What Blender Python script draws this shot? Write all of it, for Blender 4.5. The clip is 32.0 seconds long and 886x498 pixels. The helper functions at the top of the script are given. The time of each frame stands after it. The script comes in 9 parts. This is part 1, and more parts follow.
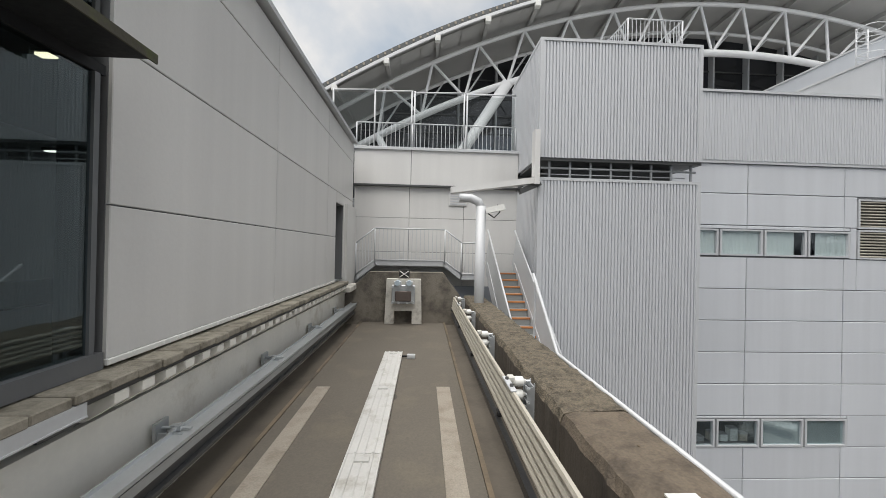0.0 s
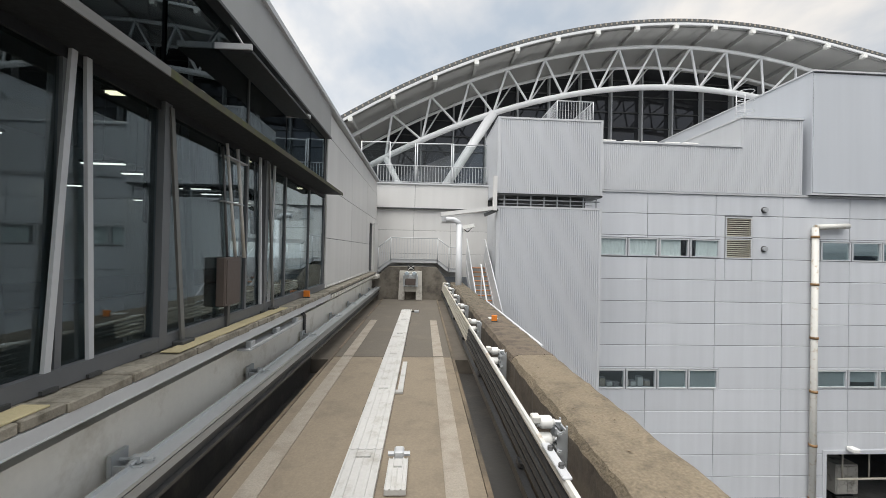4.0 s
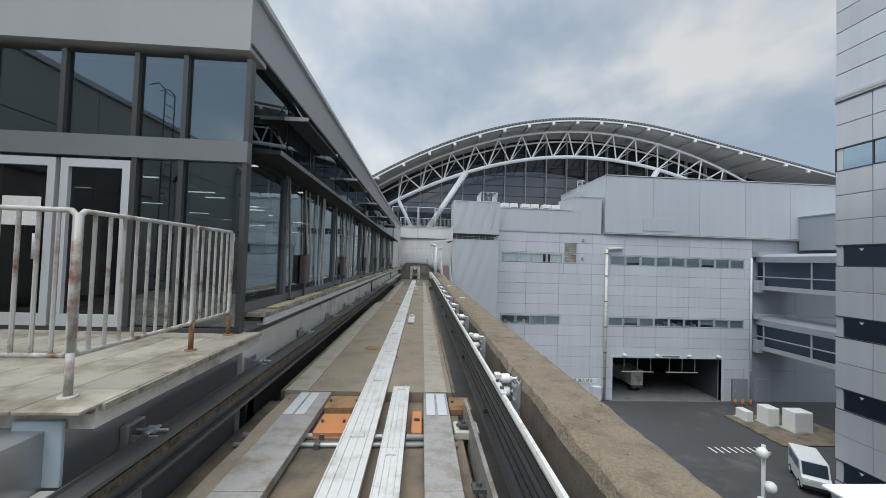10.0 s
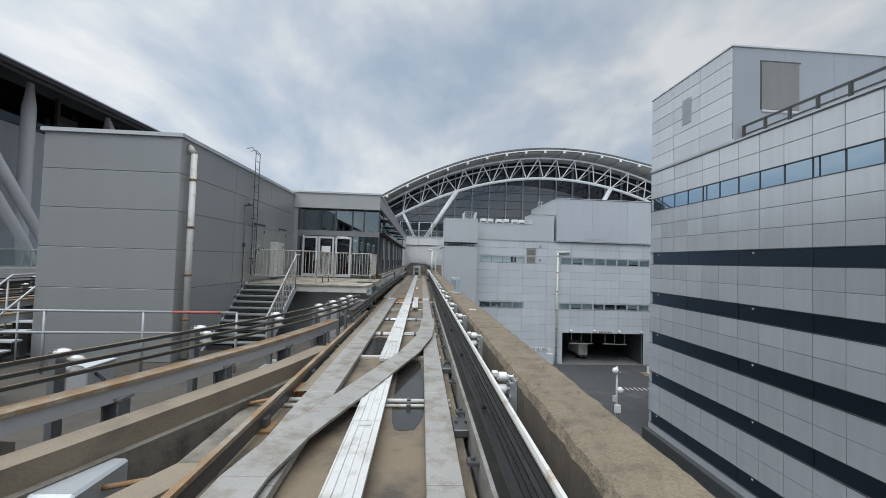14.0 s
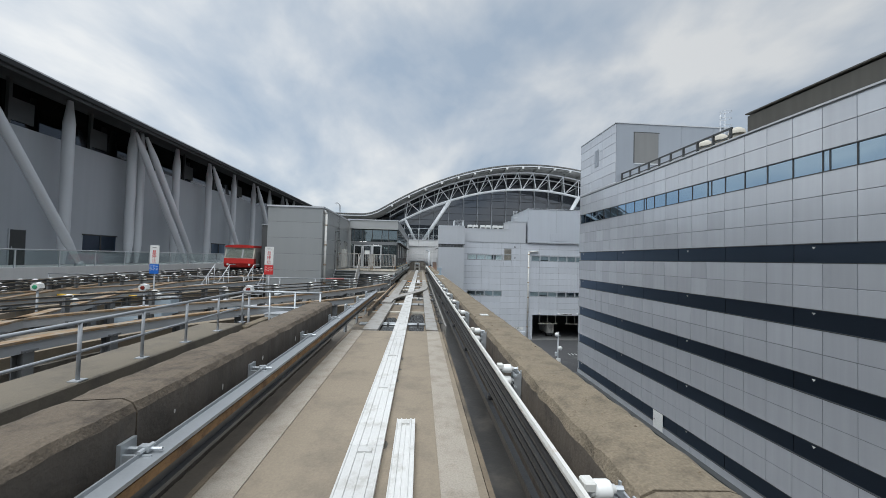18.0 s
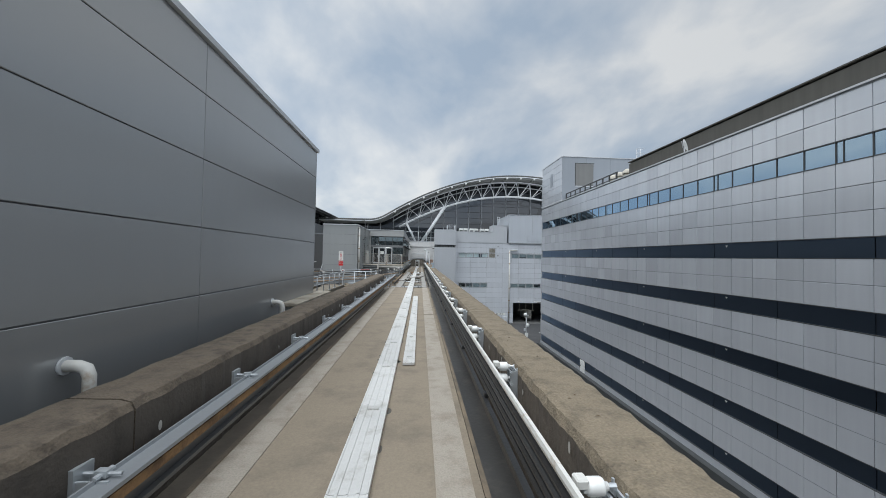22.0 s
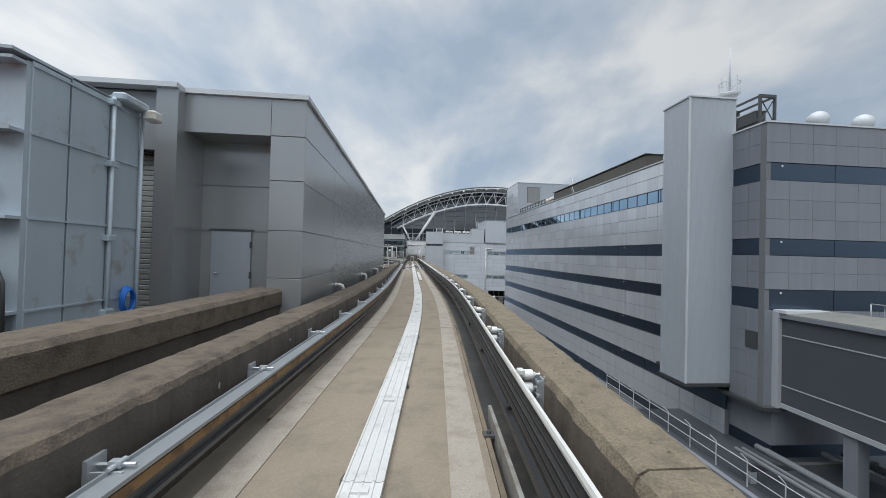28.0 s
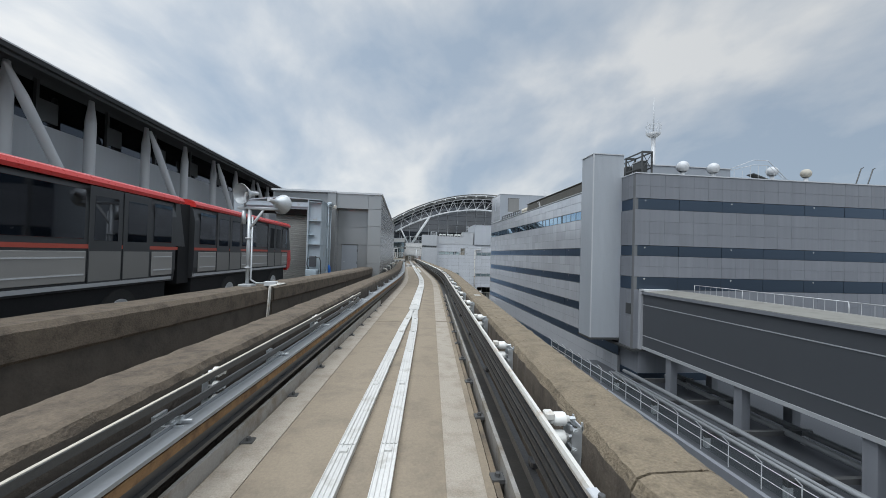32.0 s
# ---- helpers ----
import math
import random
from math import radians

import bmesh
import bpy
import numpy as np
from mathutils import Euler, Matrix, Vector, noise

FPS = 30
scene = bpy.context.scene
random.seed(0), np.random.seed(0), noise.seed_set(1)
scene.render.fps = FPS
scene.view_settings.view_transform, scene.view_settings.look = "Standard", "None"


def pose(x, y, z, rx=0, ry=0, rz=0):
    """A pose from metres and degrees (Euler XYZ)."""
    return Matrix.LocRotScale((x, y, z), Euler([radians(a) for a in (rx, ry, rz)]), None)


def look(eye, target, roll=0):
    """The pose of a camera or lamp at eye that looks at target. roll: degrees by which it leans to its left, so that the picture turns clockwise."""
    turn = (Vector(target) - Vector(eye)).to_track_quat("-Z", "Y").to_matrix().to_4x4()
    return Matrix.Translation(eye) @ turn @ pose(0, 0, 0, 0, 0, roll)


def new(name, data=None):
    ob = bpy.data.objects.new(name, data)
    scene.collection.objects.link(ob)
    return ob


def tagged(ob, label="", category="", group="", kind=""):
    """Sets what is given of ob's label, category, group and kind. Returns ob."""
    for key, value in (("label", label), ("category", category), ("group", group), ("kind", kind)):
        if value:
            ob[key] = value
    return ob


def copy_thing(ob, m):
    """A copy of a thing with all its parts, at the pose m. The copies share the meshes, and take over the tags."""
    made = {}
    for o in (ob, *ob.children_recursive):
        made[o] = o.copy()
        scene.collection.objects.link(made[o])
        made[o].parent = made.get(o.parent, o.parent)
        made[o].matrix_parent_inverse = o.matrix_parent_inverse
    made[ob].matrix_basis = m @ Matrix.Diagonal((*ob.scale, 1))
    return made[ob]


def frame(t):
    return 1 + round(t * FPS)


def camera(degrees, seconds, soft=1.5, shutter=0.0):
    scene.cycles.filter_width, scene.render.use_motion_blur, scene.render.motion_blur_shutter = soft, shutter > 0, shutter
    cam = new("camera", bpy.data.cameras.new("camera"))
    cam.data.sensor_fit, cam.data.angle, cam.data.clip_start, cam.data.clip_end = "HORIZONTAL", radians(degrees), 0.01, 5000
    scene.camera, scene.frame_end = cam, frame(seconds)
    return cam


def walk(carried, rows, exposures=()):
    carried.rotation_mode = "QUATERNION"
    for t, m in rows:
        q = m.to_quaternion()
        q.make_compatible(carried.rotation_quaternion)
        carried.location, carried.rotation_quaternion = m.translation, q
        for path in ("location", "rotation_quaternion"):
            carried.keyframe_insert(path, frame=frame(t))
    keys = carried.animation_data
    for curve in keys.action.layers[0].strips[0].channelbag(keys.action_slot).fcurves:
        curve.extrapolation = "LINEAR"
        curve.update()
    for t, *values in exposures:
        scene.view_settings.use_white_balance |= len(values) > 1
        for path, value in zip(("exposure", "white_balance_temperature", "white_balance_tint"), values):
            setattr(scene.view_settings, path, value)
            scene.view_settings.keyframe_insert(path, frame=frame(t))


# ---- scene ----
cam = camera(100.0, 32.0, soft=0.65)
PATH = [
    (0, (0.566, 1.005, 2.093), (0.668, 3.002, 2.098), 1.2),
    (1, (0.584, 0.369, 2.1), (0.683, 2.366, 2.105), 1.15),
    (2, (0.581, -0.689, 2.1), (0.68, 1.309, 2.104), 1.1),
    (3, (0.603, -2.39, 2.113), (0.699, -0.392, 2.122), 1.15),
    (4, (0.565, -4.72, 2.098), (0.668, -2.722, 2.115), 1.2),
    (7, (0.535, -14.715, 2.148), (0.648, -12.719, 2.183), 1.6),
    (9, (0.553, -21.961, 2.078), (0.667, -19.965, 2.13), 1.6),
    (11, (0.712, -29.167, 1.946), (0.821, -27.171, 2.008), 2.1),
    (13, (0.682, -36.333, 2.03), (0.792, -34.337, 2.092), 2.0),
    (14.5, (0.587, -41.575, 2.029), (0.702, -39.58, 2.094), 1.7),
    (17, (0.515, -50.476, 2.013), (0.635, -48.48, 2.07), 1.6),
    (19, (0.527, -57.589, 2.025), (0.646, -55.593, 2.076), 1.4),
    (21, (0.561, -64.675, 2.05), (0.68, -62.679, 2.095), 1.2),
    (23, (0.571, -71.504, 1.98), (0.699, -69.508, 2.022), 1.1),
    (25, (0.30, -78.82, 1.979), (0.441, -76.825, 2.012), 1.3),
    (28, (-0.399, -88.575, 1.979), (-0.227, -86.583, 2.007), 1.5),
    (30, (-0.848, -94.984, 1.953), (-0.662, -92.993, 1.985), 1.5),
    (32, (-1.316, -101.515, 1.964), (-1.115, -99.526, 1.996), 1.6),
]
walk(cam, [(t, look(eye, target, roll)) for t, eye, target, roll in PATH],
     exposures=[(0, 0.42, 7050, 11), (2, 0.5, 7050, 11), (4, 0.6, 7000, 11), (6.5, 0.48, 6750, 8), (9, 0.26, 6350, 8), (11, 0.15, 6300, 8), (32, 0.15, 6300, 8)])

# ---- world, sun, exposure ----
scene.view_settings.exposure = 0.0
SUN_ELEV, SUN_AZ = 70.0, -148.0   # azimuth of the sun seen from the track, degrees from +y towards +x
w = bpy.data.worlds.new("sky")
scene.world = w
w.use_nodes = True
nt = w.node_tree
nt.nodes.clear()
w_out = nt.nodes.new("ShaderNodeOutputWorld")
bg = nt.nodes.new("ShaderNodeBackground")
sky = nt.nodes.new("ShaderNodeTexSky")
sky.sky_type = "NISHITA"
sky.sun_disc = False
sky.sun_elevation = radians(SUN_ELEV)
sky.sun_rotation = radians(SUN_AZ)
tc = nt.nodes.new("ShaderNodeTexCoord")
sx_ = nt.nodes.new("ShaderNodeSeparateXYZ")
lift = nt.nodes.new("ShaderNodeMath")
lift.operation, lift.inputs[1].default_value = "ADD", 0.42
lift.use_clamp = False
cloud = nt.nodes.new("ShaderNodeVectorMath")
cloud.operation = "DIVIDE"
comb = nt.nodes.new("ShaderNodeCombineXYZ")
mp = nt.nodes.new("ShaderNodeMapping")
mp.inputs["Scale"].default_value = (1.25, 0.85, 1.0)
mp.inputs["Rotation"].default_value = (0.0, 0.0, 0.45)
mp.inputs["Location"].default_value = (3.1, 1.7, 0.0)
n1 = nt.nodes.new("ShaderNodeTexNoise")
n1.inputs["Scale"].default_value, n1.inputs["Detail"].default_value = 1.7, 9.0
n1.inputs["Roughness"].default_value, n1.inputs["Distortion"].default_value = 0.52, 0.25
n2 = nt.nodes.new("ShaderNodeTexNoise")
n2.inputs["Scale"].default_value, n2.inputs["Detail"].default_value = 5.0, 7.0
rmp = nt.nodes.new("ShaderNodeValToRGB")
rmp.color_ramp.elements[0].position, rmp.color_ramp.elements[0].color = 0.30, (4.0, 4.75, 5.7, 1)
rmp.color_ramp.elements[1].position, rmp.color_ramp.elements[1].color = 0.76, (8.3, 8.2, 8.0, 1)
e_mid = rmp.color_ramp.elements.new(0.5)
e_mid.color = (5.5, 5.95, 6.5, 1)
mixn = nt.nodes.new("ShaderNodeMath")
mixn.operation = "MULTIPLY_ADD"
mixn.inputs[1].default_value = 0.34
wm = nt.nodes.new("ShaderNodeMix")
wm.data_type = "RGBA"
wm.inputs["Factor"].default_value = 0.86
L = nt.links.new
L(tc.outputs["Generated"], sx_.inputs[0])
L(sx_.outputs["Z"], lift.inputs[0])
for axis in "XYZ":
    L(lift.outputs[0], comb.inputs[axis])
L(tc.outputs["Generated"], cloud.inputs[0])
L(comb.outputs[0], cloud.inputs[1])
L(cloud.outputs[0], mp.inputs["Vector"])
L(mp.outputs["Vector"], n1.inputs["Vector"])
L(mp.outputs["Vector"], n2.inputs["Vector"])
L(n2.outputs["Fac"], mixn.inputs[0])
sub = nt.nodes.new("ShaderNodeMath")
sub.operation = "MULTIPLY_ADD"
sub.inputs[1].default_value, sub.inputs[2].default_value = 1.7, -0.52
L(n1.outputs["Fac"], sub.inputs[0])
L(sub.outputs[0], mixn.inputs[2])
L(mixn.outputs[0], rmp.inputs["Fac"])
L(sky.outputs["Color"], wm.inputs[6])
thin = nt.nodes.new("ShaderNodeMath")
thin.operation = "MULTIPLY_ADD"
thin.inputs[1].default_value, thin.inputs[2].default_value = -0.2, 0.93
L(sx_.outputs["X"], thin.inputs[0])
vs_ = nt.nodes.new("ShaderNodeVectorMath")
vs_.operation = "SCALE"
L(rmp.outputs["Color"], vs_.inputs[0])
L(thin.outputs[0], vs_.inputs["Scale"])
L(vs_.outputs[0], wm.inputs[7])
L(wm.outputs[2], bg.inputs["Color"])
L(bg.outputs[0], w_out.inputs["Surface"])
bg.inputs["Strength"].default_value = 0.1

sun_data = bpy.data.lights.new("sun", "SUN")
sun_data.energy, sun_data.angle, sun_data.color = 3.1, radians(70), (0.97, 0.985, 1.0)
sun = new("sun", sun_data)
az, el = radians(SUN_AZ), radians(SUN_ELEV)
sun_dir = Vector((math.sin(az) * math.cos(el), math.cos(az) * math.cos(el), math.sin(el)))
sun.matrix_world = look(sun_dir * 200, (0, 0, 0))


# ---- materials ----
def surf(name, col, var=0.12, rough=0.6, metal=0.0, scale=0.6, fine=14.0, bump=0.15, streak=0.0, stain=None, amount=0.0, piece=0.0, spec=0.5, gr=1.0):
    """A procedural surface: broad blotches, fine grain, optional rain streaks, a second stain colour and a shift per piece."""
    m = bpy.data.materials.new(name)
    m.use_nodes = True
    t = m.node_tree
    b = t.nodes["Principled BSDF"]
    b.inputs["Roughness"].default_value, b.inputs["Metallic"].default_value = rough, metal
    b.inputs["Specular IOR Level"].default_value = spec
    k = t.links.new
    geo = t.nodes.new("ShaderNodeNewGeometry")
    broad = t.nodes.new("ShaderNodeTexNoise")
    broad.inputs["Scale"].default_value, broad.inputs["Detail"].default_value = scale, 6
    k(geo.outputs["Position"], broad.inputs["Vector"])
    grain = t.nodes.new("ShaderNodeTexNoise")
    grain.inputs["Scale"].default_value, grain.inputs["Detail"].default_value = fine, 5
    k(geo.outputs["Position"], grain.inputs["Vector"])

    def mul(a, f, add):
        n = t.nodes.new("ShaderNodeMath")
        n.operation = "MULTIPLY_ADD"
        n.inputs[1].default_value, n.inputs[2].default_value = f, add
        k(a, n.inputs[0])
        return n.outputs[0]

    def times(a, c):
        n = t.nodes.new("ShaderNodeMath")
        n.operation = "MULTIPLY"
        k(a, n.inputs[0]), k(c, n.inputs[1])
        return n.outputs[0]
    value = times(mul(broad.outputs["Fac"], 2 * var, 1 - var), mul(grain.outputs["Fac"], 1.4 * var * gr, 1 - 0.7 * var * gr))
    if streak:
        mpp = t.nodes.new("ShaderNodeMapping")
        mpp.inputs["Scale"].default_value = (1.6, 1.6, 0.07)
        k(geo.outputs["Position"], mpp.inputs["Vector"])
        st = t.nodes.new("ShaderNodeTexNoise")
        st.inputs["Scale"].default_value, st.inputs["Detail"].default_value = 1.7, 5
        k(mpp.outputs["Vector"], st.inputs["Vector"])
        value = times(value, mul(st.outputs["Fac"], 2 * streak, 1 - streak))
    if piece:
        oi = t.nodes.new("ShaderNodeObjectInfo")
        value = times(value, mul(oi.outputs["Random"], 2 * piece, 1 - piece))
    base = t.nodes.new("ShaderNodeMix")
    base.data_type = "RGBA"
    base.inputs[6].default_value = (*col, 1)
    base.inputs[7].default_value = (*(stain or col), 1)
    base.inputs[0].default_value = 0.0
    if stain:
        rp = t.nodes.new("ShaderNodeValToRGB")
        rp.color_ramp.elements[0].position = 0.62 - 0.35 * amount
        rp.color_ramp.elements[1].position = 0.75 - 0.2 * amount
        sn = t.nodes.new("ShaderNodeTexNoise")
        sn.inputs["Scale"].default_value, sn.inputs["Detail"].default_value = scale * 2.3, 8
        sn.inputs["Roughness"].default_value = 0.65
        k(geo.outputs["Position"], sn.inputs["Vector"])
        k(sn.outputs["Fac"], rp.inputs["Fac"])
        k(rp.outputs["Color"], base.inputs[0])
    vm = t.nodes.new("ShaderNodeVectorMath")
    vm.operation = "SCALE"
    k(base.outputs[2], vm.inputs[0])
    k(value, vm.inputs["Scale"])
    k(vm.outputs[0], b.inputs["Base Color"])
    k(mul(grain.outputs["Fac"], 0.25 * min(1.0, gr), max(0.03, rough - 0.12 * min(1.0, gr))), b.inputs["Roughness"])
    if bump:
        bp = t.nodes.new("ShaderNodeBump")
        bp.inputs["Strength"].default_value, bp.inputs["Distance"].default_value = bump, 0.02
        k(grain.outputs["Fac"], bp.inputs["Height"])
        k(bp.outputs["Normal"], b.inputs["Normal"])
    return m


def glassy(name, tint, rough=0.03, alpha=0.4, gloss=(0.9, 0.94, 0.97), ior=1.5):
    """A tinted pane: part clear, part glossy, no refraction."""
    m = bpy.data.materials.new(name)
    m.use_nodes = True
    t = m.node_tree
    t.nodes.clear()
    o = t.nodes.new("ShaderNodeOutputMaterial")
    tr = t.nodes.new("ShaderNodeBsdfTransparent")
    tr.inputs["Color"].default_value = (*tint, 1)
    gl = t.nodes.new("ShaderNodeBsdfGlossy")
    gl.inputs["Roughness"].default_value = rough
    gl.inputs["Color"].default_value = (*gloss, 1)
    f0 = ((ior - 1) / (ior + 1)) ** 2
    lw = t.nodes.new("ShaderNodeLayerWeight")
    lw.inputs["Blend"].default_value = 0.5
    pw = t.nodes.new("ShaderNodeMath")
    pw.operation = "POWER"
    pw.inputs[1].default_value = 3.0
    ad = t.nodes.new("ShaderNodeMath")
    ad.operation = "MULTIPLY_ADD"
    ad.inputs[1].default_value, ad.inputs[2].default_value = 1 - f0, f0 + alpha
    ad.use_clamp = True
    mx = t.nodes.new("ShaderNodeMixShader")
    t.links.new(lw.outputs["Facing"], pw.inputs[0])
    t.links.new(pw.outputs[0], ad.inputs[0])
    t.links.new(ad.outputs[0], mx.inputs[0])
    t.links.new(tr.outputs[0], mx.inputs[1])
    t.links.new(gl.outputs[0], mx.inputs[2])
    t.links.new(mx.outputs[0], o.inputs["Surface"])
    return m


def glow(name, col, power):
    m = bpy.data.materials.new(name)
    m.use_nodes = True
    b = m.node_tree.nodes["Principled BSDF"]
    b.inputs["Base Color"].default_value = (*col, 1)
    b.inputs["Emission Color"].default_value = (*col, 1)
    b.inputs["Emission Strength"].default_value = power
    return m


M_FASC = surf("grey_fascia_metal", (0.38, 0.385, 0.38), 0.05, 0.45, 0, 0.35, 30, 0.05, streak=0.08)
M_RUSTRAIL = surf("rust_run_off_white_paint", (0.47, 0.46, 0.43), 0.15, 0.6, 0, 2.2, 30, 0.15, stain=(0.20, 0.095, 0.045), amount=0.32)
M_WALL = surf("pale_panel_paint", (0.66, 0.655, 0.64), 0.05, 0.45, 0, 0.35, 30, 0.05, streak=0.10, piece=0.03)
M_SHED = surf("mid_grey_wall_paint", (0.345, 0.353, 0.355), 0.02, 0.24, 0.42, 0.3, 12, 0.0, streak=0.025, piece=0.03, spec=1.0, gr=0.2)
M_HUT = surf("hut_wall_paint", (0.375, 0.384, 0.38), 0.05, 0.36, 0.3, 0.35, 30, 0.04, streak=0.06, piece=0.03, spec=0.9)
M_FACADE = surf("pale_blue_grey_cladding", (0.585, 0.605, 0.635), 0.05, 0.45, 0, 0.25, 12, 0.0, streak=0.10, piece=0.04, gr=0.5)
M_PLANTCLAD = surf("plain_blue_grey_plant_cladding", (0.50, 0.525, 0.56), 0.05, 0.45, 0, 0.2, 12, 0.0, streak=0.06, piece=0.02, gr=0.4)
M_OFFICE = surf("pale_tile_panel", (0.585, 0.60, 0.625), 0.04, 0.24, 0.34, 0.3, 9, 0.0, streak=0.10, piece=0.075, spec=1.0, gr=0.3)
M_PENTDOOR = surf("taupe_plant_door", (0.20, 0.20, 0.195), 0.08, 0.6, 0, 0.6, 14, 0.02, streak=0.1)
M_JOINT = surf("dark_sealant_joint", (0.16, 0.165, 0.17), 0.1, 0.8, 0, 1, 20, 0.0)
M_RIB = surf("ribbed_metal_cladding", (0.60, 0.615, 0.635), 0.04, 0.42, 0.15, 0.3, 25, 0.03, streak=0.05)
M_BLOCK = surf("blue_grey_block_cladding", (0.32, 0.345, 0.38), 0.05, 0.45, 0.1, 0.2, 20, 0.03, streak=0.05)
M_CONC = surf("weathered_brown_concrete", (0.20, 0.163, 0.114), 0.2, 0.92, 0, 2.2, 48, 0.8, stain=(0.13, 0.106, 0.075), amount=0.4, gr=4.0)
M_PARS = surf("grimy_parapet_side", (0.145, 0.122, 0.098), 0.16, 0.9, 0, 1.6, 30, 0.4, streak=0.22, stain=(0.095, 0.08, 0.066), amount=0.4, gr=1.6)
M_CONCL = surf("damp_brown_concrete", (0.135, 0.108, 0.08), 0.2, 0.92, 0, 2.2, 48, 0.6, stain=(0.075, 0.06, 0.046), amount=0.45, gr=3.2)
M_PARL = surf("damp_grimy_shaded_parapet_side", (0.098, 0.083, 0.068), 0.16, 0.9, 0, 1.6, 30, 0.4, streak=0.25, stain=(0.068, 0.058, 0.049), amount=0.4, gr=1.6)
M_CONCO = surf("mossy_dark_concrete", (0.15, 0.125, 0.092), 0.3, 0.95, 0, 5.5, 60, 1.0, stain=(0.062, 0.055, 0.04), amount=0.5, gr=4.5)
M_BEAM = surf("rust_stained_guide_beam", (0.27, 0.175, 0.095), 0.2, 0.8, 0.1, 1.3, 30, 0.2, stain=(0.33, 0.295, 0.245), amount=0.5, gr=1.5)
M_TROUGH = surf("grimy_trough_floor", (0.13, 0.112, 0.09), 0.15, 0.75, 0, 0.7, 30, 0.2, stain=(0.095, 0.082, 0.066), amount=0.4, gr=1.5)
M_LEDGEWALL = surf("pale_trough_wall", (0.84, 0.82, 0.76), 0.06, 0.85, 0, 0.7, 22, 0.2, streak=0.08, stain=(0.60, 0.56, 0.48), amount=0.22)
M_CONCS = surf("streaked_concrete_side", (0.20, 0.18, 0.15), 0.22, 0.9, 0, 0.9, 24, 0.5, streak=0.25, stain=(0.09, 0.08, 0.068), amount=0.5)
M_PALECONC = surf("pale_concrete_wall", (0.58, 0.56, 0.51), 0.15, 0.85, 0, 0.8, 22, 0.25, streak=0.15, stain=(0.24, 0.22, 0.19), amount=0.3)
M_DECK = surf("brown_grey_deck_concrete", (0.25, 0.207, 0.153), 0.13, 0.85, 0, 0.7, 42, 0.3, stain=(0.19, 0.158, 0.12), amount=0.40, gr=2.6)
M_DECK2 = surf("oil_dark_deck_concrete", (0.138, 0.122, 0.10), 0.16, 0.8, 0, 0.55, 42, 0.3, stain=(0.17, 0.148, 0.115), amount=0.30, gr=2.4)
M_OIL = surf("dark_oil_blot", (0.07, 0.062, 0.05), 0.2, 0.6, 0, 3, 30, 0.0)
M_RUN = surf("worn_pale_running_strip", (0.35, 0.312, 0.26), 0.12, 0.8, 0, 1.5, 55, 0.6, stain=(0.27, 0.232, 0.185), amount=0.42, gr=4.0)
M_WHITE = surf("white_cover_paint", (0.57, 0.565, 0.545), 0.10, 0.55, 0, 1.6, 22, 0.15, stain=(0.40, 0.385, 0.35), amount=0.28, piece=0.07, gr=1.6)
M_POST = surf("dark_grey_post_paint", (0.20, 0.208, 0.214), 0.12, 0.5, 0.2, 2, 30, 0.08)
M_GALV = surf("galvanised_steel", (0.52, 0.545, 0.56), 0.12, 0.45, 0.55, 2, 30, 0.08)
M_RAILG = surf("dull_grey_rail_steel", (0.29, 0.305, 0.318), 0.12, 0.42, 0.3, 2, 30, 0.08)
M_STEEL = surf("grey_painted_steel", (0.55, 0.565, 0.58), 0.08, 0.5, 0.1, 1.5, 25, 0.06)
M_PLATE = surf("worn_steel_plate", (0.34, 0.328, 0.308), 0.14, 0.55, 0.15, 1.4, 40, 0.15, stain=(0.215, 0.185, 0.145), amount=0.42, gr=2.0)
M_PUDDLE = surf("standing_water", (0.035, 0.034, 0.032), 0.1, 0.14, 0, 1, 10, 0.0)
M_WALK = surf("grey_brown_walkway_concrete", (0.165, 0.142, 0.108), 0.12, 0.88, 0, 0.7, 38, 0.3, stain=(0.12, 0.105, 0.085), amount=0.4, gr=2.2)
M_WING = surf("blue_grey_wing_wall", (0.42, 0.44, 0.465), 0.05, 0.4, 0, 0.3, 25, 0.03, streak=0.06)
M_COLUMN = surf("pale_grey_column_paint", (0.60, 0.615, 0.635), 0.05, 0.45, 0, 0.5, 20, 0.03)
M_RUST = surf("rusty_steel", (0.30, 0.18, 0.085), 0.25, 0.85, 0.1, 2.2, 30, 0.3, stain=(0.15, 0.09, 0.05), amount=0.5)
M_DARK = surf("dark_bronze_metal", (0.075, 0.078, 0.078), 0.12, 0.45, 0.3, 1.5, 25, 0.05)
M_BLACK = surf("black_rubber_metal", (0.02, 0.021, 0.023), 0.15, 0.65, 0, 2, 25, 0.1, spec=0.25)
M_COND = surf("dark_conductor_rail", (0.075, 0.078, 0.082), 0.15, 0.36, 0.5, 2, 30, 0.1)
M_COND2 = surf("black_insulated_rail", (0.028, 0.028, 0.029), 0.15, 0.42, 0.1, 2, 30, 0.1)
M_CERAM = surf("white_porcelain", (0.78, 0.78, 0.75), 0.06, 0.25, 0, 3, 20, 0.02)
M_PIPEW = surf("off_white_pipe_paint", (0.62, 0.61, 0.57), 0.08, 0.5, 0, 2, 25, 0.06, stain=(0.40, 0.30, 0.20), amount=0.2)
M_STONE = surf("cream_edge_stone", (0.47, 0.44, 0.375), 0.12, 0.85, 0, 2.5, 40, 0.25, piece=0.10)
M_EDGE = surf("dirty_edge_stone", (0.30, 0.275, 0.225), 0.18, 0.88, 0, 2.5, 40, 0.35, stain=(0.15, 0.135, 0.105), amount=0.45, piece=0.16, gr=2.0)
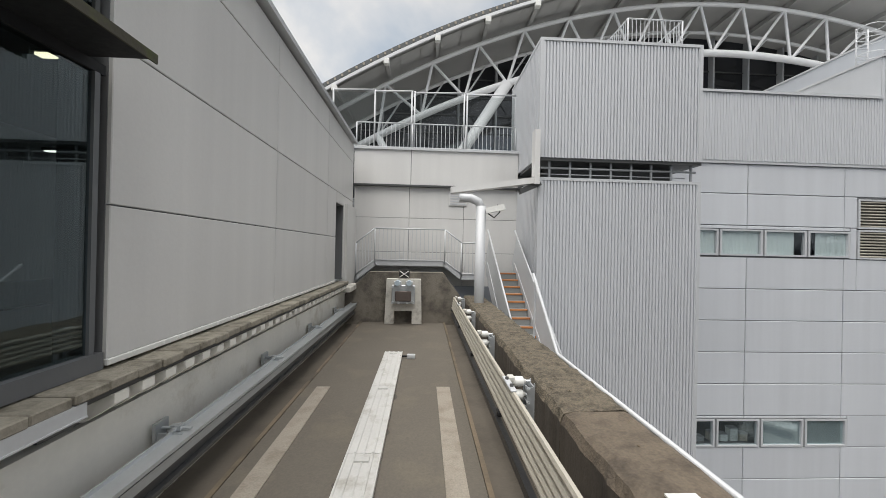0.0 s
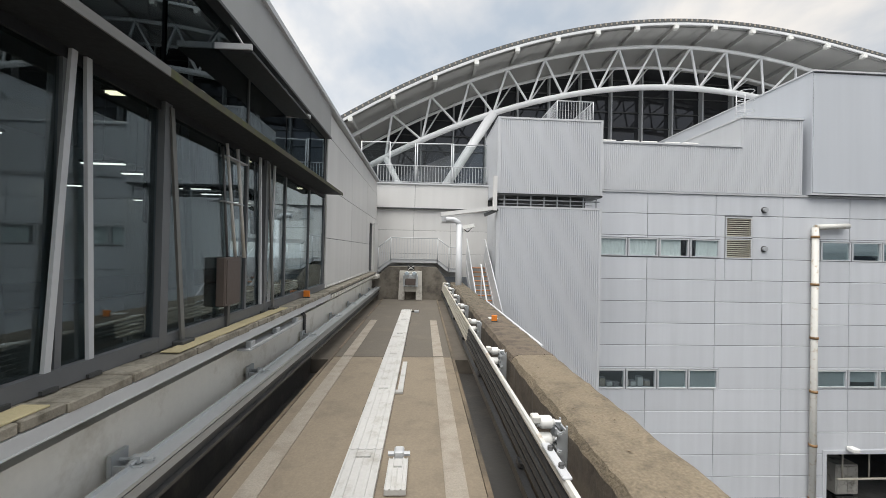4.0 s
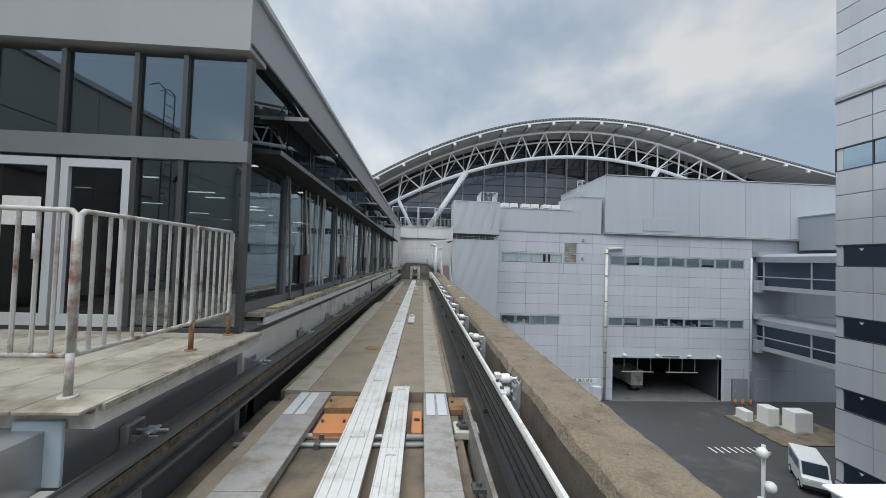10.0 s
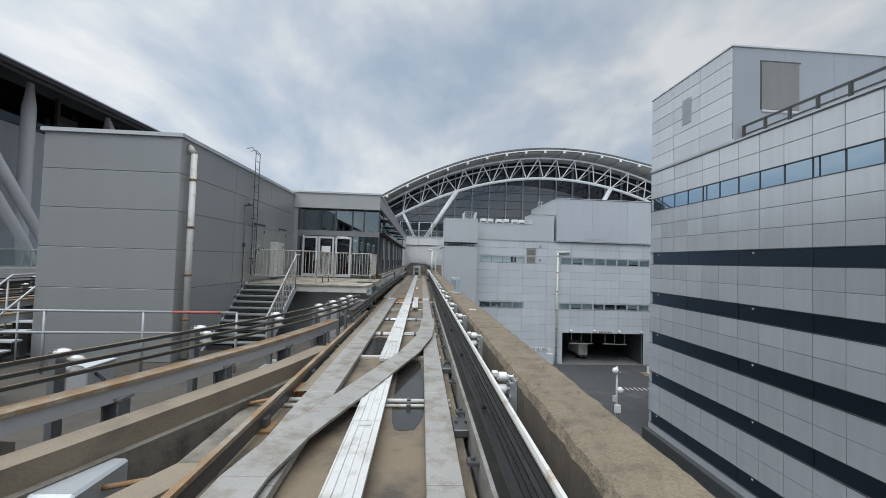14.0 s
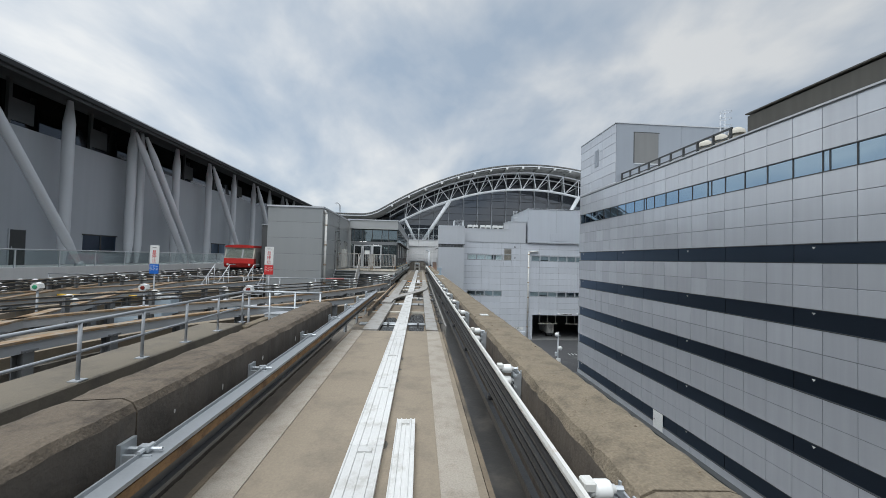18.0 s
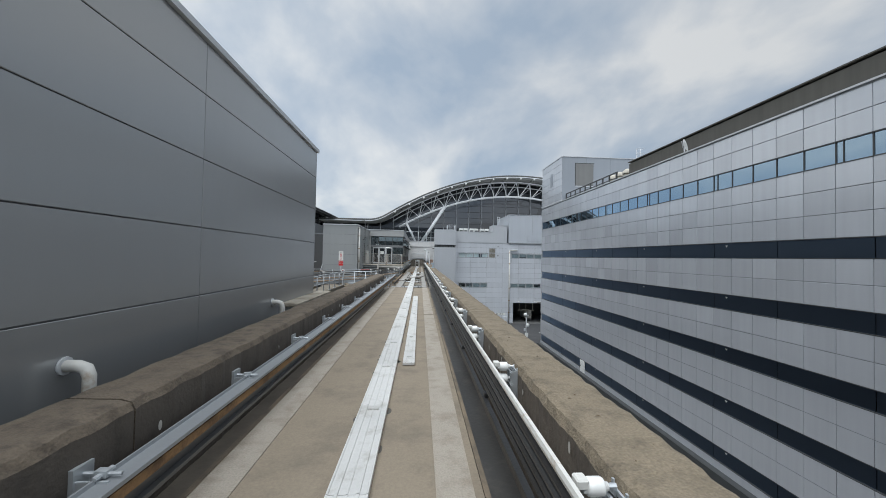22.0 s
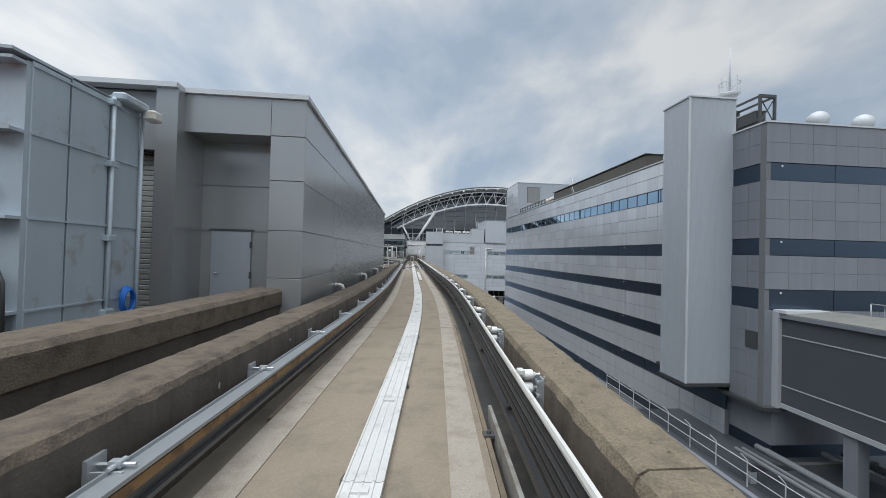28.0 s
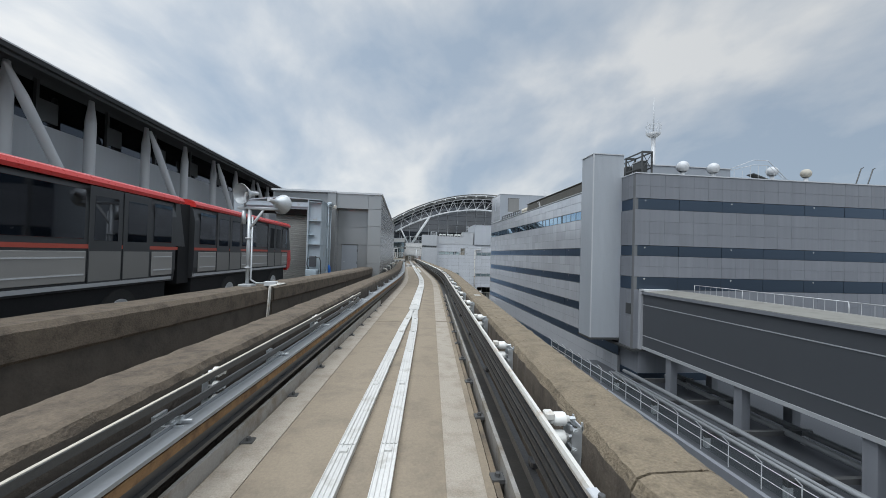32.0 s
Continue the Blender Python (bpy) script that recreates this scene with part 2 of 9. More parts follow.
M_FRAME = surf("grey_bronze_window_frame", (0.16, 0.167, 0.175), 0.10, 0.45, 0.3, 1.5, 25, 0.05)
M_YELLOW = surf("yellow_edge_stone", (0.50, 0.43, 0.26), 0.12, 0.8, 0, 2.5, 40, 0.2, piece=0.08)
M_BAY = surf("grey_loading_bay_concrete", (0.17, 0.17, 0.165), 0.15, 0.8, 0, 0.4, 30, 0.1, stain=(0.11, 0.11, 0.105), amount=0.4)
M_ASPH = surf("asphalt", (0.06, 0.06, 0.062), 0.2, 0.9, 0, 0.15, 30, 0.3, stain=(0.10, 0.10, 0.098), amount=0.2)
M_TERR = surf("stained_terrace_tiles", (0.36, 0.325, 0.265), 0.22, 0.85, 0, 0.8, 30, 0.15, stain=(0.17, 0.14, 0.10), amount=0.46, piece=0.12)
M_STAIR = surf("grey_steel_steps", (0.28, 0.29, 0.285), 0.08, 0.55, 0.2, 1, 30, 0.05)
M_ORANGE = surf("terracotta_step_nosing", (0.48, 0.20, 0.075), 0.12, 0.7, 0, 2, 30, 0.1)
M_ORPAINT = surf("orange_reflector_paint", (0.75, 0.22, 0.03), 0.06, 0.45, 0, 2, 30, 0.02)
M_RED = surf("red_car_paint", (0.52, 0.035, 0.03), 0.05, 0.3, 0, 1, 20, 0.01)
M_CARSTRIPE = surf("dull_red_stripe_paint", (0.42, 0.075, 0.05), 0.05, 0.4, 0, 1, 20, 0.0)
M_TOWER = surf("smooth_ribbed_tower_metal", (0.40, 0.425, 0.455), 0.04, 0.42, 0.15, 0.2, 12, 0.0, streak=0.05, gr=0.3)
M_CARDARK = surf("dark_grey_car_side", (0.055, 0.058, 0.062), 0.06, 0.35, 0.2, 1, 20, 0.01)
M_CARSILV = surf("satin_silver_car_panel", (0.36, 0.355, 0.34), 0.06, 0.42, 0.45, 1, 20, 0.02)
M_CARSILV2 = surf("darker_silver_door_panel", (0.24, 0.238, 0.23), 0.06, 0.42, 0.45, 1, 20, 0.02)
M_STRUT2 = surf("dull_dark_steel", (0.13, 0.132, 0.132), 0.12, 0.4, 0.5, 2, 30, 0.08)
M_PROP = surf("bronze_grey_prop_steel", (0.20, 0.20, 0.19), 0.10, 0.42, 0.3, 2, 30, 0.05)
M_TYRE = surf("tyre_rubber", (0.025, 0.025, 0.025), 0.1, 0.8, 0, 4, 30, 0.1)
M_TUBE = surf("white_tube_paint", (0.68, 0.69, 0.70), 0.05, 0.45, 0, 0.6, 20, 0.03)
M_STRUT = surf("silver_grey_column_paint", (0.40, 0.415, 0.43), 0.05, 0.45, 0.1, 0.5, 20, 0.03)
M_SOFFIT = surf("grey_soffit_panel", (0.42, 0.42, 0.41), 0.08, 0.6, 0, 0.5, 20, 0.03)
M_ROOFTOP = surf("dark_roof_edge", (0.10, 0.105, 0.105), 0.1, 0.5, 0.2, 1, 20, 0.05)
M_BROWNBOX = surf("brown_cabinet_paint", (0.10, 0.078, 0.068), 0.1, 0.5, 0, 1.5, 20, 0.05)
M_GREYROOF = surf("beige_gangway_roof", (0.20, 0.197, 0.178), 0.08, 0.7, 0, 0.5, 20, 0.05, stain=(0.155, 0.15, 0.135), amount=0.35)
M_GANG = surf("dark_grey_gangway_side", (0.078, 0.084, 0.094), 0.06, 0.45, 0.1, 0.5, 20, 0.03)
M_PLANT = surf("olive_roof_screen", (0.085, 0.08, 0.068), 0.1, 0.7, 0, 0.4, 20, 0.03, streak=0.25)
M_EAVE = surf("black_wing_eave", (0.035, 0.036, 0.038), 0.1, 0.75, 0, 1, 20, 0.05, spec=0.3)
M_YARD = surf("dark_yard_concrete", (0.082, 0.072, 0.06), 0.14, 0.88, 0, 0.5, 38, 0.3, stain=(0.05, 0.045, 0.038), amount=0.45, gr=2.4)
M_BLUE = surf("blue_sign_paint", (0.02, 0.15, 0.55), 0.04, 0.5, 0, 2, 20, 0.0)
M_REDSIGN = surf("red_sign_paint", (0.62, 0.03, 0.03), 0.04, 0.5, 0, 2, 20, 0.0)
M_INK = surf("black_ink", (0.02, 0.02, 0.02), 0.04, 0.6, 0, 2, 20, 0.0)
M_LIGHTBLUE = surf("pale_blue_steel_gate", (0.40, 0.46, 0.505), 0.08, 0.5, 0.1, 0.8, 25, 0.06, streak=0.12, stain=(0.30, 0.26, 0.22), amount=0.12)
M_SHUTTER = surf("grey_shutter_slats", (0.36, 0.36, 0.345), 0.08, 0.5, 0.2, 1, 20, 0.03)
M_CURTAIN = surf("pale_curtain", (0.70, 0.745, 0.735), 0.12, 0.9, 0, 1.5, 20, 0.1)
M_BLIND = surf("grey_green_roller_blind", (0.40, 0.44, 0.44), 0.06, 0.8, 0, 1.0, 20, 0.05)
M_CAPTAN = surf("tan_worn_rail_cap", (0.30, 0.235, 0.15), 0.2, 0.55, 0.2, 3, 30, 0.1, stain=(0.12, 0.085, 0.06), amount=0.45)
M_TIP = surf("faded_red_tip_paint", (0.42, 0.13, 0.12), 0.15, 0.6, 0, 3, 30, 0.1)
M_LITTER = surf("dry_leaf_litter", (0.11, 0.075, 0.045), 0.35, 0.9, 0, 9, 60, 0.1, stain=(0.33, 0.27, 0.19), amount=0.45)
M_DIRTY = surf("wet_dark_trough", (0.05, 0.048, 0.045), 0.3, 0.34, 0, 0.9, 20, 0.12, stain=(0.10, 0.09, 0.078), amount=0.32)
M_MUD = surf("brown_mud_deck", (0.195, 0.152, 0.104), 0.16, 0.6, 0, 0.5, 32, 0.2, stain=(0.075, 0.064, 0.05), amount=0.5, gr=1.8)
M_VAN = surf("white_van_paint", (0.75, 0.75, 0.74), 0.03, 0.25, 0, 1, 20, 0.0)
M_INTER = surf("dim_interior_panel", (0.34, 0.36, 0.365), 0.1, 0.6, 0, 0.6, 20, 0.03)
M_GREENSIGN = surf("green_exit_sign", (0.05, 0.35, 0.18), 0.05, 0.5, 0, 2, 20, 0.0)
M_BLUEBOX = surf("pale_blue_box", (0.42, 0.50, 0.56), 0.06, 0.5, 0, 2, 20, 0.03)
M_WARN = surf("yellow_warning_paint", (0.68, 0.42, 0.03), 0.12, 0.6, 0, 2, 20, 0.05, stain=(0.4, 0.26, 0.05), amount=0.3)
M_REDLAMP = surf("red_lamp_lens", (0.20, 0.03, 0.022), 0.05, 0.2, 0, 2, 20, 0.0)
M_SAFETY = surf("yellow_safety_paint", (0.70, 0.48, 0.03), 0.1, 0.6, 0, 2, 20, 0.05)
M_MOSS = surf("mossy_metal_edge", (0.075, 0.07, 0.052), 0.25, 0.8, 0.1, 3, 30, 0.2, stain=(0.09, 0.10, 0.04), amount=0.5)
# darker copy of the office panel, the annex's shade put into its colour
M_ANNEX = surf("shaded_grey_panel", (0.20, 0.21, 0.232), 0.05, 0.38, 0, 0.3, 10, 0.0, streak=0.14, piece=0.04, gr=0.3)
G_DARK = glassy("dark_window_glass", (0.22, 0.24, 0.25), 0.04, 0.03)
G_STATION = glassy("tinted_station_glass", (0.54, 0.60, 0.61), 0.012, 0.01, (0.84, 0.95, 1.0), 1.6)
G_FRONT = glassy("sky_mirroring_entrance_glass", (0.42, 0.47, 0.48), 0.015, 0.20, (0.72, 0.82, 0.86), 1.6)
G_UPPER = glassy("shaded_clerestory_glass", (0.20, 0.235, 0.25), 0.012, 0.0, (0.50, 0.58, 0.62), 1.5)
G_CARWIN = glassy("dark_car_window_glass", (0.10, 0.105, 0.11), 0.03, 0.06, (0.60, 0.62, 0.66))
G_CLEAR = glassy("clear_glass", (0.955, 0.98, 0.98), 0.02, 0.03)
G_BALU = glassy("clean_balustrade_glass", (0.9, 0.94, 0.93), 0.02, 0.0, (0.9, 0.94, 0.97), 1.1)
G_SKYWIN = glassy("reflective_blue_glass", (0.10, 0.14, 0.18), 0.03, 0.42, (0.62, 0.82, 1.0))
G_BAND = glassy("black_band_glass", (0.08, 0.085, 0.095), 0.34, 0.10, (0.56, 0.72, 0.95))
G_HALL = glassy("dark_hall_glass", (0.10, 0.105, 0.115), 0.05, 0.03, (0.60, 0.62, 0.68))
G_PALEWIN = glassy("sky_lit_window_glass", (0.93, 0.96, 0.965), 0.06, 0.13, (0.80, 0.92, 0.95))
G_MESH = glassy("fine_wire_mesh_panel", (0.86, 0.88, 0.88), 0.6, 0.0, (0.3, 0.32, 0.33))
E_LAMP = glow("warm_strip_lamp", (1.0, 0.86, 0.62), 3.0)
E_WLAMP = glow("white_strip_lamp", (1.0, 0.98, 0.93), 2.5)


# ---- mesh helpers ----
def box(bm, x0, x1, y0, y1, z0, z1):
    v = [bm.verts.new(p) for p in ((x0, y0, z0), (x1, y0, z0), (x1, y1, z0), (x0, y1, z0), (x0, y0, z1), (x1, y0, z1), (x1, y1, z1), (x0, y1, z1))]
    for f in ((3, 2, 1, 0), (4, 5, 6, 7), (0, 1, 5, 4), (1, 2, 6, 5), (2, 3, 7, 6), (3, 0, 4, 7)):
        bm.faces.new([v[i] for i in f])
    return bm


def tube(bm, p0, p1, r0, r1=None, n=8, cap=True):
    p0, p1 = Vector(p0), Vector(p1)
    r1 = r0 if r1 is None else r1
    d = (p1 - p0).normalized()
    u = d.orthogonal().normalized()
    v = d.cross(u)
    rings = []
    for p, r in ((p0, r0), (p1, r1)):
        rings.append([bm.verts.new(p + r * (math.cos(2 * math.pi * i / n) * u + math.sin(2 * math.pi * i / n) * v)) for i in range(n)])
    for i in range(n):
        f = bm.faces.new((rings[0][i], rings[0][(i + 1) % n], rings[1][(i + 1) % n], rings[1][i]))
        f.smooth = n > 6
    if cap:
        bm.faces.new(rings[0][::-1]), bm.faces.new(rings[1])
    return bm


def poly_tube(bm, pts, r, n=8):
    """One bent tube through the points, mitred at the bends."""
    ps = [Vector(p) for p in pts]
    ds = [(b - a).normalized() for a, b in zip(ps, ps[1:])]
    loop = (ps[0] - ps[-1]).length < 1e-5
    u = ds[0].orthogonal().normalized()
    rings = []
    for i, p in enumerate(ps):
        d0, d1 = ds[max(0, i - 1)], ds[min(i, len(ds) - 1)]
        if loop and i in (0, len(ps) - 1):
            d0, d1 = ds[-1], ds[0]
        t_ = (d0 + d1).normalized() if (d0 + d1).length > 1e-6 else d1
        u = (u - t_ * u.dot(t_)).normalized()
        v = t_.cross(u)
        k = 1.0 / max(0.5, t_.dot(d1))
        rings.append([bm.verts.new(p + r * (1 + (k - 1) * 0.5) * (math.cos(2 * math.pi * j / n) * u + math.sin(2 * math.pi * j / n) * v)) for j in range(n)])
    for a, b in zip(rings, rings[1:]):
        for j in range(n):
            bm.faces.new((a[j], a[(j + 1) % n], b[(j + 1) % n], b[j])).smooth = n > 4
    if not loop:
        bm.faces.new(rings[0][::-1]), bm.faces.new(rings[-1])
    return bm


def beam(bm, p0, p1, w_, h_, up=(0, 0, 1)):
    """A bar of rectangular section from p0 to p1; w_ across, h_ along up."""
    p0, p1 = Vector(p0), Vector(p1)
    d = (p1 - p0).normalized()
    s = d.cross(Vector(up)).normalized()
    u = s.cross(d).normalized()
    v = []
    for p in (p0, p1):
        for a, b in ((-1, -1), (1, -1), (1, 1), (-1, 1)):
            v.append(bm.verts.new(p + s * a * w_ / 2 + u * b * h_ / 2))
    for f in ((3, 2, 1, 0), (4, 5, 6, 7), (0, 1, 5, 4), (1, 2, 6, 5), (2, 3, 7, 6), (3, 0, 4, 7)):
        bm.faces.new([v[i] for i in f])
    return bm


def prism(bm, pts, axis, a, b):
    """Extrudes a closed outline of 2D points along an axis from a to b."""
    def put(p, c):
        return {"x": (c, p[0], p[1]), "y": (p[0], c, p[1]), "z": (p[0], p[1], c)}[axis]
    r0 = [bm.verts.new(put(p, a)) for p in pts]
    r1 = [bm.verts.new(put(p, b)) for p in pts]
    n = len(pts)
    for i in range(n):
        bm.faces.new((r0[i], r0[(i + 1) % n], r1[(i + 1) % n], r1[i]))
    bm.faces.new(r0[::-1]), bm.faces.new(r1)
    return bm


def bevelled(bm, w_=0.01, seg=1):
    bmesh.ops.bevel(bm, geom=bm.edges[:], offset=w_, segments=seg, affect="EDGES", profile=0.5)
    return bm


def mesh_of(bm, mat, name="mesh"):
    bmesh.ops.recalc_face_normals(bm, faces=bm.faces)
    me = bpy.data.meshes.new(name)
    bm.to_mesh(me)
    bm.free()
    me.materials.append(mat)
    return me


def part(name, bm, mat, parent=None, label="", at=None):
    ob = new(name, bm if isinstance(bm, bpy.types.Mesh) else mesh_of(bm, mat, name))
    if parent is not None:
        ob.parent = parent
    if at is not None:
        ob.matrix_basis = at
    if label:
        ob["label"] = label
    return ob


def thing(name, label, category, group="", kind="", at=None):
    ob = new(name)
    ob.empty_display_size = 0.2
    if at is not None:
        ob.matrix_basis = at
    return tagged(ob, label, category, group, kind)


def single(name, bm, mat, label, category, group="", kind=""):
    return tagged(part(name, bm, mat), label, category, group, kind)


def B(*a):
    return box(bmesh.new(), *a)


def Bv(*a, w_=0.01):
    return bevelled(box(bmesh.new(), *a), w_)


def T(*a, **k):
    return tube(bmesh.new(), *a, **k)


PANELS = {}


def panel_mesh(axis, du, dz, mat, d=0.03, g=0.012, ch=0.012):
    """A cladding panel with chamfered rim, its back at 0; it faces the axis given ('-x', '+x', '-y')."""
    key = (axis, round(du, 3), round(dz, 3), mat.name, d)
    if mat in (M_SHED, M_HUT, M_WALL, M_ANNEX):
        g = ch = 0.006
    if key not in PANELS:
        bm = bmesh.new()
        u0, u1, z0, z1 = g, du - g, g, dz - g
        back = [(u0, z0, 0), (u1, z0, 0), (u1, z1, 0), (u0, z1, 0)]
        mid = [(u, z, d - ch) for u, z, _ in back]
        front = [(u0 + ch, z0 + ch, d), (u1 - ch, z0 + ch, d), (u1 - ch, z1 - ch, d), (u0 + ch, z1 - ch, d)]

        def put(u, z, o):
            return {"-x": (-o, u, z), "+x": (o, u, z), "-y": (u, -o, z)}[axis]
        rings = [[bm.verts.new(put(*p)) for p in r] for r in (back, mid, front)]
        for a, b in zip(rings, rings[1:]):
            for i in range(4):
                bm.faces.new((a[i], a[(i + 1) % 4], b[(i + 1) % 4], b[i]))
        bm.faces.new(rings[2])
        bmesh.ops.recalc_face_normals(bm, faces=bm.faces)
        c = sum((f.calc_center_median() for f in bm.faces), Vector()) / len(bm.faces)
        f = bm.faces[-1] if len(bm.faces) else None
        bm.faces.ensure_lookup_table()
        out = Vector({"-x": (-1, 0, 0), "+x": (1, 0, 0), "-y": (0, -1, 0)}[axis])
        if bm.faces[-1].normal.dot(out) < 0:
            bmesh.ops.reverse_faces(bm, faces=bm.faces)
        me = bpy.data.meshes.new("panel")
        bm.to_mesh(me)
        bm.free()
        me.materials.append(mat)
        PANELS[key] = me
    return PANELS[key]


def ribs(bm, u0, u1, z0, z1, put, pitch=0.135, depth=0.05):
    """Trapezoid-ribbed sheet; put(u, o, z) places a point o out of the wall's face."""
    n = max(1, round((u1 - u0) / pitch))
    p = (u1 - u0) / n
    prof = []
    for i in range(n):
        a = u0 + i * p
        prof += [(a, 0), (a + 0.28 * p, 0), (a + 0.34 * p, depth), (a + 0.94 * p, depth)]
    prof.append((u1, 0))
    lo = [bm.verts.new(put(u, o, z0)) for u, o in prof]
    hi = [bm.verts.new(put(u, o, z1)) for u, o in prof]
    for i in range(len(prof) - 1):
        bm.faces.new((lo[i], lo[i + 1], hi[i + 1], hi[i]))
    return bm


def cx(y):
    """The main track's middle: straight, then a gentle curve."""
    s = -68.5 - y
    if s <= 0:
        return 0.0
    return -0.0029 * s * s if s < 12 else -0.4176 - 0.0696 * (s - 12)


def run_ys(y0, y1, step=1.5):
    """Stations along the track from y0 down to y1, dense only where it bends."""
    ys = [y0]
    y = y0
    while y > y1 + 1e-6:
        y = max(y1, y - (step if y <= -64 else max(step, min(8.0, y + 64))) if y > -64 else y - step)
        y = max(y, y1)
        ys.append(y)
    return ys


def sweep(bm, prof, y0, y1, mid=cx, step=1.5, closed=True):
    """Sweeps an outline of (x, z) along the track."""
    rings = []
    for y in run_ys(y0, y1, step) if mid is cx else [y0 + (y1 - y0) * i / max(1, round(abs(y1 - y0) / step)) for i in range(max(1, round(abs(y1 - y0) / step)) + 1)]:
        c = mid(y)
        rings.append([bm.verts.new((c + x, y, z)) for x, z in prof])
    n = len(prof)
    for a, b in zip(rings, rings[1:]):
        for i in range(n if closed else n - 1):
            bm.faces.new((a[i], a[(i + 1) % n], b[(i + 1) % n], b[i]))
    if closed:
        bm.faces.new(rings[0]), bm.faces.new(rings[-1][::-1])
    return bm


def rect(x0, x1, z0, z1):
    return [(x0, z0), (x1, z0), (x1, z1), (x0, z1)]


FONT_CACHE = {}


def letters(name, text, size, mat, m, parent, extrude=0.002):
    """Flat letters, turned into a mesh."""
    cu = bpy.data.curves.new(name, "FONT")
    cu.body, cu.size, cu.extrude = text, size, extrude
    cu.align_x, cu.align_y = "CENTER", "CENTER"
    tmp = bpy.data.objects.new(name, cu)
    scene.collection.objects.link(tmp)
    dg = bpy.context.evaluated_depsgraph_get()
    me = bpy.data.meshes.new_from_object(tmp.evaluated_get(dg))
    bpy.data.objects.remove(tmp)
    me.materials.clear()
    me.materials.append(mat)
    ob = new(name, me)
    ob.parent = parent
    ob.matrix_basis = m
    return ob


# ---- ground, guideway ----
GROUND = -12.3
single("ground", B(-400, 600, -400, 600, GROUND - 0.5, GROUND), M_ASPH, "dark asphalt ground of the service yard", "ground", kind="structure")

Y_END = -128.0
guideway = thing("guideway", "raised concrete guideway trough with running strips", "guideway", kind="structure")
part("girder", sweep(bmesh.new(), rect(-1.75, 1.85, -1.6, -0.38), 12.2, Y_END), M_CONCS, guideway)
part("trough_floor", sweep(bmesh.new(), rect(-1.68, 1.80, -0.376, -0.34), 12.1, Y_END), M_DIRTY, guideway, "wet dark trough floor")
for x0, x1, a, b in ((-1.66, -1.18, 12.0, 2.76), (1.18, 1.66, 12.0, 2.76), (-1.66, -1.34, -43.6, -86.0)):
    part("trough_ledge", sweep(bmesh.new(), rect(x0, x1, -0.34, -0.07), a, b), M_TROUGH, guideway)
for yy in range(-118, 10, 16):
    part("pier", Bv(-1.0 + cx(yy), 1.0 + cx(yy), yy - 0.8, yy + 0.8, GROUND, -1.59, w_=0.12), M_CONCS, guideway)
# deck slabs, one by one, with open joints between them
joints = [12.0, 2.76, -8.45, -19.9]
for a, b in zip(joints, joints[1:]):
    part("deck_slab", sweep(bmesh.new(), rect(-1.32 if a < -8 else -1.16, 1.16, -0.36, -0.012), a - 0.012, b + 0.012), M_DECK2 if a > 5 else M_DECK, guideway)
joints = [-43.6, -55.0, -66.8, -78.6, -90.6, -102.5, -114.5, -126.5]
for a, b in zip(joints, joints[1:]):
    part("deck_slab", sweep(bmesh.new(), rect(-1.32 if a > -85 else -1.40, 1.16, -0.36, -0.012), a - 0.012, b + 0.012), M_DECK, guideway)
part("switch_pan", sweep(bmesh.new(), rect(-1.5, 1.2, -0.36, -0.14), -19.95, -43.55), M_MUD, guideway, "muddy switch pit floor")
# pale running strips, slab by slab
for xs in (-0.9, 0.9):
    for a, b in ((6.69, 2.79), (2.73, -8.4), (-8.5, -19.9), (-43.65, -54.95), (-55.05, -66.75), (-66.85, -78.55), (-78.65, -90.55), (-90.65, -102.4), (-102.6, -114.4)):
        x0, x1 = (xs - 0.1, xs + 0.1) if a > 2.7 else (0.75, 1.08) if xs > 0 else (-1.075, -0.80) if a > -8 else (-1.30, -0.975)
        part("running_strip", sweep(bmesh.new(), rect(x0, x1, -0.2, 0.0), a, b), M_RUN, guideway)
# steel running plates through the switch
for xs in (-0.9, 0.9):
    y = -19.95
    while y > -43.4:
        n = min(2.35, y + 43.55)
        part("running_plate", Bv(*((-1.05, -0.62) if xs < 0 else (0.73, 1.07)), y - n + 0.012, y, -0.10, 0.0, w_=0.006), M_PLATE, guideway)
        part("plate_web", B(xs - 0.12, xs + 0.12, y - n + 0.03, y - 0.02, -0.14, -0.10), M_RUST, guideway)
        y -= n
bm = bmesh.new()
rim = [(-1.22 + 0.025 * noise.noise(Vector((0.3, 2.1 * i, 0))), -1.055 + 0.004 * (i % 2), -20.0 - 0.25 * i) for i in range(57)]
for (a0, a1, ya), (b0, b1, yb_) in zip(rim, rim[1:]):
    q = [bm.verts.new(p) for p in ((a0, ya, -0.02), (a1, ya, -0.012), (b1, yb_, -0.012), (b0, yb_, -0.02), (a0 - 0.02, ya, -0.14), (b0 - 0.02, yb_, -0.14))]
    bm.faces.new(q[:4]), bm.faces.new((q[0], q[3], q[5], q[4]))
tagged(part("rough_rim", bm, M_DECK, guideway), kind="stuff")
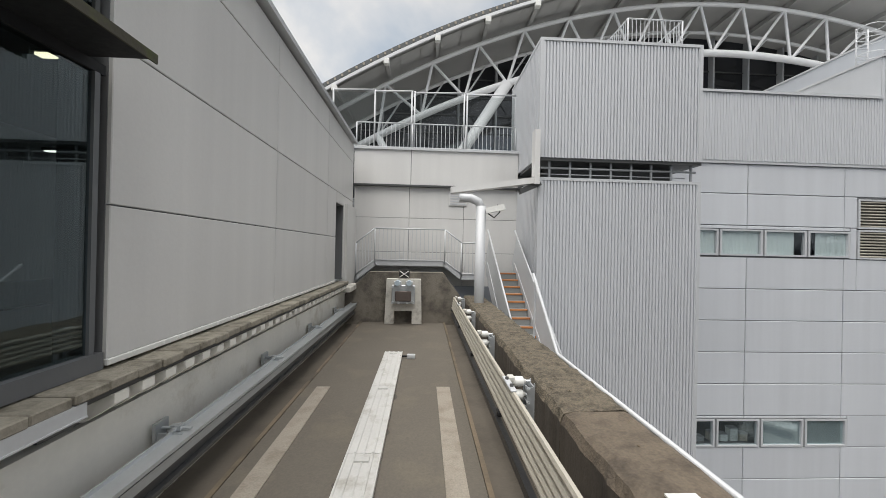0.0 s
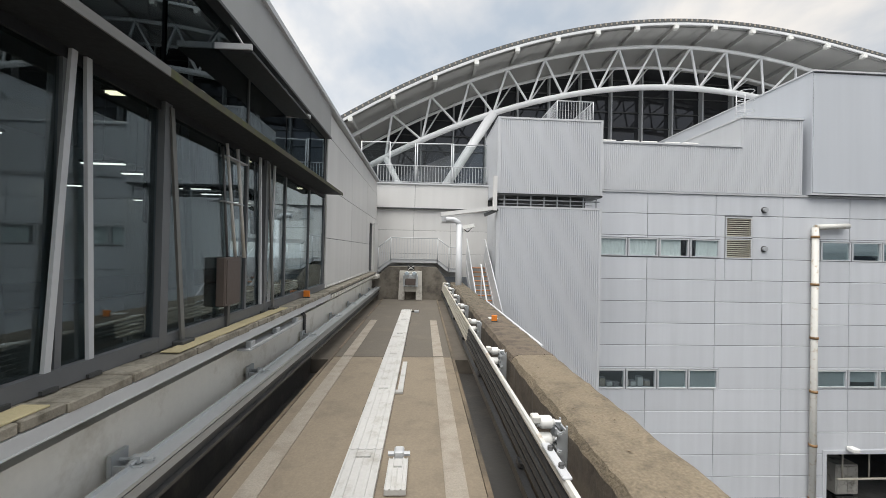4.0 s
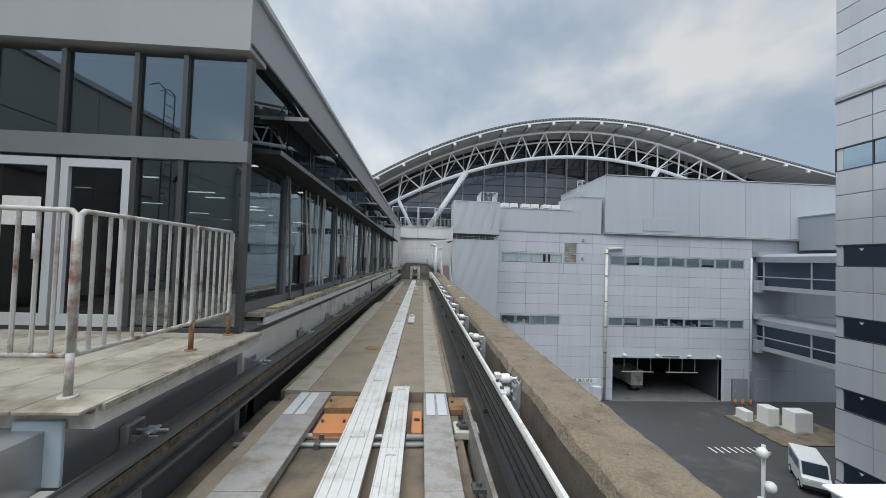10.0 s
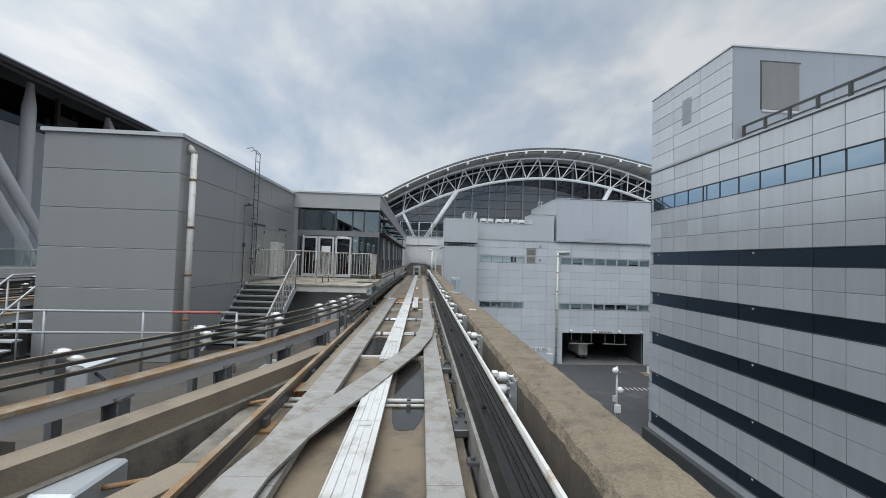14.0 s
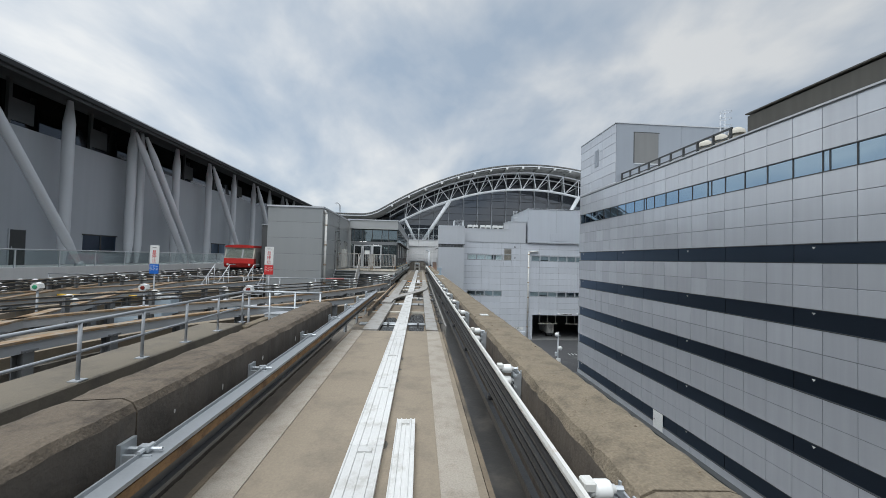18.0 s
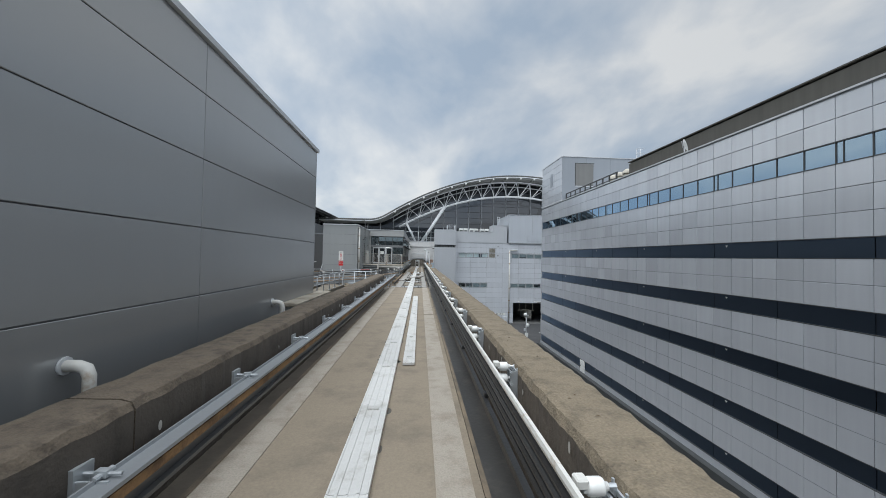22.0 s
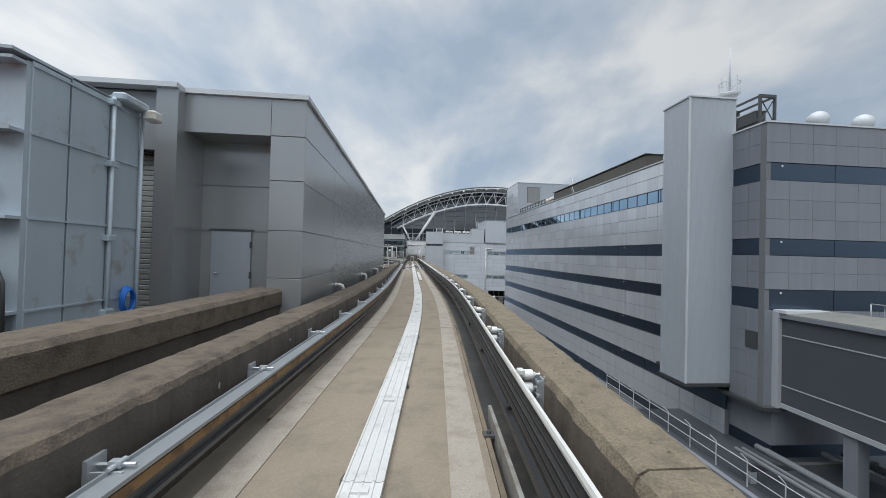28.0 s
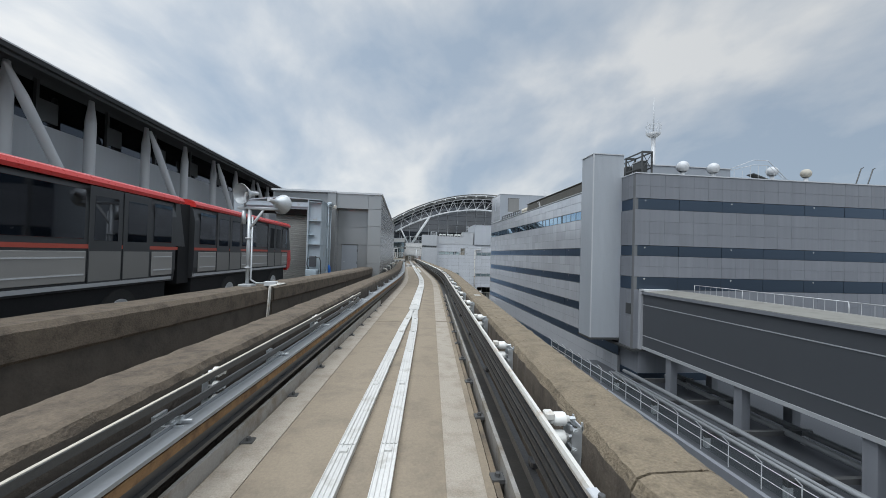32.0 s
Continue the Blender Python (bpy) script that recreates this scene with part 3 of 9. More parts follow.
# moving crossing plate
bm = bmesh.new()
line = [(0.9, -27.2), (0.85, -28.8), (0.74, -30.2), (0.43, -31.8), (0.12, -32.85), (-0.2, -33.9), (-0.5, -34.85), (-0.75, -35.65), (-0.88, -36.4), (-0.9, -37.6)]
for (xa, ya), (xb, yb_) in zip(line, line[1:]):
    for z0, z1, hw in ((0.044, 0.078, 0.21), (0.0, 0.044, 0.15)):
        vs_ = [[bm.verts.new((x + sg * hw, y, z)) for sg in (-1, 1) for z in (z0, z1)] for x, y in ((xa, ya - 0.0), (xb, yb_ + 0.003))]
        (a0, a1, a2, a3), (b0, b1, b2, b3) = vs_
        for f in ((a1, a3, b3, b1), (a0, b0, b2, a2), (a0, a1, b1, b0), (a2, b2, b3, a3), (a0, a2, a3, a1), (b0, b1, b3, b2)):
            bm.faces.new(f)
bmesh.ops.recalc_face_normals(bm, faces=bm.faces)
part("crossing_plate", bm, M_PLATE, guideway, "diagonal worn steel crossing plate")
# standing water in the pit
for k, (x0, x1, y0, y1) in enumerate(((0.2, 0.72, -43.4, -39.2), (-0.7, -0.2, -43.4, -40.6), (0.24, 0.74, -35.0, -31.8), (-0.68, -0.2, -31.5, -29.4))):
    bm = bmesh.new()
    ring = []
    for i in range(28):
        a = 2 * math.pi * i / 28
        r = 1 + 0.16 * noise.noise(Vector((math.cos(a) * 1.7 + k * 3, math.sin(a) * 1.7, k)))
        ex = lambda v: math.copysign(abs(v) ** 0.6, v)
        ring.append(bm.verts.new(((x0 + x1) / 2 + (x1 - x0) / 2 * ex(math.cos(a)) * min(1.0, r), (y0 + y1) / 2 + (y1 - y0) / 2 * ex(math.sin(a)) * r, -0.134)))
    bm.faces.new(ring)
    single("puddle", bm, M_PUDDLE, "dark puddle of rain water in the switch pit", "puddle", "puddles", "structure")
# rusty bearing plates where the switch begins and ends
for x0, x1, y0, y1, mt in ((-0.56, -0.2, -21.12, -20.6, M_ORANGE), (-0.62, -0.16, -20.4, -19.98, M_RUST), (0.58, 0.71, -21.1, -20.5, M_ORANGE), (1.09, 1.4, -20.42, -19.98, M_RUST), (1.1, 1.4, -21.1, -20.8, M_STONE), (-1.2, -1.09, -20.4, -19.98, M_RUST),
                           (-1.5, -1.1, -23.4, -22.9, M_RUST), (-1.5, -1.1, -31.2, -30.7, M_RUST), (-1.5, -1.12, -33.9, -33.5, M_ORANGE), (1.08, 1.3, -32.6, -32.2, M_STRUT2), (1.08, 1.3, -35.2, -34.8, M_STRUT2)):
    bp = part("bearing_plate", Bv(x0, x1, y0, y1, -0.145, -0.045, w_=0.012), mt, guideway)
    for bx_ in (x0 + 0.05, x1 - 0.05):
        part("bolt", T((bx_, (y0 + y1) / 2, -0.05), (bx_, (y0 + y1) / 2, -0.015), 0.02, n=6), M_STRUT2, bp)
for xs in (-0.9, 0.9):
    for dx in (-0.075, 0.075):
        part("wear_plate", Bv(xs + dx - 0.06, xs + dx + 0.06, -20.75, -20.02, 0.001, 0.012, w_=0.004), M_STEEL, guideway)
# cross ties in the switch pit
for i in range(9):
    y = -21.2 - 2.6 * i
    if i % 3 == 1:
        part("cross_tie", Bv(-1.35, 1.12, y - 0.07, y + 0.05, -0.145, -0.075, w_=0.006), M_STONE, guideway)
    else:
        for dy, r in ((-0.1, 0.026), (0.12, 0.034)):
            part("cross_pipe", T((-1.35, y + dy, -0.11), (1.12, y + dy * 0.8, -0.11), r), M_PIPEW if i % 2 else M_GALV, guideway)
            for xx in (-0.45, 0.5):
                part("pipe_clip", Bv(xx - 0.03, xx + 0.03, y + dy - 0.05, y + dy + 0.05, -0.145, -0.07, w_=0.006), M_STRUT2, guideway)
# white cover strip in short lengths
COVER = {}


def cover_mesh(n, wd):
    key = (round(n, 2), wd)
    if key not in COVER:
        bm = bmesh.new()
        half = [(0.02, 0.052), (0.03, 0.045), (0.21, 0.045), (0.22, 0.056), (0.29, 0.056), (0.30, 0.045), (0.44, 0.045), (0.45, 0.053), (0.50, 0.053), (0.50, 0.0)]
        prof = [(-wd * u, z) for u, z in half[::-1]] + [(wd * u, z) for u, z in half]
        prism(bm, prof, "y", -n / 2 + 0.004, n / 2 - 0.004)
        box(bm, -wd * 0.20, wd * 0.20, n / 2 - 0.16, n / 2 - 0.08, 0.044, 0.064)
        COVER[key] = mesh_of(bm, M_WHITE, "cover_plate")
    return COVER[key]


signal_strip = thing("signal_cover", "white painted metal cover strip along the track's middle", "cable cover")


def strip(x_of, y0, y1, wd=0.35, n=1.86):
    y = y0
    while y > y1 + 0.05:
        k = min(n, y - y1)
        c = y - k / 2
        slope = math.atan2(x_of(y - k) - x_of(y), k)
        part("cover_plate", cover_mesh(k, wd), None, signal_strip, at=Matrix.Translation((x_of(c), c, 0.0)) @ Matrix.Rotation(slope, 4, "Z"))
        y -= k


def strip_mid(y):
    return cx(y) + 0.01


strip(strip_mid, 8.47, -32.3)
strip(strip_mid, -33.3, -88.4)
strip(lambda y: cx(y) - 0.02 - 0.10 * min(1, (-88.4 - y) / 3) - 0.016 * min(10, max(0, -91.4 - y)), -88.4, -118, 0.17)
strip(lambda y: cx(y) + 0.06 + 0.10 * min(1, (-88.4 - y) / 3) + 0.006 * min(10, max(0, -91.4 - y)), -88.4, -118, 0.17)
strip(lambda y: 0.40, -19.8, -24.1, 0.24)
strip(lambda y: 0.40, -49.4, -61.1, 0.22)
bm = bmesh.new()
box(bm, 0.22, 0.30, 0.85, 2.3, 0.0, 0.03), box(bm, 0.10, 0.30, 0.80, 0.88, 0.0, 0.03)
single("cable_cover", bm, M_WHITE, "short bent white cable cover on the deck", "cable cover")
for yy, xx, ln in ((-12.8, 0.37, 1.15), (-1.0, 0.36, 0.5)):
    tb = thing("transponder", "small white track transponder box on the deck", "track box")
    part("case", cover_mesh(ln, 0.19), None, tb, at=Matrix.Translation((xx, yy - ln / 2, 0.0)))
    part("head", Bv(xx - 0.05, xx + 0.05, yy + 0.02, yy + 0.14, 0.0, 0.10, w_=0.015), M_STEEL, tb), part("ear", T((xx - 0.11, yy + 0.06, 0.06), (xx + 0.11, yy + 0.06, 0.06), 0.025, n=6), M_STEEL, tb)
for yy, xx in ((8.2, 0.28),):
    tb = thing("cable_clamp", "small clamp and cable by the end of the cover", "track box")
    part("cable", T((0.15, yy, 0.03), (xx + 0.04, yy, 0.03), 0.018), M_BLACK, tb)
    part("case", Bv(xx, xx + 0.16, yy - 0.04, yy + 0.04, -0.01, 0.07, w_=0.01), M_STEEL, tb)
for xx, yy, r in ((-0.38, -17.2, 0.16), (-0.33, -9.0, 0.2), (0.35, -4.5, 0.12)):
    single("deck_cap", T((xx, yy, -0.02), (xx, yy, 0.004), r, n=16), M_RUST, "round worn cap let into the deck", "cover")
for yy, xx, sz in ((0.3, -1.32, 0.16), (2.4, -1.36, 0.08), (-3.6, -1.38, 0.1)):
    bm = bmesh.new()
    bmesh.ops.create_icosphere(bm, subdivisions=2, radius=sz)
    for v in bm.verts:
        v.co.z *= 0.25
        v.co += Vector((noise.noise(v.co * 9), noise.noise(v.co * 7 + Vector((3, 1, 2))), 0)) * sz * 0.5
    bmesh.ops.translate(bm, verts=bm.verts, vec=(xx, yy, -0.30))
    single("paper_scrap", bm, M_WHITE, "crumpled white scrap lying in the trough", "litter")

bm = bmesh.new()
rnd = random.Random(4)
for i in range(95):
    yy = rnd.choice((rnd.uniform(-19.5, 7.5), rnd.uniform(-88.0, -44.0), rnd.uniform(-88.0, -44.0)))
    side = rnd.choice((-1, 1))
    x0 = cx(yy) + 0.01 + side * 0.178
    w_, l_ = rnd.uniform(0.02, 0.055), rnd.uniform(0.04, 0.13)
    ring = [bm.verts.new((x0 + side * w_ * max(0.0, math.sin(math.pi * k / 8)) * (1 + 0.3 * noise.noise(Vector((k, i, 0)))), yy + l_ * math.cos(math.pi * k / 8), -0.008)) for k in range(9)]
    bm.faces.new(ring)
tagged(part("oil_stains", bm, M_OIL, guideway, "dark oil blots along the cover strip"), kind="stuff")
# deck seam steel angles at both sides of the deck
for xs, spans in ((-1.19, ((12.0, -8.45),)), (-1.345, ((-8.45, -19.9), (-43.6, -84))), (1.19, ((12.0, -19.9), (-43.6, -126)))):
    for a, b in spans:
        part("deck_edge", sweep(bmesh.new(), rect(xs - 0.025, xs + 0.025, -0.30, -0.005), a, b), M_MUD, guideway)
# steel flange running beside the deck where the track bends
for xs, a, b in ((-1.34, -87.0, -126), (1.29, -84.0, -126), (1.29, -20.5, -43.5)):
    part("flange", sweep(bmesh.new(), rect(xs - 0.02, xs + 0.02, -0.3, 0.16 if xs < 0 else 0.12), a, b), M_PLATE, guideway)
    bm = bmesh.new()
    y = a - 0.5
    while y > b:
        side = -1 if xs > 0 else 1
        box(bm, cx(y) + xs + side * 0.08 - 0.06, cx(y) + xs + side * 0.08 + 0.06, y - 0.06, y + 0.06, -0.02, 0.012)
        tube(bm, (cx(y) + xs + side * 0.08, y, 0.01), (cx(y) + xs + side * 0.08, y, 0.045), 0.025, n=6)
        y -= 1.25
    tagged(part("bolt_row", bm, M_STRUT2, guideway), kind="stuff")

# ---- parapets ----
PAR_R = [(1.74, -1.6), (2.37, -1.6), (2.37, 0.68), (2.345, 0.73), (2.29, 0.75), (1.86, 0.75), (1.79, 0.725), (1.75, 0.65)]
PAR_L = [(-2.18, -1.6), (-1.62, -1.6), (-1.63, 0.78), (-1.665, 0.845), (-1.73, 0.87), (-2.11, 0.87), (-2.165, 0.85), (-2.18, 0.79)]


def rough_parapet(name, prof, cuts, label, top=M_CONC, side=M_PARS):
    """Parapet in pours, with worn upper edges."""
    root = thing(name, label, "parapet", kind="structure")
    for a, b in zip(cuts, cuts[1:]):
        bm = bmesh.new()
        rings = []
        n = max(2, int((a - b) / 0.08))
        for i in range(n + 1):
            y = (a - 0.01) + ((b + 0.01) - (a - 0.01)) * i / n
            c = cx(y)
            r = []
            for j, (x, z) in enumerate(prof):
                q = Vector((x * 3.1, y * 1.7, z * 2.3))
                amp = (0.018 if y < 4.1 else 0.032) if z > 0.4 else 0.0
                x2 = x - (0.07 * min(1.0, max(0.0, (-78.0 - y) / 8)) if x > 2.2 else 0.0)
                lump = (0.016 * noise.noise(Vector((j * 3.3, y * 7.5, 1.0))) + 0.010 * noise.noise(Vector((j * 5.1, y * 15.0, 4.0)))) if z > 0.6 else 0.0
                r.append(bm.verts.new((c + x2 + lump + amp * noise.noise(q * 2.2), y + lump, z + amp * 0.9 * noise.noise(q * 2.9 + Vector((5, 1, 7))))))
            rings.append(r)
        k = len(prof)
        for p, q in zip(rings, rings[1:]):
            for j in range(k):
                bm.faces.new((p[j], p[(j + 1) % k], q[(j + 1) % k], q[j]))
        bm.faces.new(rings[0]), bm.faces.new(rings[-1][::-1])
        # upright faces take the darker colour, which holds grime and shade together
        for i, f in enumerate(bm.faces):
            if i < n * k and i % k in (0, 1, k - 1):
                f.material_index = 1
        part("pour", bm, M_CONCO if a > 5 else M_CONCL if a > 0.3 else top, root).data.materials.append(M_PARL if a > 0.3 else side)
    return root


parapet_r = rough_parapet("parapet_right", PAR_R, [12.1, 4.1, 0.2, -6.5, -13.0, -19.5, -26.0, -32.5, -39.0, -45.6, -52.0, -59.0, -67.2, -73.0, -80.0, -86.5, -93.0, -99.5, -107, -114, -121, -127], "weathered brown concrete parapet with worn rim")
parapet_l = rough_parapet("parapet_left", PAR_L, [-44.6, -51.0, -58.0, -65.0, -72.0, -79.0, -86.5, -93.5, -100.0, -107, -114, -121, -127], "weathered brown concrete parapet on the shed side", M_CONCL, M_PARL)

bm = bmesh.new()
rnd = random.Random(9)
for x, y0, y1, st in ((-1.617, -46.2, -60.0, 0.62), (1.735, -50.0, -70.0, 1.1), (-1.617, -62.0, -90.0, 2.1)):
    y = y0
    while y > y1:
        for z in (0.34, 0.58):
            if rnd.random() < 0.75:
                c, r, k = Vector((cx(y) + x + rnd.uniform(-0.001, 0.001), y + rnd.uniform(-0.06, 0.06), z + rnd.uniform(-0.05, 0.05))), rnd.uniform(0.012, 0.026), rnd.uniform(1.0, 2.2)
                bm.faces.new([bm.verts.new(c + Vector((0, r * math.cos(2 * math.pi * j / 10), k * r * math.sin(2 * math.pi * j / 10)))) for j in range(10)])
        y -= st * rnd.uniform(0.7, 1.3)
tagged(part("tie_hole_patches", bm, M_PALECONC, parapet_l, "pale mortar patches over tie holes"), kind="stuff")
bm = bmesh.new()
rnd = random.Random(21)
for i in range(900):
    y = rnd.uniform(-108.0, 8.0)
    x, r, a = cx(y) + rnd.uniform(1.84, 2.26), rnd.uniform(0.006, 0.022), rnd.uniform(0, 3.14)
    u, v = Vector((math.cos(a), math.sin(a), 0)) * r, Vector((-math.sin(a), math.cos(a), 0)) * r * rnd.uniform(0.25, 0.6)
    c = Vector((x, y, 0.757 + 0.014 * noise.noise(Vector((x, y, 0)))))
    bm.faces.new([bm.verts.new(p) for p in (c - u, c - v + Vector((0, 0, 0.006)), c + u, c + v + Vector((0, 0, 0.008)))])
tagged(part("leaf_litter", bm, M_LITTER, parapet_r, "dry leaf scraps and grit on the parapet"), kind="stuff")
# stickers and plates on the parapet
for yy in (2.92, -7.6, -29.9, -45.5, -67.0, -90.2, -13.2):
    pl = thing("marker_plate", "white painted marker square on the parapet top", "marker")
    part("plate", B(cx(yy) + 1.93, cx(yy) + 2.11, yy - 0.09, yy + 0.09, 0.752, 0.764), M_CERAM, pl)
    bm = bmesh.new()
    for i in range(3):
        box(bm, cx(yy) + 1.97 + 0.035 * i, cx(yy) + 1.98 + 0.035 * i, yy - 0.05, yy + 0.05, 0.764, 0.766)
    part("bar", bm, M_STRUT, pl)
for xx, yy, zz in ((1.98, 2.55, 0.76), (-1.555, 2.2, 1.225)):
    rf = thing("reflector", "small orange reflector block standing on the rim", "marker")
    part("block", Bv(xx - 0.055, xx + 0.055, yy - 0.02, yy + 0.02, zz, zz + 0.12, w_=0.006), M_ORPAINT, rf)
    part("base", B(xx - 0.06, xx + 0.06, yy - 0.035, yy + 0.035, zz - 0.01, zz + 0.008), M_DARK, rf)

# ---- right side: guide rail, conductor rails, insulators ----
rail_r = thing("conductor_rails", "grey conductor rails on insulators along the parapet", "power rail")
part("guide_rail", sweep(bmesh.new(), [(1.345, 0.28), (1.40, 0.28), (1.40, 0.36), (1.345, 0.36)], 11.3, Y_END), M_COND2, rail_r, "dark steel guide rail")
for k, (x, z, mt) in enumerate(((1.425, 0.77, M_PIPEW), (1.415, 0.695, M_COND2), (1.405, 0.63, M_COND), (1.395, 0.565, M_COND2), (1.385, 0.50, M_COND2))):
    for a, b, m_ in ((11.3, 2.0, M_STONE), (1.99, Y_END, mt)):
        part("conductor_rail", sweep(bmesh.new(), [(x - 0.02, z - 0.026), (x + 0.02, z - 0.026), (x + 0.024, z), (x + 0.013, z + 0.024), (x - 0.013, z + 0.024), (x - 0.024, z)], a, b), m_, rail_r)
bm = bmesh.new()
# galvanised bracket: wall channel with two flanges, two cranked arms and bolts, the parapet's face at x = 0
for yb_ in (-0.085, 0.065):
    box(bm, -0.012, 0.0, yb_, yb_ + 0.02, 0.20, 0.72), box(bm, -0.085, -0.012, yb_ + 0.007, yb_ + 0.013, 0.24, 0.68)
    for z in (0.22, 0.66):
        box(bm, -0.10, -0.085, yb_, yb_ + 0.02, z, z + 0.04)
for z in (0.24, 0.40, 0.66):
    box(bm, -0.02, -0.006, -0.085, 0.085, z, z + 0.03)
for z in (0.72, 0.58, 0.45):
    beam(bm, (-0.02, 0.03, z - 0.07), (-0.085, 0.0, z), 0.035, 0.022)
    tube(bm, (-0.11, 0.0, z), (-0.03, 0.0, z), 0.018, n=6)
for z in (0.27, 0.53, 0.67):
    tube(bm, (-0.075, -0.13, z), (-0.075, 0.13, z), 0.011, n=6), tube(bm, (-0.075, -0.125, z), (-0.075, -0.108, z), 0.022, n=6), tube(bm, (-0.075, 0.108, z), (-0.075, 0.125, z), 0.022, n=6)
BRACKET_ME = mesh_of(bm, M_GALV, "bracket")
def lathe(bm, prof, n=12):
    """Turns (x, radius) pairs round the x axis."""
    rings = [[bm.verts.new((x, r * math.cos(2 * math.pi * i / n), r * math.sin(2 * math.pi * i / n))) for i in range(n)] for x, r in prof]
    for a, b in zip(rings, rings[1:]):
        for i in range(n):
            bm.faces.new((a[i], a[(i + 1) % n], b[(i + 1) % n], b[i])).smooth = True
    bm.faces.new(rings[0]), bm.faces.new(rings[-1][::-1])
    return bm


INSUL_ME = mesh_of(lathe(bmesh.new(), [(-0.285, 0.026), (-0.235, 0.026), (-0.232, 0.042), (-0.215, 0.046), (-0.21, 0.040), (-0.205, 0.056), (-0.19, 0.063), (-0.12, 0.063), (-0.108, 0.056), (-0.105, 0.03), (-0.08, 0.03)]), M_CERAM, "insulator")
CLAMP_ME = mesh_of(Bv(-0.345, -0.255, -0.055, 0.055, 0.0, 0.075, w_=0.012), M_PIPEW, "clamp")
FOOT_ME = mesh_of(Bv(-0.385, -0.30, -0.05, 0.05, 0.36, 0.42, w_=0.012), M_COND2, "rail_foot")
RAIL_Z = (0.72, 0.58, 0.45)
y = 11.5
while y > -126:
    su = thing("rail_support", "white insulators on a galvanised rail bracket", "rail support", "rail supports on the parapet")
    su.matrix_basis = Matrix.Translation((cx(y) + 1.75, y, 0))
    part("bracket", BRACKET_ME, None, su), part("clamp", CLAMP_ME, None, su, at=Matrix.Translation((0, 0, RAIL_Z[0])) @ Matrix.Diagonal((0.8, 0.8, 0.8, 1.0))), part("rail_foot", FOOT_ME, None, su)
    for za in RAIL_Z:
        part("insulator", INSUL_ME, None, su, at=Matrix.Translation((0, 0, za)) @ Matrix.Diagonal((1.0, 0.84, 0.84, 1.0)))
    y -= 2.2 if y > -20 else 2.34
for y in (9.9, 4.6, -2.4, -13.4, -22.0, -52.5, -69.6, -76.0, -99.9):
    cl = thing("splice_clamp", "bolted splice on the conductor rail", "rail splice", "rail splices")
    part("plate", Bv(cx(y) + 1.395, cx(y) + 1.455, y - 0.2, y + 0.2, 0.79, 0.81, w_=0.006), M_STEEL, cl)
    part("bolt", T((cx(y) + 1.425, y - 0.1, 0.80), (cx(y) + 1.425, y - 0.1, 0.835), 0.018, n=6), M_STRUT2, cl)
    part("bolt", T((cx(y) + 1.425, y + 0.1, 0.80), (cx(y) + 1.425, y + 0.1, 0.835), 0.018, n=6), M_STRUT2, cl)

# ---- left side: guide rail on brackets ----
rail_l = thing("guide_rail_left", "pale steel guide rail with rusty lower edge", "guide rail")
for a, b, top, low in ((11.9, -3.0, M_GALV, M_GALV), (-3.0, -28.8, M_STRUT2, M_CONCO), (-37.5, Y_END, M_RAILG, M_RUST)):
    part("rail", sweep(bmesh.new(), [(-1.49, 0.505), (-1.31, 0.505), (-1.31, 0.535), (-1.33, 0.535), (-1.335, 0.52), (-1.47, 0.52), (-1.475, 0.545), (-1.49, 0.545)], a, b), top, rail_l)
    part("web", sweep(bmesh.new(), rect(-1.43, -1.40, 0.26, 0.505), a, b), M_STRUT2, rail_l)
    part("wear_bar", sweep(bmesh.new(), rect(-1.40, -1.335, 0.40, 0.475), a, b), low, rail_l)
    part("lower_flange", sweep(bmesh.new(), rect(-1.42, -1.35, 0.24, 0.275), a, b), M_STRUT2, rail_l)
bm = bmesh.new()
box(bm, -0.17, -0.14, -0.12, 0.12, 0.30, 0.66), box(bm, -0.15, 0.06, -0.10, -0.075, 0.36, 0.54), box(bm, -0.15, 0.06, 0.075, 0.10, 0.36, 0.54)
tube(bm, (-0.14, 0.0, 0.57), (0.10, 0.0, 0.57), 0.02, n=6), tube(bm, (-0.02, -0.12, 0.57), (-0.02, 0.12, 0.57), 0.022, n=6)
box(bm, -0.06, 0.02, -0.04, 0.04, 0.54, 0.61)
GB_ME = mesh_of(bm, M_GALV, "guide_bracket")
y = 10.4
while y > -126:
    if not (-37.5 < y < -28):
        gb = tagged(new("guide_bracket", GB_ME), "galvanised bracket holding the guide rail", "rail bracket", "guide rail brackets")
        if -44.3 < y < -37 or -28 < y < -20:
            single("rail_post", Bv(-1.66, -1.60, y - 0.1, y + 0.1, -0.4, 0.62, w_=0.008), M_GALV, "galvanised plate post carrying the guide rail", "post", "rail posts")
        gb.matrix_basis = Matrix.Translation((cx(y) - 1.46, y, 0.18)) @ Matrix.Diagonal((1.0, 0.65, 0.65, 1.0))
    y -= 2.05
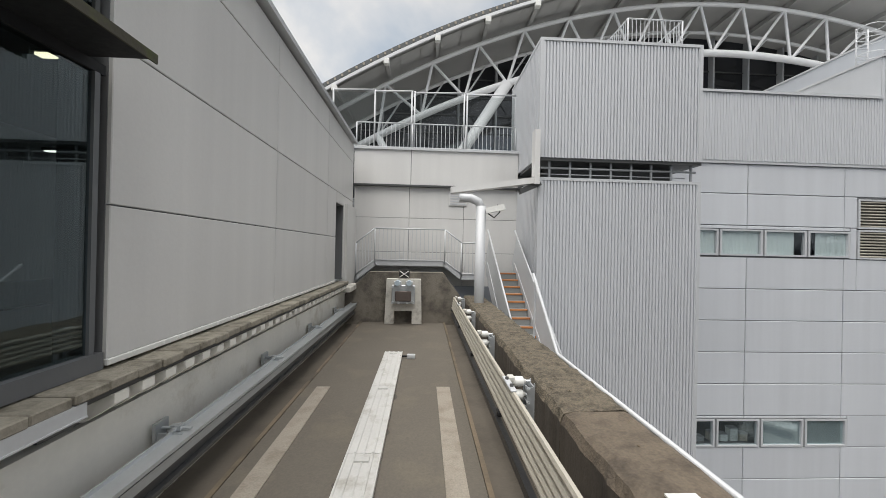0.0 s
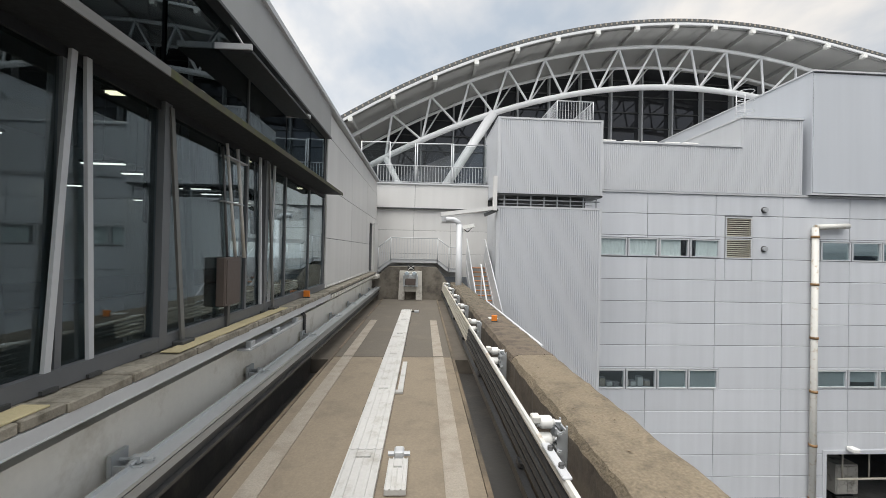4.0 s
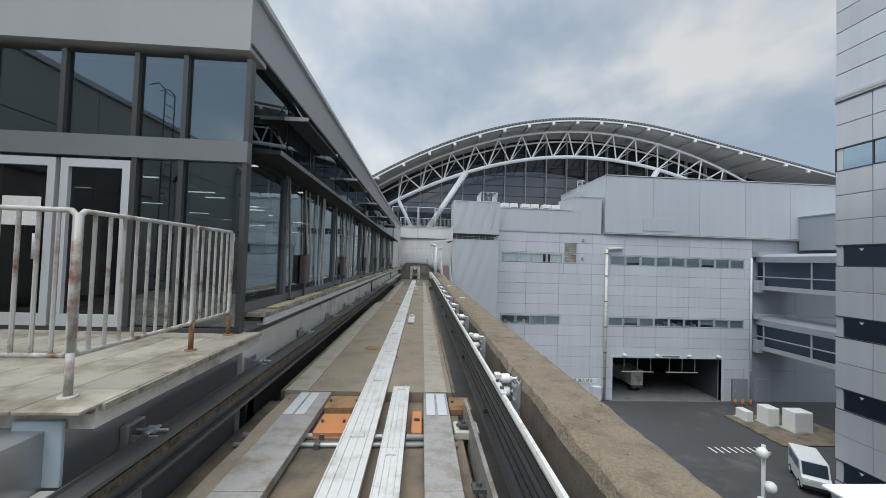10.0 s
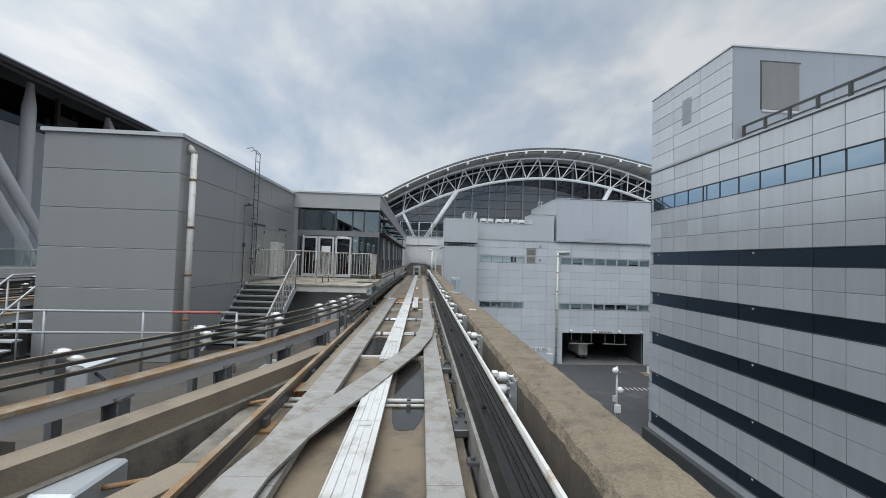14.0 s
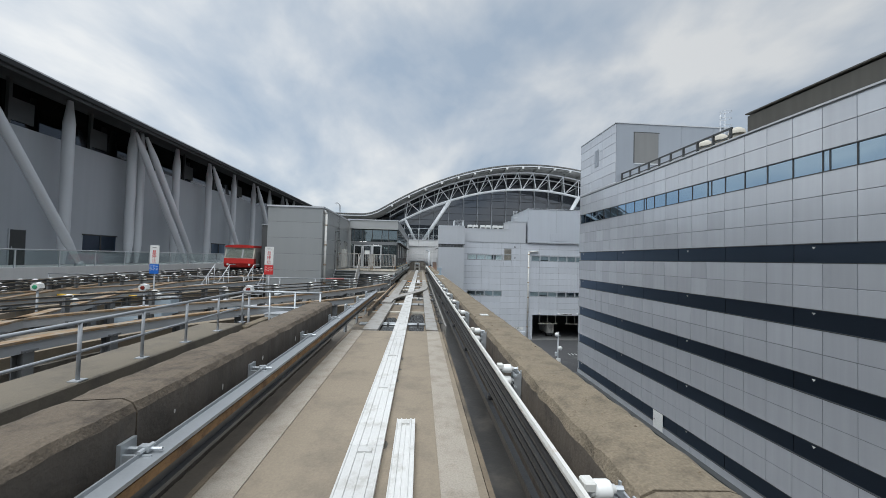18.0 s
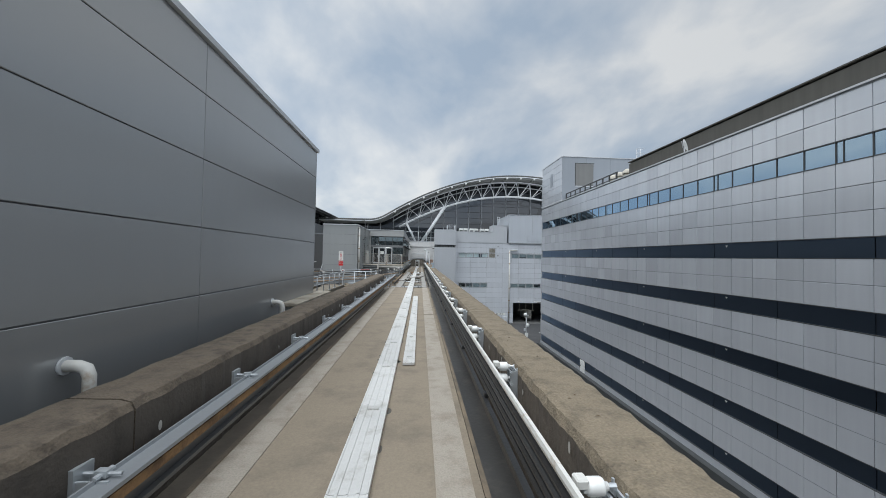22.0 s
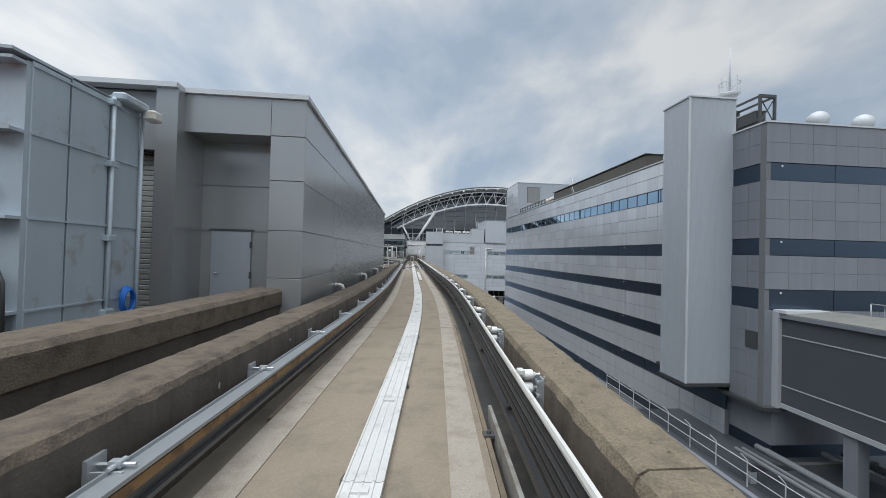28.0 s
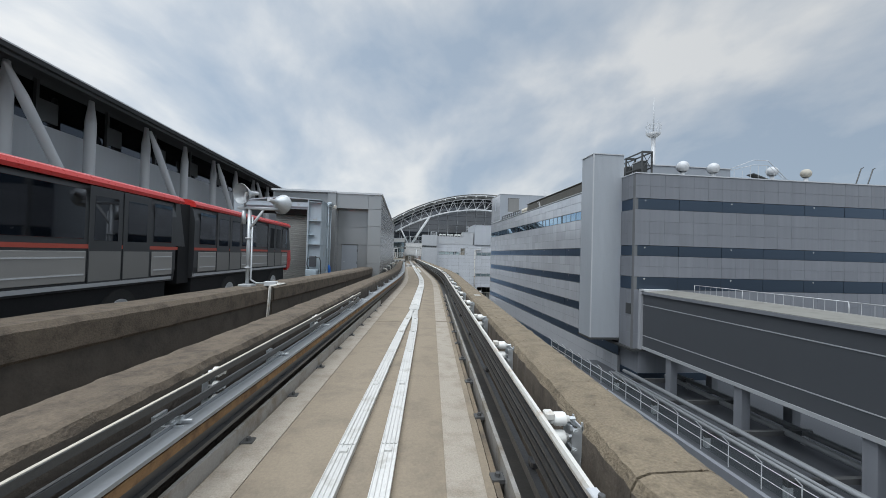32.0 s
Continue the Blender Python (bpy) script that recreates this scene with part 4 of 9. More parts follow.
# second conductor group on the left where the track bends
rail_l2 = thing("conductor_rails", "three slim conductor rails on the shed side parapet", "power rail")
for x, z in ((-1.45, 0.79), (-1.47, 0.63), (-1.48, 0.49)):
    part("conductor_rail", sweep(bmesh.new(), rect(x - 0.02, x + 0.02, z - 0.026, z + 0.026), -90.6, Y_END), M_COND, rail_l2), part("rail_cap", sweep(bmesh.new(), rect(x - 0.012, x + 0.012, z + 0.026, z + 0.032), -90.6, Y_END), M_STONE if z > 0.7 else M_STRUT2, rail_l2)
y = -91.2
while y > -126:
    su = thing("rail_support", "white insulators on a galvanised rail bracket", "rail support", "rail supports on the parapet")
    su.matrix_basis = Matrix.Translation((cx(y) - 1.63, y, 0.02)) @ Matrix.Diagonal((-0.62, 1, 1, 1))
    part("bracket", BRACKET_ME, None, su)
    for za in RAIL_Z:
        part("insulator", INSUL_ME, None, su, at=Matrix.Translation((0, 0, za)) @ Matrix.Diagonal((1.0, 0.84, 0.84, 1.0)))
    y -= 3.2

# ---- end of track: stop wall and buffer ----
stop = thing("stop_wall", "grey concrete end wall with sloping shoulders", "end wall", kind="structure")
part("wall", prism(bmesh.new(), [(-1.75, -0.5), (1.75, -0.5), (1.75, 0.62), (1.15, 1.42), (-1.0, 1.42), (-1.75, 0.7)], "y", 11.75, 12.25), M_CONCS, stop)
buf = thing("buffer_stop", "pale concrete buffer block with a steel damper plate", "buffer stop")
bm = prism(bmesh.new(), [(-0.50, 0.0), (-0.24, 0.0), (-0.24, 0.36), (0.26, 0.36), (0.26, 0.0), (0.54, 0.0), (0.50, 1.25), (-0.46, 1.25)], "y", 11.45, 11.8)
part("block", bm, M_PALECONC, buf)
part("damper_plate", Bv(-0.30, 0.34, 11.30, 11.42, 0.58, 1.10, w_=0.02), M_GALV, buf)
part("damper_face", Bv(-0.20, 0.24, 11.20, 11.30, 0.66, 0.94, w_=0.02), M_BROWNBOX, buf)
for xx in (-0.27, -0.1, 0.13, 0.31):
    for zz in (0.62, 1.05):
        part("bolt", T((xx, 11.22, zz), (xx, 11.32, zz), 0.035), M_GALV, buf)
for xx in (-0.14, 0.18):
    part("spring_cap", T((xx, 11.14, 1.16), (xx, 11.46, 1.16), 0.07, n=12), M_BLUEBOX, buf)
    part("bracket", Bv(xx - 0.1, xx + 0.1, 11.25, 11.46, 1.08, 1.2, w_=0.01), M_GALV, buf)
mk = thing("end_marker", "black plate with a white cross on the buffer", "sign")
part("plate", Bv(-0.13, 0.17, 11.62, 11.65, 1.27, 1.50, w_=0.005), M_INK, mk)
bm = bmesh.new()
for s in (-1, 1):
    beam(bm, (0.02 - 0.13, 11.61, 1.385 - 0.09 * s), (0.02 + 0.13, 11.61, 1.385 + 0.09 * s), 0.02, 0.05, up=(0, 1, 0))
    beam(bm, (0.02 - 0.13, 11.612, 1.385 - 0.09 * s), (0.02 - 0.05, 11.612, 1.385 - 0.035 * s), 0.02, 0.075, up=(0, 1, 0))
part("cross", bm, M_CERAM, mk)


# ---- far end: cross wall, ribbed boxes, main facade ----
FY = 13.3


def clad(root, axis, plane, u0, u1, zs, du, mat, skip=(), d=0.03):
    """Cladding panels, one by one; zs lists the rows' joints, skip the holes (u0, u1, z0, z1)."""
    n = max(1, round((u1 - u0) / du))
    w_ = (u1 - u0) / n
    for i in range(n):
        for z0, z1 in zip(zs, zs[1:]):
            a = u0 + i * w_
            pieces = [(a, a + w_, z0, z1)]
            for h in skip:
                nxt = []
                for p in pieces:
                    if p[0] >= h[1] - 0.01 or p[1] <= h[0] + 0.01 or p[2] >= h[3] - 0.01 or p[3] <= h[2] + 0.01:
                        nxt.append(p)
                        continue
                    if h[0] > p[0] + 0.01:
                        nxt.append((p[0], h[0], p[2], p[3]))
                    if h[1] < p[1] - 0.01:
                        nxt.append((h[1], p[1], p[2], p[3]))
                    m0, m1 = max(p[0], h[0]), min(p[1], h[1])
                    if h[2] > p[2] + 0.01:
                        nxt.append((m0, m1, p[2], h[2]))
                    if h[3] < p[3] - 0.01:
                        nxt.append((m0, m1, h[3], p[3]))
                pieces = nxt
            for p in pieces:
                if p[1] - p[0] < 0.05 or p[3] - p[2] < 0.05:
                    continue
                at = {"x": (plane, p[0], p[2]), "y": (p[0], plane, p[2])}[axis[1]]
                part("panel", panel_mesh(axis, p[1] - p[0], p[3] - p[2], mat, d), None, root, at=Matrix.Translation(at))


def wall_with_holes(bm, axis, p0, p1, u0, u1, z0, z1, holes):
    """A slab between the planes p0 and p1 with rectangular holes through it."""
    us = sorted({u0, u1, *[h[0] for h in holes], *[h[1] for h in holes]})
    zs = sorted({z0, z1, *[h[2] for h in holes], *[h[3] for h in holes]})
    us = [u for u in us if u0 <= u <= u1]
    zs = [z for z in zs if z0 <= z <= z1]
    for a, b in zip(us, us[1:]):
        run = None
        for c, d in zip(zs, zs[1:]):
            um, zm = (a + b) / 2, (c + d) / 2
            if any(h[0] < um < h[1] and h[2] < zm < h[3] for h in holes):
                continue
            if axis == "x":
                box(bm, p0, p1, a, b, c, d)
            else:
                box(bm, a, b, p0, p1, c, d)
    return bm


far = thing("far_facade", "pale blue-grey panelled terminal facade", "facade", kind="structure")
WIN_TOP = [(9.1, 15.5, 2.1, 3.03), (20.85, 36.0, 2.05, 3.05)]
WIN_LOW = [(9.1, 15.5, -4.5, -3.52), (20.7, 36.0, -4.45, -3.53)]
LOUV = [(15.75, 17.2, 2.05, 4.2)]
GATE = [(21.3, 33.45, GROUND, -7.8)]
SDOOR = [(34.6, 36.0, GROUND, -9.9)]
holes = WIN_TOP + WIN_LOW + LOUV + GATE
part("wall", wall_with_holes(bmesh.new(), "y", FY + 0.035, FY + 0.4, 1.5, 62.0, GROUND, 5.28, holes), M_JOINT, far)
rows = [GROUND] + [4.25 - 1.095 * k for k in range(15, -1, -1)] + [5.28]
rows[1] = max(rows[1], GROUND + 0.15)
clad(far, "-y", FY + 0.035, 8.15, 18.83, rows, 3.39, M_FACADE, holes)
clad(far, "-y", FY + 0.035, 18.83, 36.9, rows, 3.39, M_FACADE, holes + SDOOR)
# flush panels past the bridges, darker to carry the shade of a recess
clad(far, "-y", FY + 0.035, 36.9, 62.0, [GROUND, -9, -6, -3, 0, 3, 5.28], 5.0, M_BLOCK)
part("coping", B(8.15, 62.0, FY - 0.05, FY + 0.4, 5.28, 5.38), M_STEEL, far)
part("inner_wall", B(1.5, 62, 26.0, 26.3, GROUND, 5.2), M_DARK, far)
part("inner_floor", B(8.2, 62, FY + 0.4, 26, -4.9, -4.7), M_DARK, far)
part("inner_floor", B(8.2, 62, FY + 0.4, 26, 0.9, 1.1), M_DARK, far)
part("roof_slab", B(1.5, 62, FY + 0.4, 30, 4.9, 5.2), M_SOFFIT, far)


def window_row(hs, panes, group, curtains=(), bare=()):
    u0, u1, z0, z1 = hs
    w_ = (u1 - u0) / panes
    for i in range(panes):
        a = u0 + i * w_
        wn = thing("window", "steel-framed office window with dark glass" + (" and pale curtains" if i in curtains else ""), "window", group)
        fr = bmesh.new()
        box(fr, a + 0.03, a + w_ - 0.03, FY - 0.02, FY + 0.1, z0 + 0.01, z0 + 0.07), box(fr, a + 0.03, a + w_ - 0.03, FY - 0.02, FY + 0.1, z1 - 0.07, z1 - 0.01)
        box(fr, a + 0.03, a + 0.10, FY - 0.02, FY + 0.1, z0 + 0.07, z1 - 0.07), box(fr, a + w_ - 0.10, a + w_ - 0.03, FY - 0.02, FY + 0.1, z0 + 0.07, z1 - 0.07)
        part("window_frame", fr, M_STEEL, wn)
        part("pane", B(a + 0.1, a + w_ - 0.1, FY + 0.05, FY + 0.06, z0 + 0.07, z1 - 0.07), G_PALEWIN if i not in curtains else G_CLEAR, wn)
        if i in curtains:
            bm = bmesh.new()
            pts = [(a + 0.1 + (w_ - 0.2) * j / 24, 0.012 * math.sin(j * 1.9 + i) + 0.008 * math.sin(j * 0.7)) for j in range(25)]
            lo = [bm.verts.new((u + 0.02 * math.sin(3 * u), FY + 0.09 + o, z0 + 0.05)) for u, o in pts]
            hi = [bm.verts.new((u, FY + 0.09 + o * 0.6, z1 - 0.05)) for u, o in pts]
            for j in range(24):
                if not (i == 2 and j > 18) and not (i == 3 and j < 5):
                    bm.faces.new((lo[j], lo[j + 1], hi[j + 1], hi[j]))
            part("curtain", bm, M_CURTAIN, wn)
        else:
            if i not in bare:
                part("blind", B(a + 0.06, a + w_ - 0.06, FY + 0.075, FY + 0.08, z0 + (0.30 if (i * 7) % 5 == 2 else 0.08), z1 - 0.06), M_BLIND, wn)
            else:
                rnd_w = random.Random(i * 5 + panes)
                for k in range(4):
                    c, h = a + 0.25 + (w_ - 0.5) * k / 3, rnd_w.uniform(0.15, 0.5)
                    bx_ = thing("stored_box", "pale box or bundle behind the office window", "box", "boxes behind the windows")
                    part("case", Bv(c - 0.14, c + 0.14, FY + 0.35, FY + 0.6, z0 + 0.02, z0 + h, w_=0.015), rnd_w.choice((M_CURTAIN, M_STONE, M_STRUT)), bx_)
                    part("lid", Bv(c - 0.15, c + 0.15, FY + 0.34, FY + 0.61, z0 + h, z0 + h + 0.04, w_=0.008), M_STRUT, bx_)


window_row(WIN_TOP[0], 4, "office windows, upper row", (0, 1, 2, 3))
window_row(WIN_TOP[1], 9, "office windows, upper row")
window_row(WIN_LOW[0], 4, "office windows, lower row", bare=(0, 1))
window_row(WIN_LOW[1], 9, "office windows, lower row", bare=(3, 4, 5))
lv = thing("louvre_window", "brown-tinted louvred vent window in two lights", "louvre")
for z0, z1 in ((2.07, 3.1), (3.14, 4.18)):
    fr = bmesh.new()
    box(fr, 15.77, 17.18, FY - 0.02, FY + 0.1, z0, z0 + 0.06), box(fr, 15.77, 17.18, FY - 0.02, FY + 0.1, z1 - 0.06, z1)
    box(fr, 15.77, 15.84, FY - 0.02, FY + 0.1, z0 + 0.06, z1 - 0.06), box(fr, 17.11, 17.18, FY - 0.02, FY + 0.1, z0 + 0.06, z1 - 0.06)
    part("frame", fr, M_STEEL, lv)
    for i in range(9):
        z = z0 + 0.1 + i * (z1 - z0 - 0.2) / 8
        part("slat", beam(bmesh.new(), (15.84, FY + 0.03, z), (17.11, FY + 0.03, z), 0.1, 0.03, up=(0, -0.5, 1)), M_STONE, lv)
part("backing", B(15.8, 17.15, FY + 0.12, FY + 0.14, 2.1, 4.15), M_BROWNBOX, lv)
dp = thing("downpipe", "off-white rainwater pipe with rust at its brackets", "downpipe")
bm = bmesh.new()
tube(bm, (20.35, FY - 0.2, GROUND + 0.1), (20.35, FY - 0.2, 3.75), 0.14, n=12), tube(bm, (20.35, FY - 0.2, 3.75), (22.1, FY - 0.2, 3.85), 0.14, n=12)
part("pipe", bm, M_PIPEW, dp)
for z in (-10, -7.3, -4.6, -1.9, 0.8, 3.2):
    part("collar", T((20.35, FY - 0.2, z), (20.35, FY - 0.2, z + 0.12), 0.17, n=12), M_RUST, dp)
dp = thing("downpipe", "slim grey rainwater pipe beside the link bridges", "downpipe")
part("pipe", T((36.65, FY - 0.15, GROUND + 0.1), (36.65, FY - 0.15, 3.3), 0.1, n=10), M_FACADE, dp)
for z in (-9, -5, 0):
    part("collar", T((36.65, FY - 0.15, z), (36.65, FY - 0.15, z + 0.1), 0.13, n=10), M_FACADE, dp)
# small round vent caps on the cladding
for xx, zz in ((17.8, 4.58), (17.8, 2.6)):
    vc = thing("wall_vent", "small grey round vent on the cladding", "vent", "wall vents")
    part("cap", T((xx, FY - 0.14, zz), (xx, FY - 0.03, zz), 0.12, n=14), M_STRUT, vc), part("collar", T((xx, FY - 0.05, zz), (xx, FY, zz), 0.16, n=14), M_STRUT2, vc)
# service gate
gt = thing("service_gate", "wide dark vehicle opening with hanging barriers", "gate", kind="structure")
part("frame", B(21.1, 21.3, FY - 0.03, FY + 0.5, GROUND, -7.6), M_FACADE, gt), part("frame", B(33.45, 33.65, FY - 0.03, FY + 0.5, GROUND, -7.6), M_FACADE, gt)
part("lintel", B(21.3, 33.45, FY - 0.03, FY + 0.5, -7.8, -7.6), M_FACADE, gt)
part("bay_floor", B(21.0, 34.0, FY - 0.3, 25.9, GROUND, GROUND + 0.05), M_BAY, gt)
part("bay_side", B(33.5, 33.7, FY + 0.5, 25.9, GROUND, -7), M_GANG, gt), part("bay_side", B(20.9, 21.1, FY + 0.5, 25.9, GROUND, -7), M_BLOCK, gt)
for x0, x1 in ((22.9, 25.9), (28.0, 30.9)):
    hb = thing("hanging_barrier", "striped height bar hung on chains in the gate", "barrier", "height bars")
    part("bar", T((x0 - 0.3, FY + 0.6, -9.45), (x1 + 0.3, FY + 0.6, -9.45), 0.06), M_STONE, hb)
    for i in range(3):
        x = x0 + (x1 - x0) * i / 2
        part("chain", T((x, FY + 0.6, -9.4), (x, FY + 0.6, -7.7), 0.04), M_STONE, hb)
gc = thing("gate_lamp_sign", "white warning board over the gate with unreadable marks", "sign")
part("board", Bv(26.6, 28.8, FY - 0.08, FY - 0.03, -7.75, -7.42, w_=0.01), M_CERAM, gc)
bm = bmesh.new()
for i in range(9):
    box(bm, 26.75 + 0.22 * i, 26.9 + 0.22 * i, FY - 0.085, FY - 0.08, -7.68, -7.5)
part("bar", bm, M_INK, gc)
for x in (22.5, 26.1, 29.7, 33.0):
    gl = thing("gate_lamp", "small white lamp over the gate", "lamp", "gate lamps")
    part("hood", Bv(x - 0.18, x + 0.18, FY - 0.42, FY - 0.03, -7.58, -7.36, w_=0.04), M_CERAM, gl)
    part("lens", B(x - 0.14, x + 0.14, FY - 0.38, FY - 0.1, -7.61, -7.58), M_STEEL, gl)
sg = thing("no_entry_board", "long white board with black lettering on the wall", "sign")
part("board", Bv(15.6, 19.65, FY - 0.06, FY - 0.01, -10.5, -10.02, w_=0.01), M_CERAM, sg)
letters("lettering", "車以外 進入禁止", 0.42, M_INK, pose(17.7, FY - 0.064, -10.27, 90, 0, 0), sg)
bx = thing("wall_cabinet", "grey switch cabinet at the foot of the wall", "cabinet")
part("body", Bv(19.0, 19.9, FY - 0.5, FY, GROUND, GROUND + 1.5, w_=0.02), M_FACADE, bx), part("door", B(19.06, 19.84, FY - 0.53, FY - 0.5, GROUND + 0.1, GROUND + 1.42), M_FACADE, bx)
for x0, x1 in ((34.85, 36.4), (37.4, 38.9)):
    dr = thing("service_door", "dark grey steel door in the facade", "door", "service doors")
    part("leaf", B(x0, x1, FY - 0.01, FY + 0.03, GROUND, -9.9), M_BLOCK, dr), part("handle", T((x0 + 0.15, FY - 0.06, -11.2), (x0 + 0.15, FY - 0.06, -11.0), 0.03), M_STEEL, dr)
    part("frame", B(x0 - 0.08, x0, FY - 0.03, FY + 0.03, GROUND, -9.9), M_STRUT, dr), part("frame", B(x1, x1 + 0.08, FY - 0.03, FY + 0.03, GROUND, -9.9), M_STRUT, dr), part("frame", B(x0 - 0.08, x1 + 0.08, FY - 0.03, FY + 0.03, -9.9, -9.82), M_STRUT, dr)
# small box lorry parked in the bay
lr = thing("box_lorry", "small white box lorry parked inside the loading bay", "lorry")
part("body", Bv(24.9, 26.3, FY + 2.6, FY + 5.4, -11.6, -9.85, w_=0.04), M_PALECONC, lr)
for x0, x1 in ((24.96, 25.58), (25.62, 26.24)):
    part("rear_door", Bv(x0, x1, FY + 2.56, FY + 2.6, -11.5, -9.95, w_=0.012), M_PALECONC, lr)
part("bumper", Bv(24.95, 26.25, FY + 2.5, FY + 2.62, -11.85, -11.68, w_=0.02), M_STRUT2, lr), part("chassis", B(25.1, 26.1, FY + 2.7, FY + 7.0, -11.8, -11.6), M_BLACK, lr), part("cab", Bv(24.95, 26.25, FY + 5.5, FY + 7.0, -11.8, -10.2, w_=0.08), M_VAN, lr)
for xw in (25.0, 26.05):
    for yw in (FY + 3.3, FY + 6.2):
        part("wheel", T((xw, yw, -11.98), (xw + 0.16, yw, -11.98), 0.28, n=16), M_TYRE, lr)

# ribbed boxes
rb = thing("ribbed_tower_low", "ribbed pale metal clad stair tower", "tower", kind="structure")
X0, X1, Y0, Y1 = 3.68, 8.15, 11.0, 14.3
bm = bmesh.new()
ribs(bm, X0, X1, GROUND, 4.05, lambda u, o, z: (u, Y0 - o, z), 0.092, 0.04)
ribs(bm, Y0, FY, GROUND, 4.05, lambda u, o, z: (X0 - o, u, z)), ribs(bm, Y0, FY, GROUND, 4.05, lambda u, o, z: (X1 + o, u, z))
part("cladding", bm, M_RIB, rb)
part("top", B(X0 - 0.05, X1 + 0.05, Y0 - 0.05, FY, 4.05, 4.13), M_STEEL, rb)
part("corner_trim", B(X0 - 0.06, X0 + 0.03, Y0 - 0.06, Y0 + 0.03, GROUND, 4.05), M_STEEL, rb), part("corner_trim", B(X1 - 0.03, X1 + 0.06, Y0 - 0.06, Y0 + 0.03, GROUND, 4.05), M_STEEL, rb)
ru = thing("ribbed_tower_top", "ribbed pale metal clad upper box over a gap", "tower", kind="structure")
bm = bmesh.new()
ribs(bm, X0, X1, 4.68, 7.86, lambda u, o, z: (u, Y0 - o, z), 0.092, 0.04)
ribs(bm, Y0, Y1, 4.68, 7.86, lambda u, o, z: (X0 - o, u, z)), ribs(bm, Y0, Y1, 4.68, 7.86, lambda u, o, z: (X1 + o, u, z))
part("cladding", bm, M_RIB, ru)
part("bottom", B(X0, X1 + 0.1, Y0, Y1, 4.60, 4.68), M_DARK, ru), part("top", B(X0 - 0.06, X1 + 0.06, Y0 - 0.06, Y1, 7.86, 7.94), M_STEEL, ru)
part("core", B(X0 + 0.5, X1 - 0.4, Y0 + 0.6, Y1 - 0.2, 4.13, 4.6), M_DARK, ru)
part("corner_trim", B(X0 - 0.06, X0 + 0.03, Y0 - 0.06, Y0 + 0.03, 4.68, 7.86), M_STEEL, ru), part("corner_trim", B(X1 - 0.03, X1 + 0.06, Y0 - 0.06, Y0 + 0.03, 4.68, 7.86), M_STEEL, ru)
gr = thing("gap_railing", "low grey railing in the gap between the boxes", "railing")
part("rail", T((X0 + 0.05, Y0 + 0.12, 4.42), (X1 + 0.02, Y0 + 0.12, 4.42), 0.03), M_RAILG, gr), part("rail", T((X0 + 0.05, Y0 + 0.12, 4.25), (X1 - 0.3, Y0 + 0.12, 4.25), 0.015), M_RAILG, gr)
for i in range(8):
    x = X0 + 0.3 + i * 0.58
    part("post", B(x - 0.025, x + 0.025, Y0 + 0.1, Y0 + 0.15, 4.1, 4.62), M_RAILG, gr)


PICKET = {}


def railing(name, label, pts, h=1.1, pitch=0.13, mat=M_STEEL, r=0.018, group="", rails=(1.0,)):
    """A picket railing along points; pts are the feet."""
    root = thing(name, label, "railing", group)
    for a, b in zip(pts, pts[1:]):
        a, b = Vector(a), Vector(b)
        n = max(1, round((b - a).length / pitch))
        key = (round(h, 3), r, mat.name)
        if key not in PICKET:
            PICKET[key] = mesh_of(tube(bmesh.new(), (0, 0, 0.1), (0, 0, h), r * 0.55, n=6, cap=False), mat, "picket")
        for i in range(1, n):
            part("picket", PICKET[key], None, root, at=Matrix.Translation(a.lerp(b, i / n)))
        for f in rails:
            part("top_rail", T(a + Vector((0, 0, h * f)), b + Vector((0, 0, h * f)), r * 1.2), mat, root)
        part("low_rail", T(a + Vector((0, 0, 0.1)), b + Vector((0, 0, 0.1)), r * 0.9), mat, root)
        part("post", T(a, a + Vector((0, 0, h)), r * 1.3), mat, root)
    part("post", T(pts[-1], Vector(pts[-1]) + Vector((0, 0, h)), r * 1.3), mat, root)
    return root


railing("roof_railing", "galvanised picket railing on the box roof", [(6.4, 14.2, 7.94), (6.4, 11.6, 7.94), (8.05, 11.6, 7.94), (8.05, 14.2, 7.94)], 1.05)
# parapet wall over the facade
pw = thing("roof_parapet", "ribbed pale metal roof parapet", "parapet", kind="structure")
bm = bmesh.new()
ribs(bm, X1 + 0.04, 16.5, 5.38, 7.7, lambda u, o, z: (u, FY - 0.05 - o, z), 0.10, 0.022)
ribs(bm, 16.5, 19.75, 5.38, 9.2, lambda u, o, z: (u, FY - 0.05 - o, z), 0.10, 0.022)
part("cladding", bm, M_RIB, pw)
part("backing", B(X1, 16.5, FY - 0.04, FY + 0.2, 5.38, 7.7), M_RIB, pw), part("backing", B(16.5, 19.75, FY - 0.04, FY + 4.0, 5.38, 9.2), M_RIB, pw)
part("coping", B(X1, 16.5, FY - 0.12, FY + 0.25, 7.7, 7.78), M_STEEL, pw), part("coping", B(16.46, 19.8, FY - 0.12, FY + 4.0, 9.2, 9.28), M_STEEL, pw)
bl = thing("plant_block", "large blue-grey clad plant block on the roof", "roof block", kind="structure")
part("body", B(20.15, 62, 13.1, 26, 5.4, 11.65), M_JOINT, bl)
clad(bl, "-y", 13.1, 20.15, 62.0, [5.5, 11.6], 5.2, M_PLANTCLAD)
part("side", B(20.10, 20.15, 13.1, 26, 5.4, 11.65), M_PLANTCLAD, bl)
part("coping", B(20.05, 62, 13.0, 26, 11.65, 11.73), M_STEEL, bl), part("drip", B(20.05, 62, 13.0, 13.1, 5.38, 5.46), M_STEEL, bl)
